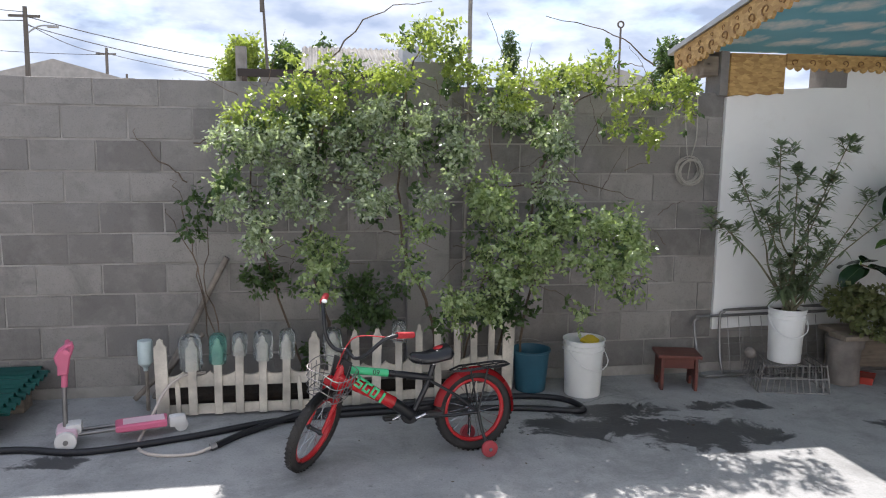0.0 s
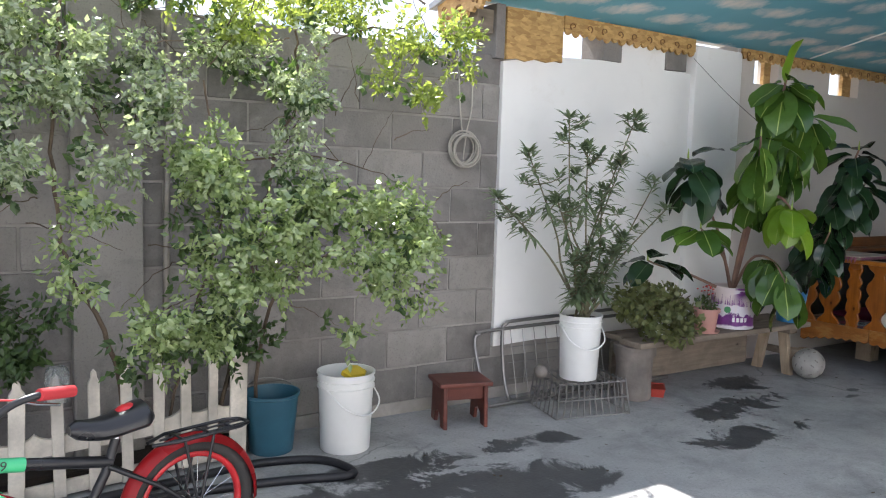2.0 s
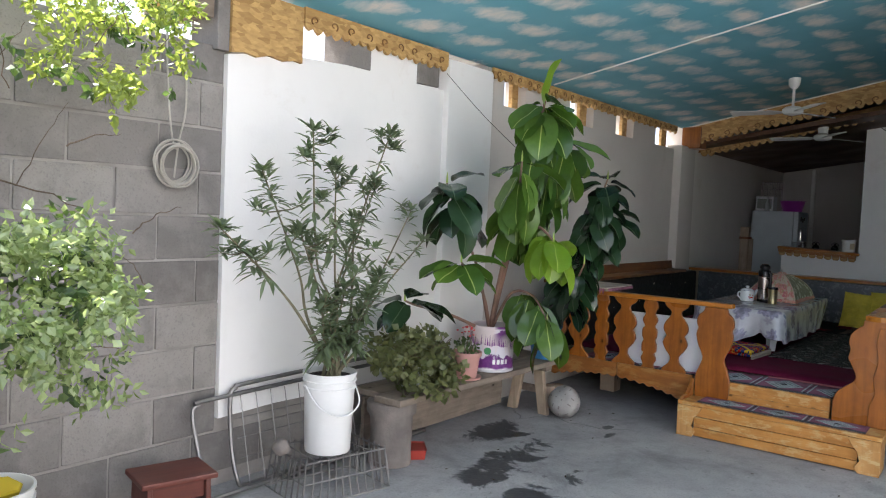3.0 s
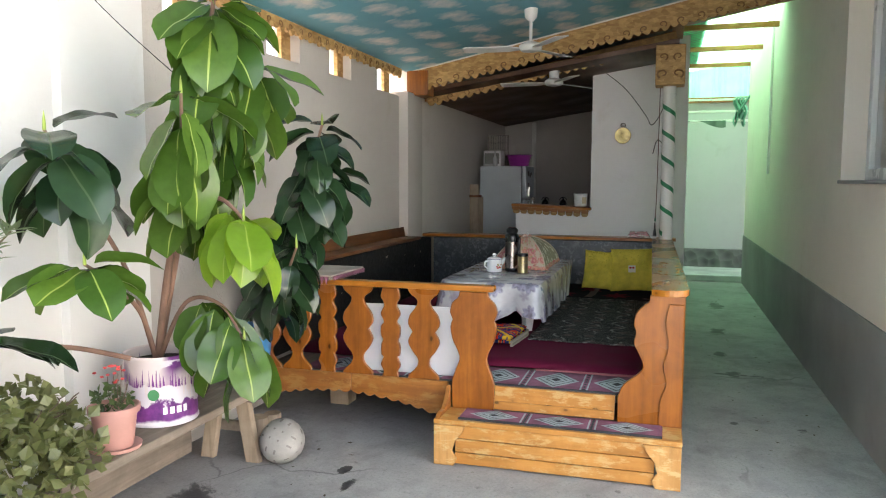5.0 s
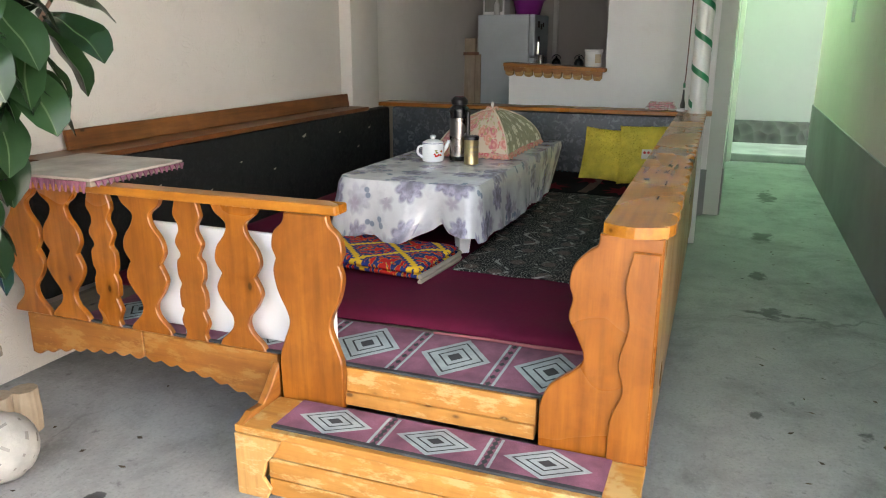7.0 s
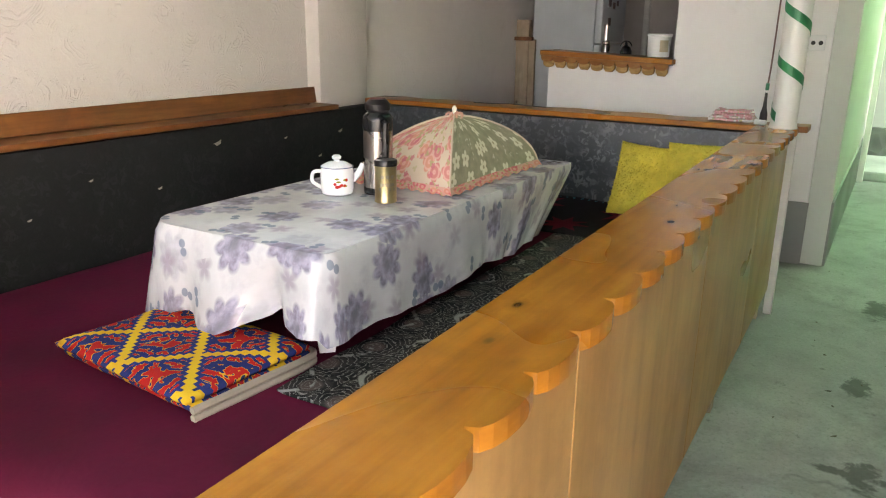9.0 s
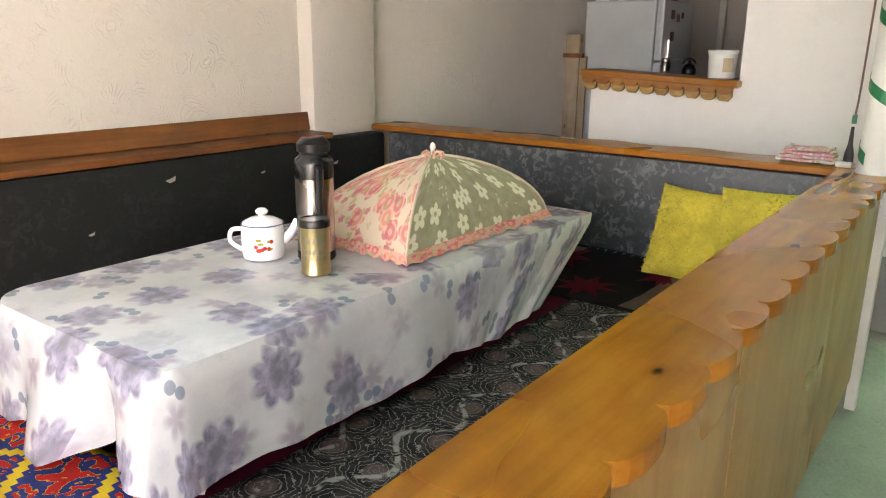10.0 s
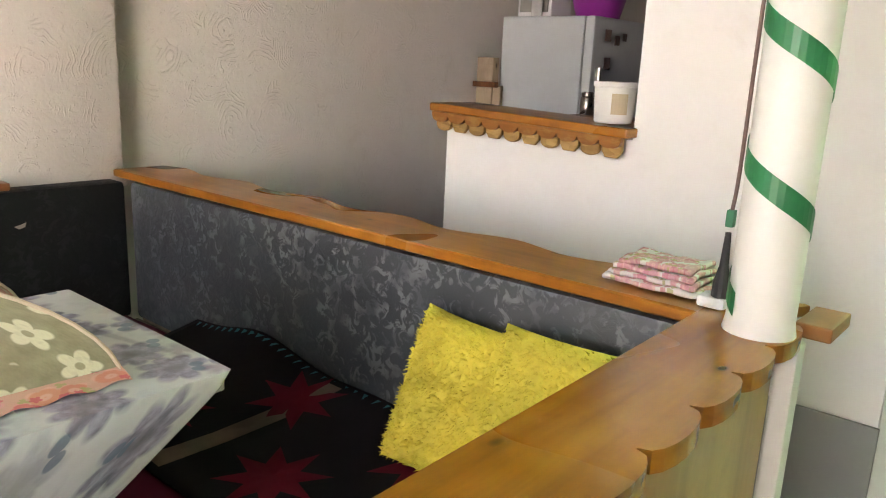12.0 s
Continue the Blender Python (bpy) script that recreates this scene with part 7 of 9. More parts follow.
for mid, tip, dens in tips:
    pts = smooth_line((OB + Vector((rv.uniform(-0.04, 0.04), rv.uniform(-0.04, 0.04), 0)), Vector(mid).lerp(OB, 0.4) + Vector((rv.uniform(-0.05, 0.05), rv.uniform(-0.04, 0.04), 0)), Vector(mid) + Vector((rv.uniform(-0.05, 0.05), 0, 0)), Vector(tip)), 7)
    bm = bm_new()
    tube(bm, pts, 0.009, 7, taper=0.003)
    part("stem", bm, OLEANDER_BARK, ole)
    n = len(pts)
    first = int(n * (0.74 if tip[2] > 1.1 else 0.5))
    for i in range(first, n):
        for sub in range(3):
            if rn.random() > dens * 0.95 and i < n - 2:
                continue
            p = np.array(pts[i]) + (np.array(pts[i - 1]) - np.array(pts[i])) * 0.33 * sub + rn.normal(size=3) * 0.012
            for k in range(3):
                a = 2 * math.pi * k / 3 + i * 1.1 + sub * 0.5 + rn.uniform(-0.4, 0.4)
                lift = -0.45 + 1.3 * (i - first) / max(1, n - first)
                whorl_leaf(p, np.array((math.cos(a), math.sin(a), lift + rn.uniform(-0.6, 0.5))), rn.uniform(0.06, 0.115), rn.uniform(0.008, 0.0125))
    # side shoots, each a small tuft
    for k in range(int(5 * dens)):
        i = int(rn.integers(first, n))
        end = np.array(pts[i]) + np.array((rn.uniform(-0.11, 0.11), rn.uniform(-0.1, 0.06), rn.uniform(-0.02, 0.10)))
        bm = bm_new()
        tube(bm, [pts[i], Vector(tuple((np.array(pts[i]) + end) / 2 + np.array((0, 0, -0.01)))), Vector(tuple(end))], 0.004, 5, taper=0.002)
        part("side_shoot", bm, OLEANDER_BARK, ole)
        for q in range(14):
            a = q * 2.4 + rn.uniform(-0.4, 0.4)
            whorl_leaf(end - (end - np.array(pts[i])) * 0.05 * q * 0.7, np.array((math.cos(a), math.sin(a), rn.uniform(-0.2, 1.6))), rn.uniform(0.05, 0.10), rn.uniform(0.008, 0.012))
    for k in range(int(15 * dens)):
        a = k * 0.9
        whorl_leaf(np.array(pts[-1]), np.array((math.cos(a), math.sin(a), rn.uniform(-0.1, 2.0))), rn.uniform(0.06, 0.11), 0.011)
me = bpy.data.meshes.new("foliage")
me.from_pydata([tuple(v) for v in lv], [], lf)
me.materials.append(OLEANDER)
part("foliage", me, OLEANDER, ole)["kind"] = "stuff"

# round-leaved bushy pot plant
BUSH = leaf_material("round olive leaf", (0.085, 0.105, 0.035), (0.21, 0.22, 0.095), (0.24, 0.28, 0.07), 0.4)
bush = thing("bushy_plant", "bushy round-leaved plant spilling over its pot", "houseplant")
pts = fill(((3.98, 0.56, 0.27, 0.15, 4.98), (3.84, 0.60, 0.2, 0.12, 4.96), (4.12, 0.50, 0.17, 0.13, 4.95), (3.98, 0.46, 0.23, 0.10, 4.86)), 5200, 31, 0.16)
part("foliage", sprig_mesh("foliage", pts, BUSH, 0.045, 0.47, 3, 0.03, 32, 0.2, 0.5), BUSH, bush)["kind"] = "stuff"
bm = bm_new()
for k in range(30):
    a = rv.uniform(0, 6.28)
    tip = Vector((4.02 + 0.24 * math.cos(a), 4.97 + 0.14 * math.sin(a), rv.uniform(0.42, 0.68)))
    branch(bm, ((4.02, 4.99, 0.42), (4.02 + 0.1 * math.cos(a), 4.98 + 0.06 * math.sin(a), 0.55), tip), 0.004, 0.002, 4, 0.004)
part("stems", bm, BARK, bush)["kind"] = "stuff"
bm = bm_new()
lathe(bm, [(0.075, 0.0), (0.08, 0.005), (0.10, 0.13), (0.105, 0.132), (0.105, 0.145), (0.095, 0.14)], (4.02, 4.98, 0.383), 26)
part("pot", bm, plain("white glazed pot", (0.7, 0.7, 0.69), 0.3), bush, "white glazed pot", True)

# pink geranium pot
ger = thing("flower_pot", "pink plastic flower pot with a small red-flowering plant", "flower pot", pose(4.41, 4.92, 0.383))
PINK_POT = plain("dusty pink plastic", (0.50, 0.27, 0.23), 0.5, vary=0.12)
bm = bm_new()
lathe(bm, [(0.06, 0.0), (0.063, 0.004), (0.078, 0.125), (0.088, 0.127), (0.09, 0.15), (0.084, 0.151), (0.08, 0.135)], (0, 0, 0.008), 28)
part("pot", bm, PINK_POT, ger, smooth=True)
bm = bm_new()
lathe(bm, [(0.07, 0.0), (0.088, 0.003), (0.092, 0.016), (0.088, 0.016), (0.07, 0.006)], (0, 0, 0), 28)
part("saucer", bm, PINK_POT, ger, smooth=True)
bm = bm_new()
lathe(bm, [(0.079, 0.135), (0.078, 0.14)], (0, 0, 0), 20)
SOIL = plain("potting soil", (0.035, 0.025, 0.018), 0.95, vary=0.4, scale=50, bump=0.8)
part("soil", bm, SOIL, ger)
pts = fill(((0.0, 0.19, 0.07, 0.05, 0.0),), 9000, 41, 0.06)
part("foliage", sprig_mesh("foliage", pts, VINE_LEAF, 0.03, 0.3, 3, 0.02, 42, 0.1, 0.8), VINE_LEAF, ger)
bm = bm_new()
for k in range(7):
    x, y, z = rv.uniform(-0.05, 0.05), rv.uniform(-0.05, 0.05), rv.uniform(0.24, 0.31)
    tube(bm, [(x * 0.4, y * 0.4, 0.15), (x * 0.8, y * 0.8, 0.2), (x, y, z)], 0.0018, 4)
part("flower_stalks", bm, BARK, ger)
bm = bm_new()
for k in range(16):
    bmesh.ops.create_icosphere(bm, subdivisions=1, radius=0.008, matrix=Matrix.Translation((rv.uniform(-0.05, 0.05), rv.uniform(-0.05, 0.05), rv.uniform(0.25, 0.32))) @ Matrix.Diagonal((1, 1, 0.6, 1)))
part("blossoms", bm, plain("red petals", (0.55, 0.06, 0.06), 0.6), ger, "small red blossoms")

# paint tin planter
tin2 = thing("paint_tin", "white paint tin with purple drips used as a planter", "paint tin", pose(4.76, 4.985, 0.383))


def drip_paint():
    b = Mat("white tin with purple paint drips")
    b.place("Object")
    x, y, z = b.xyz()
    ang = b.math("ARCTAN2", y, x)
    cmb = b.node("ShaderNodeCombineXYZ")
    b.put(cmb.inputs[0], b.math("MULTIPLY", ang, 13.0))
    b.put(cmb.inputs[1], b.math("MULTIPLY", z, 3.0))
    runs = b.noise(1.6, 2, vec=cmb.outputs[0])
    blot = b.noise(9, 4)
    white, purple = (0.70, 0.66, 0.70), b.mix(b.step(b.noise(22, 4), 0.35, 0.65), (0.11, 0.025, 0.15), (0.24, 0.06, 0.27))
    # torn band above, swash below, with white between
    edge = b.math("ADD", z, b.math("MULTIPLY", b.math("SUBTRACT", b.noise(11, 5), 0.5), 0.16))
    upper = b.math("MULTIPLY", b.step(edge, 0.158, 0.163), b.step(edge, 0.238, 0.246, 1.0, 0.0))
    low = b.math("MULTIPLY", b.step(edge, 0.092, 0.098, 1.0, 0.0), b.step(b.math("ADD", z, b.math("MULTIPLY", blot, 0.05)), 0.04, 0.05))
    rim = b.math("MULTIPLY", b.step(z, 0.262, 0.266), b.step(blot, 0.42, 0.5))
    col = b.mix(b.math("MAXIMUM", b.math("MAXIMUM", upper, low), rim), white, purple)
    side = b.step(b.noise(2.5, 2), 0.40, 0.46)
    fall = b.math("ADD", b.math("MULTIPLY", runs, 0.42), b.math("SUBTRACT", z, 0.37))
    col = b.mix(b.math("MULTIPLY", b.step(fall, 0.0, 0.006), side), col, (0.72, 0.62, 0.60))
    return b.done(col, 0.4, 0, blot, 0.1, 0.004)


TIN = drip_paint()
bm = bm_new()
lathe(bm, [(0.140, 0.0), (0.143, 0.004), (0.143, 0.012), (0.139, 0.016), (0.139, 0.255), (0.144, 0.262), (0.145, 0.275), (0.140, 0.278), (0.134, 0.272), (0.134, 0.23)], (0, 0, 0), 40)
part("can", bm, TIN, tin2, smooth=True)
bm = bm_new()
lathe(bm, [(0.1335, 0.228), (0.13, 0.235)], (0, 0, 0), 30)
part("soil", bm, SOIL, tin2)
bm = bm_new()
for k, w in enumerate((0.016, 0.018, 0.02, 0.016)):
    m = Matrix.Rotation(radians(222 + k * 11), 4, "Z") @ Matrix.Translation((0.1395, 0, 0.065))
    box(bm, 0, 0.001, -w / 2, w / 2, -0.014, 0.014, 0, m)
part("letter_bars", bm, plain("white print", (0.8, 0.78, 0.78), 0.4), tin2, "white printed bars")
bm = bm_new()
lathe(bm, [(0.022, 0), (0.022, 0.001)], (0, 0, 0), 20, Matrix.Rotation(radians(205), 4, "Z") @ Matrix.Translation((0.1392, 0, 0.13)) @ Matrix.Rotation(radians(90), 4, "Y"))
part("emblem", bm, plain("green print", (0.08, 0.28, 0.12), 0.4), tin2, "round green emblem")

# blue bucket planter
bb = thing("blue_bucket", "sky blue plastic bucket used as a planter", "bucket", pose(5.335, 4.93, 0.383))
BLUE = plain("sky blue plastic", (0.045, 0.20, 0.40), 0.4, vary=0.1)
bm = bm_new()
lathe(bm, [(0.083, 0.0), (0.086, 0.004), (0.113, 0.26), (0.121, 0.262), (0.121, 0.272), (0.114, 0.272), (0.108, 0.24)], (0, 0, 0), 36)
part("pail", bm, BLUE, bb, smooth=True)
bm = bm_new()
lathe(bm, [(0.107, 0.238), (0.10, 0.244)], (0, 0, 0), 28)
part("soil", bm, SOIL, bb)

# ---- yard things ----
# bench of planks on concrete drum and trestle
bench = thing("plank_bench", "weathered plank bench holding the potted plants", "bench")
part("plank", one_box(3.74, 5.46, 4.84, 5.02, 0.345, 0.381, bevel=0.006), RAW_WOOD_X, bench)
part("plank", one_box(3.80, 5.50, 5.03, 5.22, 0.345, 0.379, bevel=0.006), RAW_WOOD_X, bench)
part("rear_board", one_box(3.9, 5.3, 5.235, 5.26, 0.02, 0.30, bevel=0.004), RAW_WOOD_X, bench, "dark board under the bench")
for s in (-1, 1):
    bm = bm_new()
    prism(bm, [(5.03 + s * 0.03, 0.343), (5.03 + s * 0.10, 0.343), (5.03 + s * 0.16, 0.0), (5.03 + s * 0.09, 0.0)], 5.30, 5.34, "x", 0.004)
    part("trestle_leg", bm, RAW_WOOD_Z, bench)
part("trestle_top", one_box(5.28, 5.36, 4.88, 5.2, 0.30, 0.343, bevel=0.004), RAW_WOOD_X, bench)
part("brace", one_box(5.345, 5.365, 4.93, 5.13, 0.13, 0.18, bevel=0.004), RAW_WOOD_X, bench)
CONC = plain("rough cast concrete", (0.21, 0.185, 0.165), 0.95, vary=0.25, scale=20, bump=0.7)
drum = thing("concrete_drum", "rough concrete post stub holding the bench", "concrete block", pose(3.86, 5.0, 0))
bm = bm_new()
lathe(bm, [(0.10, 0.0), (0.115, 0.005), (0.108, 0.18), (0.112, 0.26), (0.13, 0.28), (0.13, 0.335), (0.12, 0.343)], (0, 0, 0), 20)
for v in bm.verts:
    v.co += Vector((rv.uniform(-0.004, 0.004), rv.uniform(-0.004, 0.004), 0))
part("stub", bm, CONC, drum, smooth=True)
tray = thing("red_tray", "small red plastic tray under the bench", "tray")
bm = bm_new()
lathe(bm, [(0.09, 0.0), (0.10, 0.003), (0.11, 0.055), (0.115, 0.056), (0.105, 0.05)], (4.02, 4.99, 0.0), 4, None)
part("tray", bm, plain("red plastic", (0.36, 0.045, 0.03), 0.5), tray)
for x, y, r in ((5.52, 5.0, 0.055), (5.60, 4.96, 0.045)):
    log = thing("stump", "short weathered wooden stump", "stump", pose(x, y, 0))
    bm = bm_new()
    lathe(bm, [(r, 0), (r * 1.05, 0.06), (r * 0.95, 0.15)], (0, 0, 0), 12)
    part("wood", bm, RAW_WOOD_Z, log)

# woven ball
ball = thing("woven_ball", "worn white ball with a woven strap pattern", "ball", pose(5.346, 4.767, 0.108, 20, 35, 10))
BALLW = plain("dirty white leather", (0.62, 0.60, 0.56), 0.7, vary=0.2, scale=18, bump=0.3)
BALLG = plain("greyed seam leather", (0.34, 0.32, 0.29), 0.8, vary=0.2)
bm = bm_new()
bmesh.ops.create_uvsphere(bm, u_segments=32, v_segments=20, radius=0.102)
part("core", bm, BALLG, ball, smooth=True)
for ax in range(3):
    for off in (-0.045, 0.0, 0.045):
        bm = bm_new()
        r = math.sqrt(0.104 ** 2 - off ** 2)
        ring = []
        for k in range(40):
            a = 2 * math.pi * k / 40
            lift = 1.0 + 0.025 * (1 if math.sin(3 * a + ax * 2 + off * 40) > 0 else 0)
            row = []
            for s in (-0.018, 0.0, 0.018):
                w = off + s
                rr = math.sqrt(max(0.0001, 0.1045 ** 2 - w * w)) * lift
                c = [rr * math.cos(a), rr * math.sin(a)]
                v = [0, 0, 0]
                v[ax], v[(ax + 1) % 3], v[(ax + 2) % 3] = w, c[0], c[1]
                row.append(bm.verts.new(v))
            ring.append(row)
        for k in range(40):
            a, b_ = ring[k], ring[(k + 1) % 40]
            for j in range(2):
                bm.faces.new((a[j], a[j + 1], b_[j + 1], b_[j]))
        bmesh.ops.solidify(bm, geom=bm.faces[:], thickness=0.002)
        part("strap", bm, BALLW, ball, smooth=True)

WHITE_PAIL = plain("white bucket plastic", (0.74, 0.74, 0.72), 0.35, vary=0.05)
GREYWIRE = plain("galvanised wire", (0.25, 0.242, 0.235), 0.45, 0.8, vary=0.25)


def white_pail(name, label, at, r, h):
    o = thing(name, label, "bucket", at, "white buckets")
    bm = bm_new()
    lathe(bm, [(r * 0.86, 0.0), (r * 0.88, 0.004), (r * 0.97, h * 0.80), (r * 1.03, h * 0.805), (r * 1.03, h * 0.825), (r * 0.98, h * 0.83), (r * 0.985, h * 0.88), (r * 1.03, h * 0.885), (r * 1.03, h * 0.905), (r * 0.99, h * 0.91), (r, h * 0.97), (r * 1.04, h * 0.975), (r * 1.04, h), (r * 0.98, h), (r * 0.96, h * 0.96), (r * 0.9, h * 0.75)], (0, 0, 0), 44)
    part("pail", bm, WHITE_PAIL, o, smooth=True)
    bm = bm_new()
    tube(bm, smooth_line([(-r * 1.05, 0, h * 0.85), (-r * 0.85, -r * 0.85, h * 0.62), (0, -r * 1.12, h * 0.50), (r * 0.85, -r * 0.85, h * 0.62), (r * 1.05, 0, h * 0.85)], 8), 0.004, 6)
    part("bail", bm, WHITE_PAIL, o, "thin wire bail")
    return o


w1 = white_pail("white_bucket", "white plastic bucket with a yellow scoop inside", pose(1.91, 5.03, 0, 0, 0, 20), 0.137, 0.385)
scoop = thing("yellow_scoop", "yellow plastic scoop lying in the bucket", "scoop", pose(1.95, 5.03, 0.355, 20, 0, 30))
bm = bm_new()
prism(bm, [(-0.07, -0.03), (0.02, -0.05), (0.06, -0.03), (0.06, 0.03), (0.02, 0.05), (-0.07, 0.03)], 0.0, 0.03, "z", 0.006)
part("bowl", bm, plain("yellow plastic", (0.65, 0.47, 0.03), 0.4), scoop)
part("contents", one_box(-0.09, 0.09, -0.09, 0.09, 0.29, 0.30, bevel=0.03), plain("grey water", (0.3, 0.3, 0.28), 0.15), w1)
w2 = white_pail("white_bucket", "white plastic bucket planted with an oleander", pose(3.36, 4.96, 0.197, 0, 0, -15), 0.122, 0.375)
bm = bm_new()
lathe(bm, [(0.115, 0.345), (0.11, 0.35)], (0, 0, 0), 26)
part("soil", bm, SOIL, w2)
blue2 = thing("teal_bucket", "dull teal plastic bucket beside the fence", "bucket", pose(1.58, 5.16, 0))
bm = bm_new()
lathe(bm, [(0.10, 0.0), (0.103, 0.004), (0.127, 0.27), (0.135, 0.275), (0.135, 0.288), (0.128, 0.288), (0.12, 0.25), (0.11, 0.12)], (0, 0, 0), 36)
part("pail", bm, plain("dull teal plastic", (0.035, 0.115, 0.165), 0.5, vary=0.2), blue2, smooth=True)
bm = bm_new()
tube(bm, arc_points((0, 0, 0.27), (1, 0, 0), (0, 0.92, 0.38), 0.137, 0, 180, 16), 0.003, 6)
part("bail", bm, GREYWIRE, blue2)

# stool
stool = thing("wooden_stool", "small dark red wooden stool", "stool", pose(2.62, 5.09, 0, 0, 0, -14))
REDWOOD = timber("dark red paint on wood", (0.085, 0.022, 0.016), (0.15, 0.04, 0.025), "x", rough=0.45, knots=False)
REDRAW = timber("bare edge wood", (0.30, 0.20, 0.13), (0.4, 0.28, 0.18), "z", rough=0.8, knots=False)
part("seat", one_box(-0.15, 0.15, -0.115, 0.115, 0.225, 0.248, bevel=0.006), REDWOOD, stool)
for s in (-1, 1):
    bm = bm_new()
    prism(bm, [(-0.10, 0.225), (-0.115, 0.0), (-0.055, 0.0), (-0.04, 0.06), (0.0, 0.085), (0.04, 0.06), (0.055, 0.0), (0.115, 0.0), (0.10, 0.225)], s * 0.115 - 0.011, s * 0.115 + 0.011, "x", 0.003)
    part("leg_board", bm, REDWOOD, stool)
part("apron", one_box(-0.103, 0.103, -0.085, -0.07, 0.15, 0.224, bevel=0.003), REDWOOD, stool)
part("apron", one_box(-0.103, 0.103, 0.07, 0.085, 0.15, 0.224, bevel=0.003), REDWOOD, stool)

# bed frame of bent tube leaning on the wall
bedf = thing("tube_frame", "grey bent-tube bed frame leaning on the wall", "bed frame")
for k, (x0, x1, zt) in enumerate(((2.86, 4.4, 0.44), (3.06, 4.3, 0.485))):
    bm = bm_new()
    y0, y1 = 5.20 + 0.04 * k, 5.31
    tube(bm, smooth_line([(x1, y1, zt + 0.02), (x0 + 0.15, y1, zt), (x0 + 0.03, y1, zt - 0.015), (x0, y1, zt - 0.06), (x0, y0 + 0.05, 0.2), (x0, y0, 0.06), (x0 + 0.04, y0, 0.02), (x0 + 0.2, y0, 0.02), (x1, y0, 0.02)], 5), 0.011, 8)
    part("tube", bm, GREYWIRE, bedf, smooth=True)
for k in range(9):
    bm = bm_new()
    x = 3.12 + k * 0.09
    tube(bm, [(x, 5.312, 0.43), (x, 5.26, 0.2), (x, 5.22, 0.03)], 0.0025, 5)
    part("mesh_wire", bm, GREYWIRE, bedf)
for z, y in ((0.15, 5.25), (0.24, 5.272), (0.33, 5.29)):
    bm = bm_new()
    tube(bm, [(3.08, y, z), (3.9, y, z)], 0.0025, 5)
    part("mesh_wire", bm, GREYWIRE, bedf)

# wire crate under the oleander
wc = thing("wire_crate", "grey wire bottle crate holding the bucket", "crate", pose(3.395, 4.985, 0, 0, 0, -12))
WX, WY = 0.215, 0.155
for z, k in ((0.004, 1.12), (0.10, 1.05), (0.19, 1.0)):
    bm = bm_new()
    tube(bm, [(-WX * k, -WY * k, z), (WX * k, -WY * k, z), (WX * k, WY * k, z), (-WX * k, WY * k, z)], 0.0045, 6, closed=True)
    part("hoop", bm, GREYWIRE, wc)
for i in range(12):
    for sy in (-1, 1):
        bm = bm_new()
        t = -1 + 2 * i / 11
        j = 0.03 * math.sin(i * 7)
        tube(bm, [(t * WX * 1.12, sy * WY * 1.12, 0.004), (t * WX * 1.04 + j * 0.3, sy * WY * 1.05, 0.10), (t * WX, sy * WY, 0.205)], 0.004, 5)
        part("wire", bm, GREYWIRE, wc)
for i in range(8):
    for sx in (-1, 1):
        bm = bm_new()
        t = -1 + 2 * i / 7
        tube(bm, [(sx * WX * 1.12, t * WY * 1.12, 0.004), (sx * WX * 1.05, t * WY * 1.05, 0.10), (sx * WX, t * WY, 0.20)], 0.004, 5)
        part("wire", bm, GREYWIRE, wc)
for i in range(7):
    bm = bm_new()
    x = -WX + 2 * WX * i / 6
    tube(bm, [(x, -WY, 0.19), (x, -0.05, 0.185), (x, 0.05, 0.185), (x, WY, 0.19)], 0.003, 5)
    part("wire", bm, GREYWIRE, wc)
stone = thing("grey_stone", "grey round stone in the wire crate", "stone", pose(3.17, 5.07, 0.225))
bm = bm_new()
bmesh.ops.create_icosphere(bm, subdivisions=3, radius=0.04)
for v in bm.verts:
    v.co *= 1 + 0.15 * noise.noise(v.co * 22)
part("stone", bm, CONC, stone, smooth=True)

# cable coil on the wall
coil = thing("cable_coil", "coil of pale cable hanging on the block wall", "cable coil")
PALE = plain("pale grey cable", (0.42, 0.39, 0.34), 0.6)
for k in range(8):
    bm = bm_new()
    c = Vector((2.755 + rv.uniform(-0.012, 0.012), 5.338 - 0.005 * k, 1.50 + rv.uniform(-0.012, 0.012)))
    tube(bm, arc_points(c, (1, 0, 0), (0, rv.uniform(-0.05, 0.05), 1), 0.090 + rv.uniform(-0.012, 0.012), 0, 360, 26)[:-1], 0.0045, 6, closed=True)
    part("loop", bm, PALE, coil)
bm = bm_new()
tube(bm, smooth_line([(2.70, 5.33, 2.06), (2.71, 5.33, 1.85), (2.735, 5.33, 1.62), (2.76, 5.33, 1.56)], 6), 0.004, 6)
tube(bm, smooth_line([(2.79, 5.33, 2.02), (2.80, 5.33, 1.75), (2.77, 5.33, 1.60), (2.75, 5.33, 1.44)], 6), 0.004, 6)
part("strands", bm, PALE, coil)

# thin metal pole and wall pier behind the climber
pole = thing("thin_pole", "thin rusty pipe standing against the block wall", "pole")
bm = bm_new()
tube(bm, [(1.13, 5.335, 0.0), (1.135, 5.335, 1.0), (1.15, 5.335, 2.0), (1.152, 5.335, 3.1)], 0.014, 10)
part("pipe", bm, plain("grey rusty pipe", (0.30, 0.27, 0.24), 0.6, 0.4, vary=0.3, scale=20), pole, smooth=True)
setting("wall_pier", one_box(0.74, 1.03, 5.30, 5.6, 0, 2.2, bevel=0.008), BLOCK, "block pier in the yard wall", "pier")
line = thing("tie_wire", "thin dark tie wire from the eaves to the plant", "wire")
bm = bm_new()
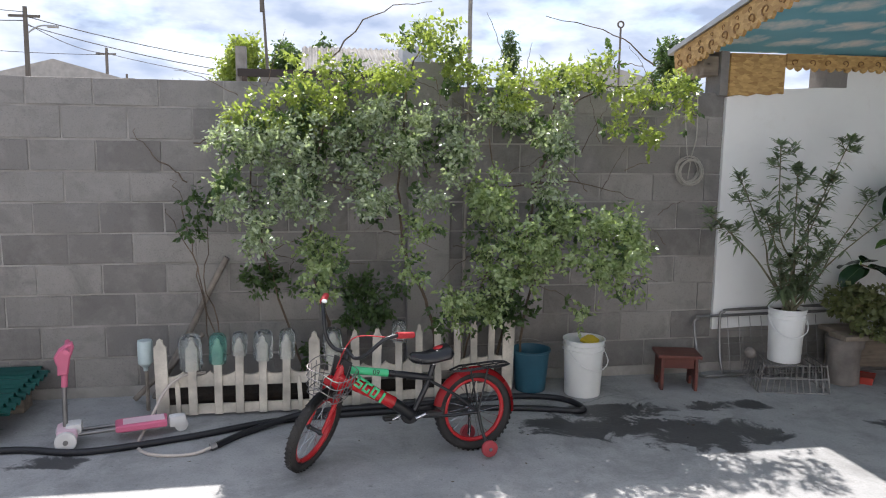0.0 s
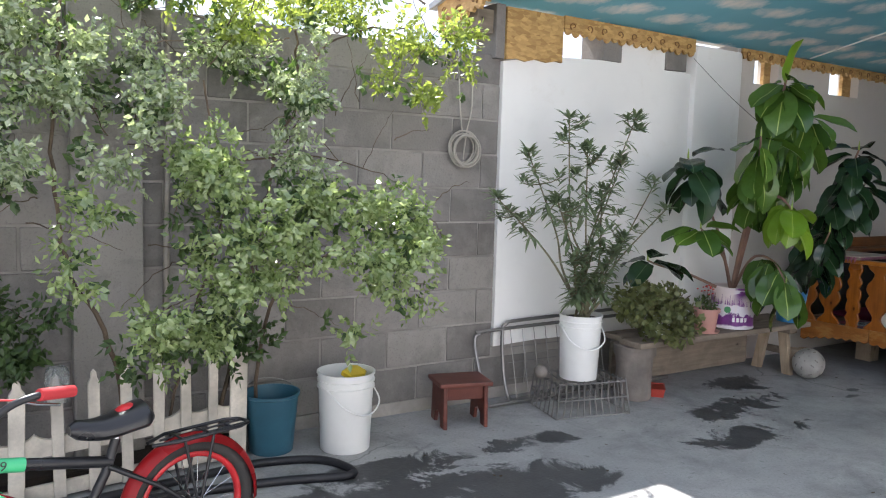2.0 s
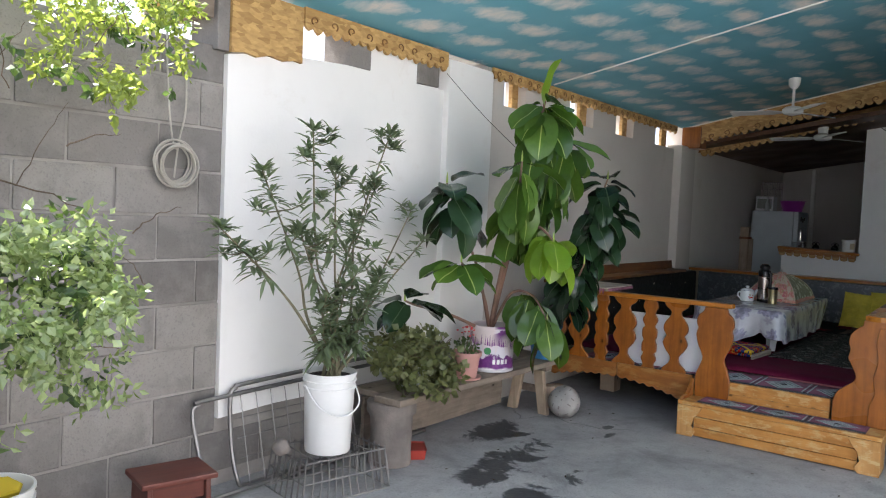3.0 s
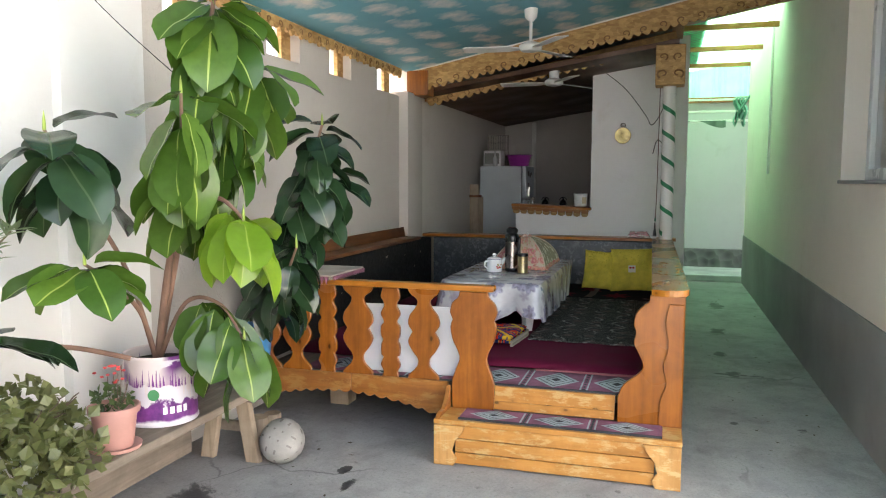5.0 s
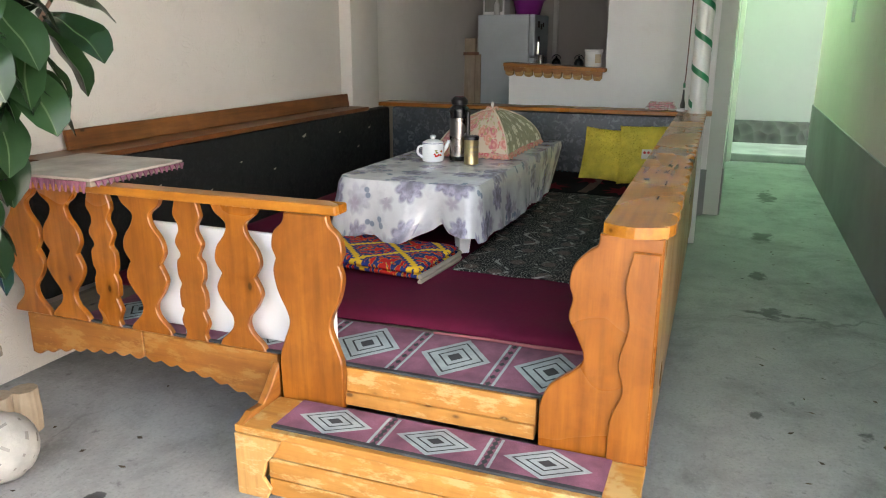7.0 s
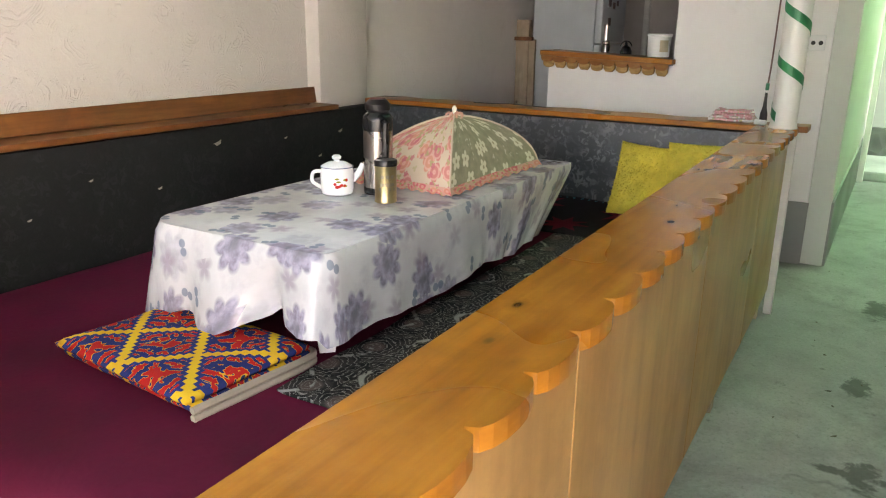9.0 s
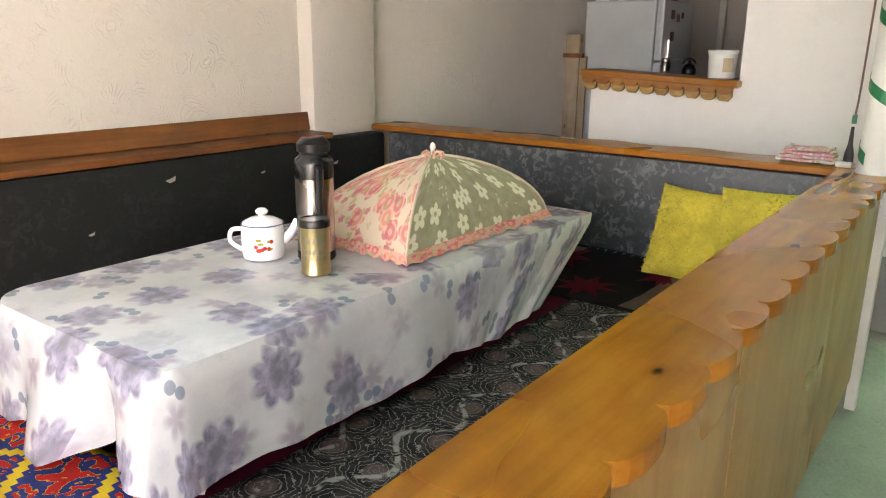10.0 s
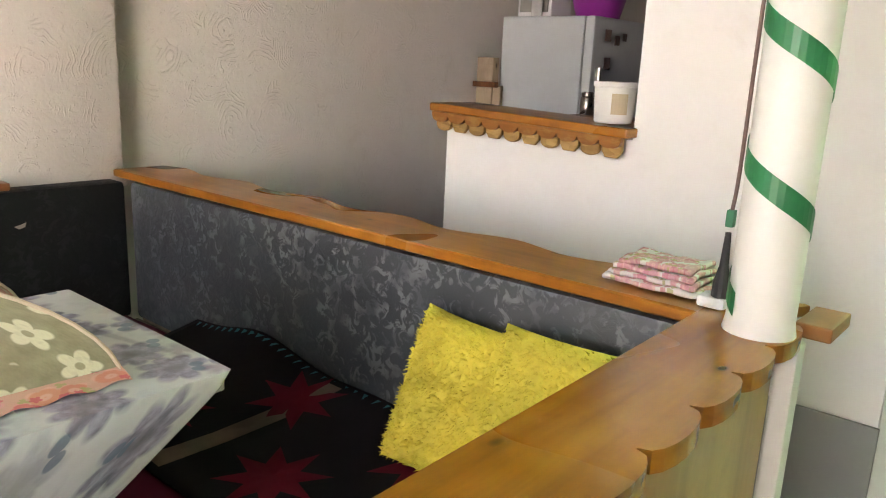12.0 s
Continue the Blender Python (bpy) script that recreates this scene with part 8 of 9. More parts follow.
tube(bm, smooth_line([(4.61, 5.31, 2.2), (4.72, 5.1, 1.95), (4.84, 4.88, 1.72)], 5), 0.0018, 5)
part("wire", bm, CABLE, line)

# picket fence with plastic bottles over the pickets
fence = thing("picket_fence", "low weathered white picket fence", "fence")


def fence_at(x):
    """Foot of the fence at x: it bends back towards the wall."""
    return 4.935 if x < 0.12 else 4.935 + (x - 0.12) * 0.155


bottle_glass = glass("clear bottle plastic", (0.88, 0.95, 0.96), 0.06)
green_glass = glass("green bottle plastic", (0.25, 0.62, 0.54), 0.12)
for gm, tw_ in ((bottle_glass, 0.94), (green_glass, 0.88)):
    gm.node_tree.nodes["Principled BSDF"].inputs["Transmission Weight"].default_value = tw_


def picket(x, w, h, bottle=None):
    y = fence_at(x)
    bm = bm_new()
    wx = w / 2
    dx = rv.uniform(-0.01, 0.01)
    prism(bm, [(x - wx, 0.015), (x + wx, 0.015), (x + wx + dx, h - 0.055), (x + wx * 0.55 + dx, h - 0.035), (x + wx * 0.45 + dx, h - 0.012), (x + dx, h), (x - wx * 0.45 + dx, h - 0.012), (x - wx * 0.55 + dx, h - 0.035), (x - wx + dx, h - 0.055)], y - 0.030, y - 0.012, "y", 0.003)
    part("picket", bm, FENCE_PAINT, fence)
    if bottle:
        r, hh, mt = bottle
        o = thing("plastic_bottle", "cut plastic bottle turned upside down over a picket", "bottle", pose(x + dx, y - 0.021, h - hh + 0.03, rv.uniform(-3, 3), rv.uniform(-4, 4), 0), "bottles on the pickets")
        bm = bm_new()
        lathe(bm, [(r * 0.99, 0.0), (r, 0.05), (r * 0.96, 0.06), (r, 0.07), (r, hh * 0.8), (r * 0.9, hh * 0.93), (r * 0.6, hh), (r * 0.2, hh * 0.97)], (0, 0, 0), 24, cap=False)
        part("shell", bm, mt, o, smooth=True).visible_shadow = False


for x, w, h, bt in ((-0.79, 0.075, 0.50, None), (-0.615, 0.052, 0.49, (0.068, 0.21, bottle_glass)), (-0.465, 0.048, 0.49, (0.052, 0.18, green_glass)), (-0.34, 0.05, 0.495, (0.045, 0.14, bottle_glass)), (-0.20, 0.048, 0.50, (0.06, 0.18, bottle_glass)), (-0.06, 0.048, 0.505, (0.05, 0.18, bottle_glass)), (0.115, 0.068, 0.52, None),
                    (0.235, 0.062, 0.50, (0.06, 0.2, bottle_glass)), (0.375, 0.055, 0.51, None), (0.50, 0.058, 0.515, None), (0.655, 0.045, 0.52, (0.045, 0.14, bottle_glass)), (0.785, 0.045, 0.52, None), (0.915, 0.045, 0.525, None), (1.045, 0.045, 0.53, None), (1.165, 0.045, 0.535, None), (1.40, 0.078, 0.56, None), (-0.70, 0.028, 0.26, None), (0.03, 0.028, 0.24, None), (1.28, 0.042, 0.54, None)):
    picket(x, w, h, bt)
for a, b_ in ((-0.83, 0.12), (0.13, 1.44)):
    for z0, z1 in ((0.19, 0.265), (0.015, 0.075)):
        bm = bm_new()
        ya, yb = fence_at(a), fence_at(b_)
        if z0 > 0.1:
            n = 6 if a < 0 else 9
            top = []
            for k in range(n * 8 + 1):
                t = k / (n * 8)
                top.append((a + (b_ - a) * t, z1 + 0.02 - 0.032 * abs(math.sin(math.pi * t * n)) ** 0.7))
            prism(bm, top + [(b_, z0), (a, z0)], -0.011, 0.009, "y")
        else:
            box(bm, a, b_, -0.011, 0.009, z0, z1, 0.003)
        for v in bm.verts:
            v.co.y += fence_at(v.co.x)
        part("rail", bm, FENCE_PAINT, fence)
jug = thing("plastic_bottle", "pale plastic bottle wedged beside the fence end", "bottle", pose(-0.90, 5.0, 0.30, 180, 0, 0), "bottles on the pickets")
bm = bm_new()
lathe(bm, [(0.042, -0.17), (0.044, -0.16), (0.044, -0.03), (0.014, 0.0), (0.013, 0.02)], (0, 0, 0), 20)
part("shell", bm, plain("milky bottle plastic", (0.42, 0.50, 0.50), 0.3), jug, smooth=True)
bm = bm_new()
tube(bm, [(-0.90, 5.02, 0.02), (-0.90, 5.02, 0.30)], 0.012, 6)
part("stake", bm, DRY_BARK, fence)

# soil bed behind the fence
bed = setting("planting_bed", one_box(-0.85, 1.44, 5.14, 5.36, 0.0, 0.05, bevel=0.02), SOIL, "dark planting soil behind the fence", "soil")

# hoses
HOSE = plain("black rubber hose", (0.014, 0.014, 0.017), 0.5, vary=0.3)
hose = thing("rubber_hose", "thick black rubber hose lying on the concrete", "hose")
R = 0.019
bm = bm_new()
tube(bm, smooth_line([(-1.75, 4.50, R), (-1.43, 4.49, R), (-1.1, 4.42, R), (-0.6, 4.55, R), (-0.1, 4.74, R), (0.5, 4.80, R), (1.0, 4.80, R), (1.45, 4.74, R), (1.78, 4.66, R), (1.72, 4.88, R), (1.45, 4.97, R), (1.2, 4.95, R), (0.7, 4.84, R * 2.2), (0.1, 4.78, R * 2.4), (-0.25, 4.60, R), (-0.42, 4.41, R)], 8), R, 10)
part("tube", bm, HOSE, hose, smooth=True)
thin = thing("clear_hose", "thin pale clear hose joined to the black hose", "hose")
bm = bm_new()
tube(bm, smooth_line([(-0.42, 4.41, 0.02), (-0.55, 4.33, 0.009), (-0.75, 4.36, 0.009), (-0.85, 4.5, 0.009), (-0.83, 4.7, 0.06), (-0.76, 4.86, 0.2), (-0.66, 4.9, 0.27), (-0.55, 4.98, 0.26)], 8), 0.009, 8)
part("tube", bm, plain("cloudy hose plastic", (0.50, 0.44, 0.39), 0.4), thin, smooth=True)
bm = bm_new()
tube(bm, [(-0.42, 4.41, 0.02), (-0.45, 4.395, 0.016)], 0.022, 8)
part("clamp", bm, GREYWIRE, thin)

# green corrugated sheets
sheets = thing("corrugated_sheet", "stack of dark green corrugated sheets lying on blocks", "metal sheet", pose(-2.35, 4.97, 0.0))
GREEN_TIN = plain("dark green painted sheet", (0.012, 0.105, 0.085), 0.3, 0.2, vary=0.25)
for lvl in range(2):
    bm = bm_new()
    rows = []
    for i in range(81):
        y = -0.36 + 0.72 * i / 80
        z = 0.17 + 0.02 * lvl + 0.016 * math.sin(2 * math.pi * y / 0.075) + 0.05 * (y + 0.36)
        rows.append([bm.verts.new((x, y + 0.03 * lvl, z)) for x in (-0.8, 0.80 - 0.05 * lvl)])
    for a, b_ in zip(rows, rows[1:]):
        bm.faces.new((a[0], a[1], b_[1], b_[0]))
    bmesh.ops.solidify(bm, geom=bm.faces[:], thickness=0.004)
    part("sheet", bm, GREEN_TIN, sheets, smooth=True)
part("support", one_box(0.55, 0.70, -0.33, -0.2, 0, 0.15, bevel=0.006), RAW_WOOD_X, sheets)
part("support", one_box(0.55, 0.70, 0.15, 0.3, 0, 0.155, bevel=0.006), RAW_WOOD_X, sheets)
part("support", one_box(-0.70, -0.55, -0.33, 0.3, 0, 0.15, bevel=0.006), RAW_WOOD_X, sheets)

# child's scooter
sc = thing("kick_scooter", "pink and white child's kick scooter with its stem up", "scooter", pose(-1.235, 4.56, 0, 0, 0, 15))
PINK = plain("faded pink plastic", (0.56, 0.13, 0.22), 0.5, vary=0.15)
PALEPINK = plain("pale pink plastic", (0.66, 0.47, 0.52), 0.5, vary=0.12)
OFFW = plain("off-white plastic", (0.62, 0.60, 0.58), 0.5, vary=0.12)
for s in (-1, 1):
    bm = bm_new()
    lathe(bm, [(0.03, -0.014), (0.052, -0.014), (0.056, -0.006), (0.056, 0.006), (0.052, 0.014), (0.03, 0.014)], (0, 0, 0), 26, Matrix.Translation((0.0, s * 0.085, 0.056)) @ Matrix.Rotation(radians(90), 4, "X"))
    w = part("wheel", bm, OFFW, sc, "off-white plastic wheel", True)
    bm = bm_new()
    lathe(bm, [(0.014, -0.018), (0.014, 0.018)], (0, 0, 0), 12, Matrix.Translation((0.0, s * 0.085, 0.056)) @ Matrix.Rotation(radians(90), 4, "X"))
    part("hub", bm, GREYWIRE, w)
bm = bm_new()
box(bm, -0.045, 0.06, -0.075, 0.075, 0.055, 0.115, 0.02)
part("front_block", bm, PALEPINK, sc, smooth=True)
bm = bm_new()
box(bm, 0.0, 0.085, -0.05, 0.05, 0.075, 0.135, 0.022)
part("clamp_cover", bm, OFFW, sc, smooth=True)
for s in (-0.035, 0.035):
    bm = bm_new()
    tube(bm, [(0.06, s, 0.072), (0.3, s, 0.072)], 0.011, 10)
    part("deck_tube", bm, GREYWIRE, sc, smooth=True)
bm = bm_new()
prism(bm, [(0.25, -0.06), (0.30, -0.068), (0.52, -0.062), (0.53, 0.062), (0.30, 0.068), (0.25, 0.06)], 0.055, 0.095, "z", 0.008)
part("deck", bm, PINK, sc)
bm = bm_new()
prism(bm, [(0.29, -0.045), (0.51, -0.045), (0.51, 0.045), (0.29, 0.045)], 0.0955, 0.098, "z")
part("deck_print", bm, PALEPINK, sc)
bm = bm_new()
box(bm, 0.53, 0.63, -0.035, 0.035, 0.03, 0.10, 0.025)
part("rear_guard", bm, OFFW, sc, smooth=True)
bm = bm_new()
lathe(bm, [(0.02, -0.018), (0.038, -0.016), (0.038, 0.016), (0.02, 0.018)], (0, 0, 0), 20, Matrix.Translation((0.60, 0, 0.038)) @ Matrix.Rotation(radians(90), 4, "X"))
part("rear_wheel", bm, OFFW, sc, smooth=True)
bm = bm_new()
tube(bm, [(0.0, 0, 0.11), (0.005, 0, 0.30), (0.01, 0, 0.36)], 0.013, 12)
part("stem", bm, GREYWIRE, sc, smooth=True)
bm = bm_new()
tube(bm, [(0.008, 0, 0.34), (0.012, 0, 0.42)], 0.017, 12)
part("stem_sleeve", bm, PINK, sc, smooth=True)
bm = bm_new()
prism(bm, [(-0.022, 0.41), (0.03, 0.41), (0.04, 0.47), (0.045, 0.50), (0.065, 0.555), (0.058, 0.585), (0.03, 0.578), (-0.01, 0.55), (-0.035, 0.51), (-0.03, 0.485), (-0.02, 0.46)], -0.03, 0.03, "y", 0.008)
part("handle_shell", bm, PINK, sc)
for s in (-1, 1):
    bm = bm_new()
    tube(bm, [(0.03, s * 0.03, 0.55), (0.03, s * 0.12, 0.56)], 0.014, 10)
    part("grip", bm, PINK, sc, smooth=True)

# small litter on the floor
rlit = random.Random(77)
LEAFLITTER = plain("dry leaf litter", (0.11, 0.085, 0.055), 0.9, vary=0.4)
bm = bm_new()
for k in range(150):
    x, y = rlit.choice(((rlit.uniform(-1.4, 3.2), rlit.uniform(3.8, 5.2)), (rlit.uniform(3.5, 6.2), rlit.uniform(3.0, 4.9)), (rlit.uniform(6, 12), rlit.uniform(2.1, 2.85))))
    s = rlit.uniform(0.004, 0.014)
    a = rlit.uniform(0, 6.28)
    vs = [bm.verts.new((x + s * math.cos(a + q) * e, y + s * math.sin(a + q) * e, 0.002 + rlit.uniform(0, 0.005))) for q, e in ((0, 1.4), (1.7, 0.6), (3.1, 1.1), (4.6, 0.5))]
    bm.faces.new(vs)
bmesh.ops.solidify(bm, geom=bm.faces[:], thickness=0.0015)
tagged(new("leaf_litter", mesh_of(bm, "leaf_litter", LEAFLITTER)), "scattered dry leaves and grit on the concrete", "litter", kind="stuff")

# ---- child's bicycle ----
RED = plain("red bicycle paint", (0.42, 0.018, 0.022), 0.28, vary=0.12)
BLACK = plain("black bicycle paint", (0.014, 0.014, 0.016), 0.3, vary=0.2)
RUBBER = plain("grey worn tyre rubber", (0.035, 0.032, 0.03), 0.85, vary=0.25, scale=30, bump=0.5)
ALU = plain("bicycle alloy", (0.55, 0.55, 0.56), 0.25, 1.0, vary=0.08)
LIME = plain("mint green print", (0.06, 0.46, 0.20), 0.35, vary=0.06)
BAGRED = plain("red grip rubber", (0.48, 0.04, 0.045), 0.6, vary=0.12)
heading = math.degrees(math.atan2(-0.183, -0.884))
bike = thing("childs_bicycle", "red and black child's bicycle with basket and training wheels", "bicycle", pose(0.985, 4.21, 0, 4, 0, heading))
RW = 0.200


def torus(bm, r, q, m, n=40, k=10, flat=1.0):
    ring = []
    for i in range(n):
        a = 2 * math.pi * i / n
        ring.append([bm.verts.new(m @ Vector(((r + q * math.cos(2 * math.pi * j / k)) * math.cos(a), flat * q * math.sin(2 * math.pi * j / k), (r + q * math.cos(2 * math.pi * j / k)) * math.sin(a)))) for j in range(k)])
    for i in range(n):
        a, b_ = ring[i], ring[(i + 1) % n]
        for j in range(k):
            bm.faces.new((a[j], a[(j + 1) % k], b_[(j + 1) % k], b_[j]))


def bike_wheel(m):
    bm = bm_new()
    torus(bm, RW, 0.026, m)
    w = part("tyre", bm, RUBBER, bike, "worn grey rubber tyre", True)
    bm = bm_new()
    for i in range(48):
        for s in (-1, 1):
            a = 2 * math.pi * (i + 0.25 * s) / 48
            box(bm, -0.006, 0.006, s * 0.004, s * 0.02, -0.002, 0.002, 0, m @ Matrix.Rotation(-a, 4, "Y") @ Matrix.Translation((0, 0, RW + 0.0255)) @ Matrix.Rotation(radians(28 * s), 4, "Z"))
    part("tread", bm, RUBBER, w)
    bm = bm_new()
    torus(bm, RW - 0.030, 0.013, m, flat=1.1)
    part("rim", bm, RED, w, "red painted rim", True)
    for i in range(18):
        a = 2 * math.pi * i / 18
        s = 1 if i % 2 else -1
        bm = bm_new()
        tube(bm, [m @ Vector((0.012 * math.cos(a + 0.9), s * 0.022, 0.012 * math.sin(a + 0.9))), m @ Vector(((RW - 0.035) * math.cos(a), 0, (RW - 0.035) * math.sin(a)))], 0.0013, 4)
        part("spoke", bm, ALU, w)
    bm = bm_new()
    lathe(bm, [(0.008, -0.05), (0.016, -0.035), (0.011, -0.02), (0.011, 0.02), (0.016, 0.035), (0.008, 0.05)], (0, 0, 0), 14, m @ Matrix.Rotation(radians(90), 4, "X"))
    part("hub", bm, BLACK, w, smooth=True)


R0 = RW + 0.026
bike_wheel(Matrix.Translation((0, 0, R0)))
HUB_F = Vector((0.885, 0, R0))
HEAD = Vector((0.735, 0, 0.53))
axis = (HEAD - HUB_F).normalized()
STEER = Matrix.Translation(HUB_F) @ Matrix.Rotation(radians(50), 4, axis) @ Matrix.Translation(-HUB_F)
bike_wheel(STEER @ Matrix.Translation(HUB_F))


def bar(name, pts, r, mat, m=None, label="", taper=None, steps=10):
    bm = bm_new()
    pts = [Vector(p) for p in pts]
    if m is not None:
        pts = [m @ p for p in pts]
    tube(bm, pts, r, steps, taper=taper)
    return part(name, bm, mat, bike, label, True)


BB = Vector((0.36, 0, 0.235))
bar("down_tube", (HEAD - axis * 0.05, HEAD.lerp(BB, 0.4) - Vector((0, 0, 0.02)), BB.lerp(HEAD, 0.28)), 0.034, RED, label="fat red down tube with green letters")
bar("lower_tube", (BB.lerp(HEAD, 0.30), BB), 0.032, BLACK)
bar("top_tube", (HEAD - axis * 0.005, HEAD.lerp(Vector((0.25, 0, 0.43)), 0.5)), 0.021, LIME, label="mint green top tube")
bar("top_tube_rear", (HEAD.lerp(Vector((0.25, 0, 0.43)), 0.48), Vector((0.25, 0, 0.43))), 0.018, BLACK)
bar("head_tube", (HEAD - axis * 0.08, HEAD + axis * 0.03), 0.024, RED)
bar("seat_tube", (BB, (0.27, 0, 0.40), (0.235, 0, 0.50)), 0.015, BLACK)
bar("seat_post", ((0.238, 0, 0.49), (0.225, 0, 0.535)), 0.012, ALU)
for s in (-1, 1):
    bar("chain_stay", (BB + Vector((0, s * 0.02, 0)), (0.15, s * 0.045, 0.222), (0, s * 0.055, R0)), 0.009, BLACK)
    bar("seat_stay", ((0.265, s * 0.015, 0.42), (0.12, s * 0.045, 0.33), (0, s * 0.055, R0)), 0.008, BLACK)
    bar("rack_stay", ((0.0, s * 0.06, R0), (-0.06, s * 0.06, 0.46)), 0.005, BLACK)
    bar("rack_stay", ((0.0, s * 0.06, R0), (0.04, s * 0.06, 0.46)), 0.005, BLACK)
    bar("fork_leg", (HEAD - axis * 0.09 + Vector((0, s * 0.045, 0)), HUB_F + Vector((0.0, s * 0.045, 0))), 0.012, RED, STEER, "red fork leg", taper=0.009)
    # training wheels
    bar("stabiliser_arm", ((0.0, s * 0.06, R0), (-0.01, s * 0.085, 0.13), (-0.025, s * 0.125, 0.055)), 0.009, BLACK)
    bm = bm_new()
    lathe(bm, [(0.012, -0.014), (0.040, -0.013), (0.045, -0.008), (0.045, 0.008), (0.040, 0.013), (0.012, 0.014)], (0, 0, 0), 24, Matrix.Translation((-0.025, s * 0.15, 0.047)) @ Matrix.Rotation(radians(90), 4, "X"))
    w = part("training_wheel", bm, plain("dull red wheel", (0.36, 0.05, 0.06), 0.6, vary=0.2), bike, "small dull red training wheel", True)
    bm = bm_new()
    lathe(bm, [(0.010, -0.018), (0.010, 0.018)], (0, 0, 0), 10, Matrix.Translation((-0.025, s * 0.15, 0.047)) @ Matrix.Rotation(radians(90), 4, "X"))
    part("axle", bm, ALU, w)
bm = bm_new()
box(bm, -0.03, 0.03, -0.055, 0.055, -0.015, 0.02, 0.008, STEER @ Matrix.Translation(HEAD - axis * 0.085))
part("fork_crown", bm, RED, bike)


def mudguard(centre, a0, a1, m, mat, w=0.028):
    bm = bm_new()
    rows = []
    for i in range(31):
        a = radians(a0 + (a1 - a0) * i / 30)
        row = []
        for j in range(7):
            t = -1 + 2 * j / 6
            rr = R0 + 0.016 - 0.030 * t * t
            p = Vector((rr * math.cos(a), t * w, rr * math.sin(a))) + Vector(centre)
            row.append(bm.verts.new(m @ p if m is not None else p))
        rows.append(row)
    for a, b_ in zip(rows, rows[1:]):
        for j in range(6):
            bm.faces.new((a[j], a[j + 1], b_[j + 1], b_[j]))
    bmesh.ops.solidify(bm, geom=bm.faces[:], thickness=0.0015)
    part("mudguard", bm, mat, bike, "glossy red mudguard", True)


mudguard((0, 0, R0), 12, 188, None, RED, 0.036)
mudguard(HUB_F, 60, 130, STEER, BLACK, 0.024)

# rack, seat, chain guard, cranks
for s in (-1, 1):
    bar("rack_rail", ((0.13, s * 0.02, 0.455), (0.06, s * 0.06, 0.462), (-0.16, s * 0.06, 0.468), (-0.20, s * 0.035, 0.468), (-0.205, 0, 0.468)), 0.006, BLACK)
    bar("rack_rail", ((0.09, s * 0.022, 0.455), (-0.20, s * 0.022, 0.466)), 0.004, BLACK)
for x in (0.04, -0.05, -0.14):
    bar("rack_slat", ((x, -0.06, 0.463), (x, 0.06, 0.463)), 0.004, BLACK)
bm = bm_new()
rows = []
for i in range(13):
    t = i / 12
    x = 0.135 + 0.235 * t
    hw = 0.078 * (1 - t) ** 0.8 + 0.022 if t > 0.12 else 0.06 + 0.3 * t
    rows.append([bm.verts.new((x, hw * math.sin(a), 0.545 + 0.012 * math.cos(t * 5) + (0.055 if math.cos(a) > 0 else 0.036) * math.cos(a) * (1 - 0.35 * t) * (0.5 if i in (0, 12) else 1))) for a in [2 * math.pi * k / 14 for k in range(14)]])
for a, b_ in zip(rows, rows[1:]):
    for k in range(14):
        bm.faces.new((a[k], a[(k + 1) % 14], b_[(k + 1) % 14], b_[k]))
bm.faces.new(rows[0][::-1])
bm.faces.new(rows[-1])
seat = part("saddle", bm, BLACK, bike, "black saddle with red top", True)
bm = bm_new()
bmesh.ops.create_uvsphere(bm, u_segments=16, v_segments=10, radius=0.042, matrix=Matrix.Translation((0.19, 0, 0.578)) @ Matrix.Diagonal((1.1, 0.95, 0.58, 1)))
part("saddle_patch", bm, RED, seat, smooth=True)
bm = bm_new()
lathe(bm, [(0.05, -0.004), (0.055, 0.0), (0.05, 0.004)], (0, 0, 0), 26, Matrix.Translation(BB + Vector((0, -0.03, 0))) @ Matrix.Rotation(radians(90), 4, "X"))
part("chainring", bm, BLACK, bike)
bm = bm_new()
box(bm, -0.36, 0.03, -0.052, -0.042, -0.03, 0.03, 0.006, Matrix.Translation(BB))
part("chain_guard", bm, BLACK, bike)
for s, a in ((-1, -20), (1, 160)):
    d = Vector((math.cos(radians(a)), 0, math.sin(radians(a)))) * 0.095
    bar("crank", (BB + Vector((0, s * 0.06, 0)), BB + d + Vector((0, s * 0.07, 0))), 0.008, ALU)
    bm = bm_new()
    box(bm, -0.04, 0.04, -0.025, 0.025, -0.01, 0.01, 0.004, Matrix.Translation(BB + d + Vector((0, s * 0.105, 0))))
    part("pedal", bm, BLACK, bike)

# handlebar, grips, stem, basket
TOP = HEAD + axis * 0.10
bar("stem", (HEAD + axis * 0.02, TOP, TOP + Vector((0.03, 0, 0.01))), 0.013, BLACK, STEER)
for s in (-1, 1):
    pts = smooth_line([TOP + Vector((0.03, 0, 0.01)), TOP + Vector((0.05, s * 0.06, 0.0)), TOP + Vector((0.06, s * 0.12, 0.05)), TOP + Vector((0.03, s * 0.18, 0.15)), TOP + Vector((-0.03, s * 0.23, 0.18)), TOP + Vector((-0.10, s * 0.26, 0.17))], 6)
    bar("handlebar", pts, 0.010, BLACK, STEER)
    bar("grip", (TOP + Vector((-0.02, s * 0.225, 0.18)), TOP + Vector((-0.12, s * 0.268, 0.166))), 0.017, BAGRED, STEER, "red rubber grip")
    bar("brake_lever", (TOP + Vector((0.015, s * 0.19, 0.165)), TOP + Vector((-0.03, s * 0.215, 0.145)), TOP + Vector((-0.10, s * 0.25, 0.125))), 0.005, ALU, STEER)
bm = bm_new()
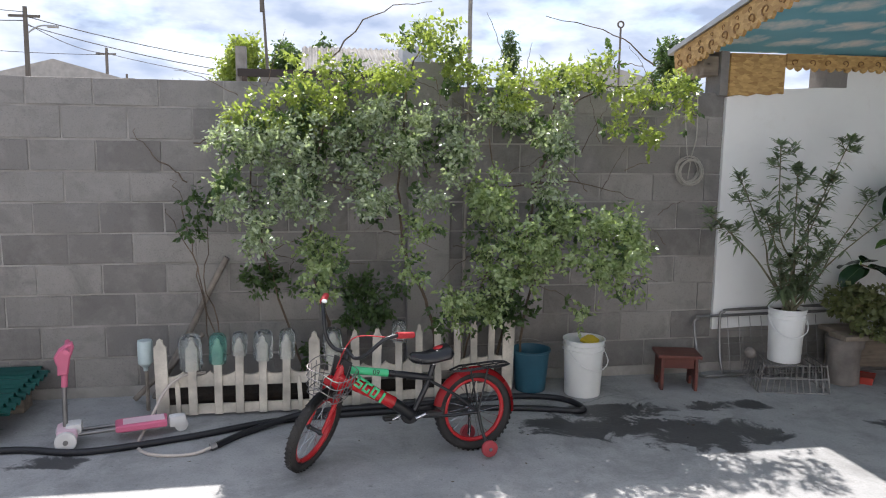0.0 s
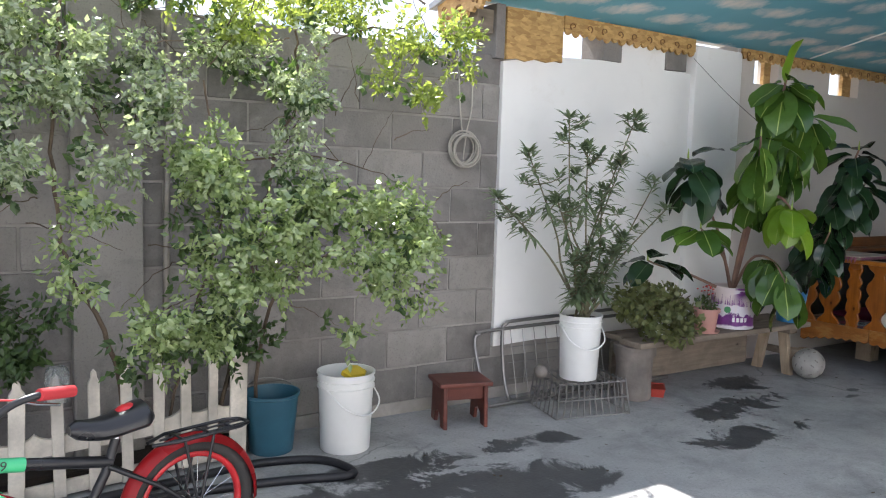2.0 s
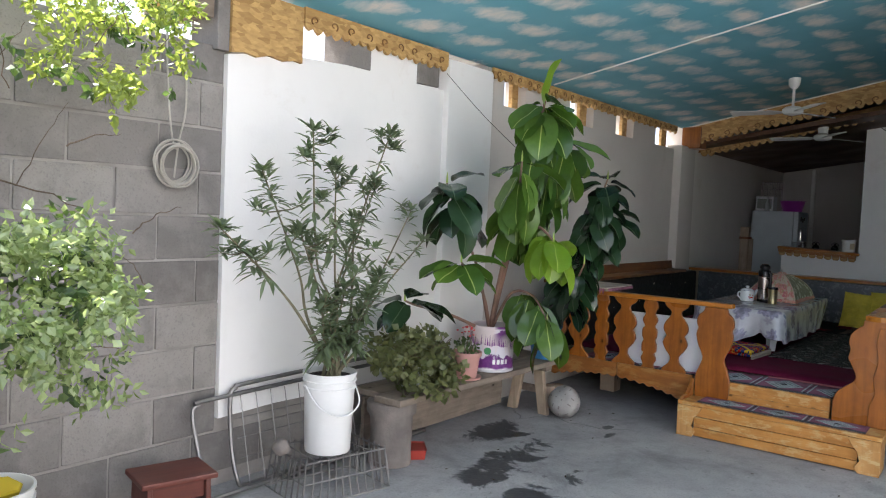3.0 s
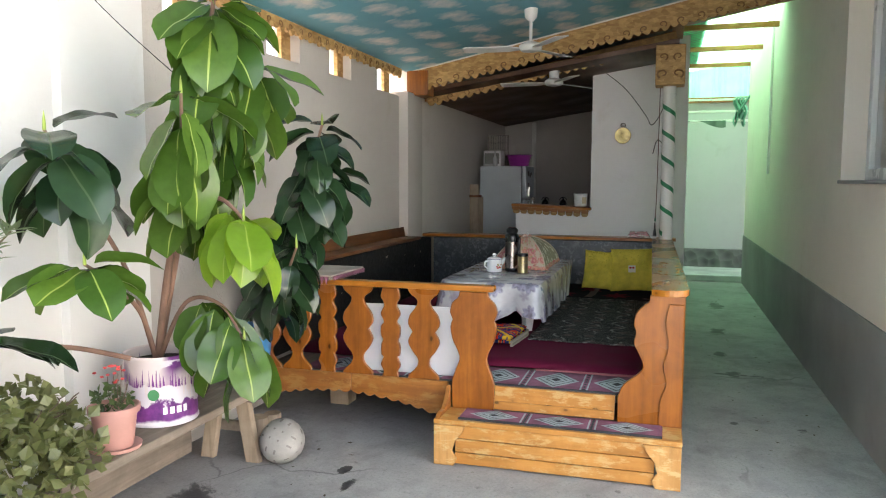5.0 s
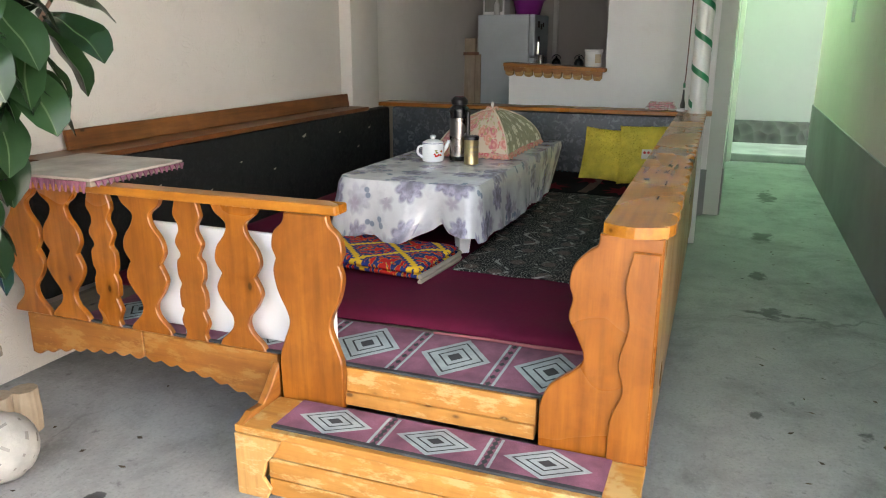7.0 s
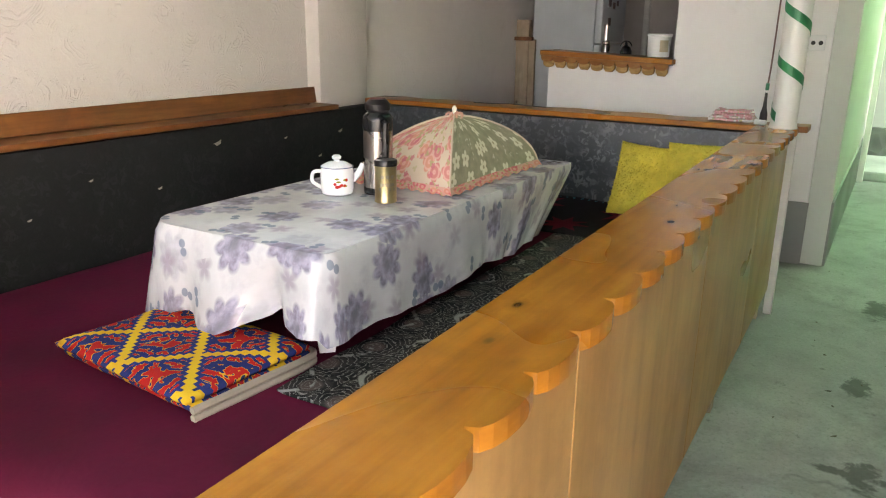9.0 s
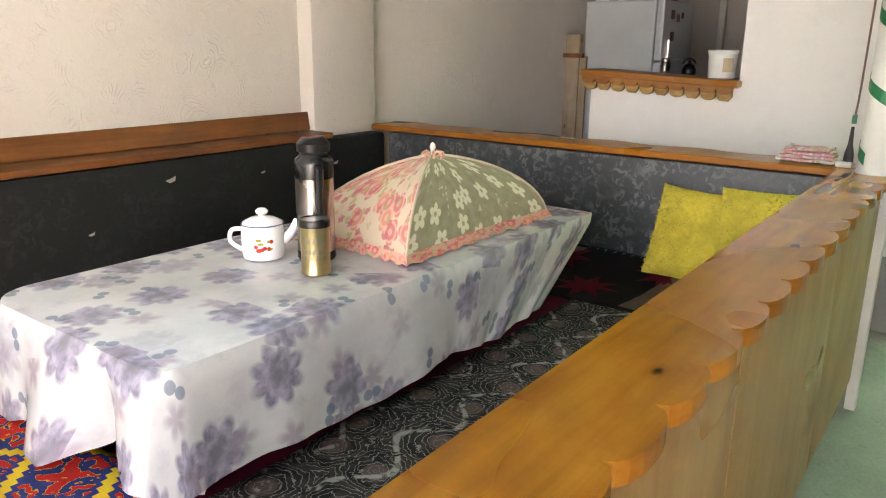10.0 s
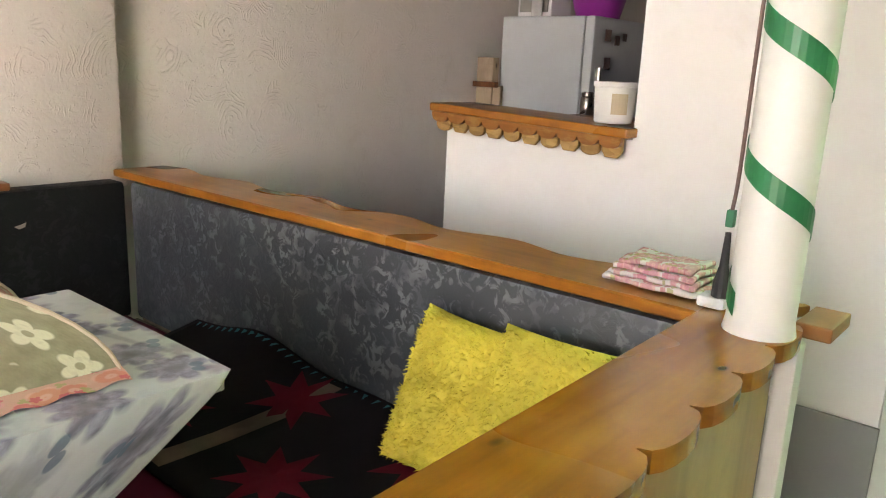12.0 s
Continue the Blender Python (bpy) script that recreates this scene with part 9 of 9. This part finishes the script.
bmesh.ops.create_uvsphere(bm, u_segments=14, v_segments=8, radius=0.015, matrix=STEER @ Matrix.Translation(TOP + Vector((0.0, -0.205, 0.198))) @ Matrix.Diagonal((1, 1, 0.7, 1)))
part("bell", bm, WHITE_PAIL, bike, "white bell", True)
bar("brake_cable", smooth_line([STEER @ (TOP + Vector((0.01, 0.19, 0.165))), STEER @ (TOP + Vector((0.10, 0.05, 0.13))), HEAD + Vector((0.03, 0.0, 0.0))], 8), 0.003, BAGRED)
bk = HEAD + Vector((0.10, 0, -0.03))
LX, LY, LZ = 0.085, 0.10, 0.07
for z, k in ((LZ, 1.0), (LZ * 0.3, 0.94), (-LZ * 0.4, 0.88), (-LZ, 0.8)):
    bm = bm_new()
    tube(bm, [STEER @ (bk + Vector(p)) for p in smooth_line([(-LX * k, -LY * k, z), (LX * k, -LY * k, z), (LX * k * 1.1, 0, z), (LX * k, LY * k, z), (-LX * k, LY * k, z)], 5, True)], 0.003, 5, closed=True)
    part("basket_hoop", bm, GREYWIRE, bike)
for i in range(16):
    a = 2 * math.pi * i / 16
    u = (max(-1, min(1, 1.3 * math.cos(a))), max(-1, min(1, 1.3 * math.sin(a))))
    bar("basket_wire", (bk + Vector((LX * u[0], LY * u[1], LZ)), bk + Vector((LX * 0.8 * u[0], LY * 0.8 * u[1], -LZ)), bk + Vector((0, LY * 0.4 * u[1], -LZ))), 0.0022, GREYWIRE, STEER, steps=5)
bm = bm_new()
box(bm, -0.004, 0.004, -0.055, 0.055, -0.07, 0.07, 0.004, STEER @ Matrix.Translation(bk + Vector((-LX - 0.006, 0, 0.02))))
part("basket_plate", bm, BLACK, bike, "black plastic plate")

# printed shapes on the tubes
d = (BB - HEAD).normalized()
STROKES = (((-0.020, 0.018, 0.017, 0.028), (-0.020, 0.018, -0.005, 0.006), (-0.020, 0.018, -0.028, -0.017), (-0.020, -0.011, 0.0, 0.028), (0.009, 0.018, -0.028, 0.0)),
           ((-0.020, 0.018, 0.017, 0.028), (-0.020, -0.010, -0.028, 0.028), (-0.020, 0.018, -0.028, -0.017), (0.008, 0.018, -0.028, 0.0)),
           ((-0.020, 0.018, 0.017, 0.028), (-0.020, -0.010, -0.028, 0.028), (-0.020, 0.018, -0.028, -0.017), (0.008, 0.018, -0.028, 0.028)),
           ((-0.006, 0.006, -0.028, 0.028),))
for side in (1, -1):
    for k, strokes in enumerate(STROKES):
        bm = bm_new()
        c = HEAD.lerp(BB, 0.22 + 0.105 * k) + Vector((0, side * 0.034, -0.012))
        m = Matrix.Translation(c) @ Matrix.Rotation(-math.atan2(d.z, d.x), 4, "Y")
        for q in strokes:
            box(bm, q[0], q[1], -0.003, 0.004, -q[3], -q[2], 0, m)
        part("printed_letter", bm, LIME, bike, "mint green block shape")


def lettering(body, size, m, mat, host, name="lettering"):
    c = bpy.data.curves.new(name, "FONT")
    c.body, c.size, c.extrude, c.align_x, c.align_y = body, size, 0.0004, "CENTER", "CENTER"
    tmp = new("tmp", c)
    me = bpy.data.meshes.new_from_object(tmp.evaluated_get(bpy.context.evaluated_depsgraph_get()))
    bpy.data.objects.remove(tmp)
    me.materials.clear()
    me.materials.append(mat)
    ob = part(name, me, mat, host)
    ob.matrix_basis = m
    return ob


TB = Vector((0.25, 0, 0.43))
dt = (TB - HEAD).normalized()
lettering("09", 0.038, Matrix.Translation(HEAD.lerp(TB, 0.36) + Vector((0, 0.0225, 0.0))) @ Matrix.Rotation(math.atan2(-dt.z, -dt.x) * -1, 4, "Y") @ Matrix.Rotation(radians(90), 4, "X") @ Matrix.Rotation(radians(180), 4, "Y"), BLACK, bike, "number")

# ---- beyond the wall ----
SLATE_ROOF = plain("old slate roofing", (0.40, 0.38, 0.36), 0.85, vary=0.2, space="World", scale=3)
nb = thing("neighbour_shed", "neighbour's shed with grey corrugated slate roof", "shed")
part("wall", one_box(-1.2, 3.4, 20.2, 23, 0, 3.3), MORTAR, nb)
bm = bm_new()
rows = []
for i in range(200):
    x = -0.2 + 3.6 * i / 199
    z = 0.03 * math.sin(2 * math.pi * x / 0.16)
    rows.append([bm.verts.new((x, 19.8, 3.42 + z)), bm.verts.new((x - 0.0, 23.2, 4.35 + z))])
for a, b_ in zip(rows, rows[1:]):
    bm.faces.new((a[0], a[1], b_[1], b_[0]))
bmesh.ops.solidify(bm, geom=bm.faces[:], thickness=0.02)
part("roof", bm, SLATE_ROOF, nb)
part("porch_beam", one_box(-1.7, 2.2, 19.5, 19.7, 3.18, 3.36), plain("dark timber", (0.06, 0.05, 0.045), 0.9), nb)
for x in (-1.6, 0.2, 2.0):
    part("post", one_box(x, x + 0.12, 19.5, 19.62, 0, 3.18), plain("dark timber post", (0.08, 0.06, 0.05), 0.9), nb)
part("chimney", one_box(-1.75, -1.5, 19.6, 19.9, 0, 3.9), MORTAR, nb)
part("dormer", one_box(2.5, 3.3, 21.0, 22.0, 3.4, 4.2), plain("grey fibre board", (0.45, 0.46, 0.47), 0.8), nb)


def gable_house(x, y, w, d, h, ridge, wall, roof):
    o = thing("distant_house", "distant single-storey house with a low gabled roof", "house", group="distant houses")
    part("wall", one_box(x - w / 2, x + w / 2, y, y + d, 0, h), wall, o)
    bm = bm_new()
    prism(bm, [(x - w / 2 - 0.4, h), (x + w / 2 + 0.4, h), (x, h + ridge)], y - 0.4, y + d + 0.4, "y")
    part("roof", bm, roof, o)
    for k in (-0.25, 0.25):
        part("window", one_box(x + k * w - 0.6, x + k * w + 0.6, y - 0.04, y, h - 2.2, h - 0.9), plain("dark glazing", (0.04, 0.05, 0.06), 0.2), o)


PALE_ROOF = plain("pale roofing", (0.48, 0.45, 0.42), 0.8, vary=0.12)
gable_house(-15.3, 50, 8.5, 9, 5.0, 1.25, HOUSE_PLASTER, PALE_ROOF)
gable_house(-8.0, 64, 9, 9, 5.2, 1.1, HOUSE_PLASTER, PALE_ROOF)
gable_house(11.5, 30, 9, 8, 3.6, 1.2, HOUSE_PLASTER, PALE_ROOF)

POLE = plain("weathered pole", (0.17, 0.15, 0.13), 0.9)


def utility_pole(x, y, h, lamp):
    o = thing("utility_pole", "wooden utility pole with wires" + (" and a street lamp" if lamp else ""), "utility pole", group="utility poles")
    bm = bm_new()
    tube(bm, [(x, y, 0), (x, y, h * 0.5), (x + 0.05, y, h)], 0.14, 10, taper=0.1)
    part("shaft", bm, POLE, o)
    part("crossarm", one_box(x - 0.7, x + 0.7, y - 0.05, y + 0.05, h - 0.5, h - 0.38), POLE, o)
    if lamp:
        bm = bm_new()
        tube(bm, smooth_line([(x, y, h - 1.3), (x + 0.6, y, h - 0.9), (x + 1.1, y, h - 0.85)], 5), 0.04, 6)
        box(bm, x + 1.0, x + 1.5, y - 0.12, y + 0.12, h - 0.95, h - 0.82, 0.03)
        part("street_lamp", bm, plain("grey lamp housing", (0.45, 0.46, 0.47), 0.5), o)


utility_pole(-13.45, 40, 7.75, True)
utility_pole(-14.9, 60, 8.1, False)
utility_pole(-7.5, 70, 7.6, True)
utility_pole(-17.0, 75, 7.4, False)
mast2 = thing("antenna_pole", "thin dark antenna pole beyond the wall", "pole")
bm = bm_new()
tube(bm, [(-1.05, 21.5, 0), (-1.08, 21.5, 3.0), (-1.2, 21.5, 5.6)], 0.06, 8, taper=0.03)
part("shaft", bm, POLE, mast2)
part("insulator", one_box(-1.27, -1.19, 21.4, 21.46, 5.0, 5.35, bevel=0.02), POLE, mast2)
wires = thing("overhead_wires", "sagging overhead electric wires", "wires")
bm = bm_new()
for a, b_, sag in (((-13.4, 40, 7.3), (3.0, 40, 4.9), 0.45), ((-13.4, 40, 6.9), (2.5, 42, 4.6), 0.5), ((-13.4, 40, 7.5), (-30, 30, 8.6), 0.4), ((-13.4, 40, 7.1), (-30, 33, 7.2), 0.4), ((-14.9, 60, 7.7), (2.0, 62, 5.6), 0.4), ((-14.9, 60, 7.6), (-34, 58, 8.6), 0.4), ((-13.4, 40, 7.0), (-14.9, 60, 7.7), 0.3)):
    a, b_ = Vector(a), Vector(b_)
    tube(bm, [a.lerp(b_, t / 12) - Vector((0, 0, sag * 4 * (t / 12) * (1 - t / 12))) for t in range(13)], 0.022, 4)
part("cables", bm, CABLE, wires)


def far_tree(x, y, h, r, seed, mat, columnar=False):
    o = thing("cypress_tree" if columnar else "distant_tree", "dark narrow conifer beyond the wall" if columnar else "green leafy tree beyond the wall", "tree", group="trees beyond the wall")
    rt = random.Random(seed)
    bm = bm_new()
    tube(bm, [(x, y, 0), (x + 0.1, y, h * 0.4), (x, y, h * 0.85)], 0.16, 8, taper=0.03)
    for k in range(9):
        a, z = rt.uniform(0, 6.28), h * rt.uniform(0.35, 0.8)
        tube(bm, [(x, y, z), (x + r * 0.4 * math.cos(a), y + r * 0.4 * math.sin(a), z + 0.3 * r), (x + r * 0.8 * math.cos(a), y + r * 0.8 * math.sin(a), z + 0.7 * r)], 0.05, 5, taper=0.01)
    part("trunk", bm, BARK, o)
    cl = []
    for k in range(26):
        z = h * rt.uniform(0.35, 1.0)
        rr = r * (1 - (z / h - 0.35) * (1.35 if columnar else 0.9))
        a = rt.uniform(0, 6.28)
        cl.append((x + rr * rt.random() * math.cos(a), z, 0.35 * r + 0.1, 0.3 * r + 0.12, y + rr * rt.random() * math.sin(a)))
    part("crown", sprig_mesh("crown", fill(cl, 260 / max(0.3, r), seed, 0.4 * r), mat, 0.13, 0.35, 5, 0.2, seed), mat, o)


far_tree(-2.0, 24, 4.35, 1.0, 51, VINE_SUNLIT)
far_tree(-0.8, 24.5, 4.5, 0.9, 52, VINE_LEAF)
far_tree(0.4, 25, 4.6, 0.8, 53, VINE_LEAF)
far_tree(10.4, 40, 7.5, 0.75, 54, VINE_LEAF, True)
far_tree(11.0, 22, 4.4, 1.2, 55, VINE_LEAF)
far_tree(-11.0, 66, 6.0, 1.6, 56, VINE_LEAF)
ballp = thing("yard_mast", "thin mast with a ring head beyond the wall", "mast")
bm = bm_new()
tube(bm, [(6.2, 15, 0), (6.2, 15, 3.95)], 0.02, 6)
tube(bm, arc_points((6.2, 15, 4.03), (1, 0, 0), (0, 0, 1), 0.06, 0, 360, 14)[:-1], 0.02, 5, closed=True)
part("mast", bm, POLE, ballp)

# blue hills, the haze of distance painted into their colour
bm = bm_new()
rows = []
rh = random.Random(12)
for i in range(121):
    x = -1400 + 2400 * i / 120
    h = 58 * math.exp(-((x + 480) / 420) ** 2) + 10 * noise.noise(Vector((x * 0.006, 0.4, 0))) + 14
    rows.append([bm.verts.new((x, 895, -1)), bm.verts.new((x, 890, max(6, h)))])
for a, b_ in zip(rows, rows[1:]):
    bm.faces.new((a[0], b_[0], b_[1], a[1]))
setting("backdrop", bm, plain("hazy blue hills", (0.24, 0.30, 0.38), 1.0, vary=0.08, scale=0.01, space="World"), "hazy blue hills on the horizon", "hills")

# ---- blocks of the yard wall, piece by piece ----
block_meshes = []
rnd = random.Random(3)
for w in (0.382, 0.182):
    for h in (0.188, 0.196):
        for v in range(2):
            bm = bm_new()
            box(bm, 0, w, 0, 0.03, 0, h, 0.005)
            for q in bm.verts:
                q.co += Vector((rnd.uniform(-0.002, 0.002), rnd.uniform(-0.002, 0.002), rnd.uniform(-0.002, 0.002)))
            block_meshes.append((w, h, mesh_of(bm, "block", BLOCK)))
PITCH = 0.392
for r in range(10):
    z0, z1 = COURSES[r], COURSES[r + 1]
    start = -1.215 + (0.0 if r % 2 else PITCH / 2) - 13 * PITCH
    for k in range(40):
        x0 = start + k * PITCH
        x1 = x0 + PITCH - 0.010
        limit = 3.018 if (r > 0) else 4.6
        if x1 < -5.9 or x0 > limit - 0.05:
            continue
        x1 = min(x1, limit)
        w, h, me = block_meshes[rnd.choice((0, 1, 2, 3))]
        ob = new("block", me)
        ob.parent = wall_n
        ob.matrix_basis = Matrix.Translation((x0, 5.366 + rnd.uniform(0, 0.006), z0)) @ Matrix.Diagonal(((x1 - x0) / w, 1, (z1 - z0 - 0.012) / h, 1))
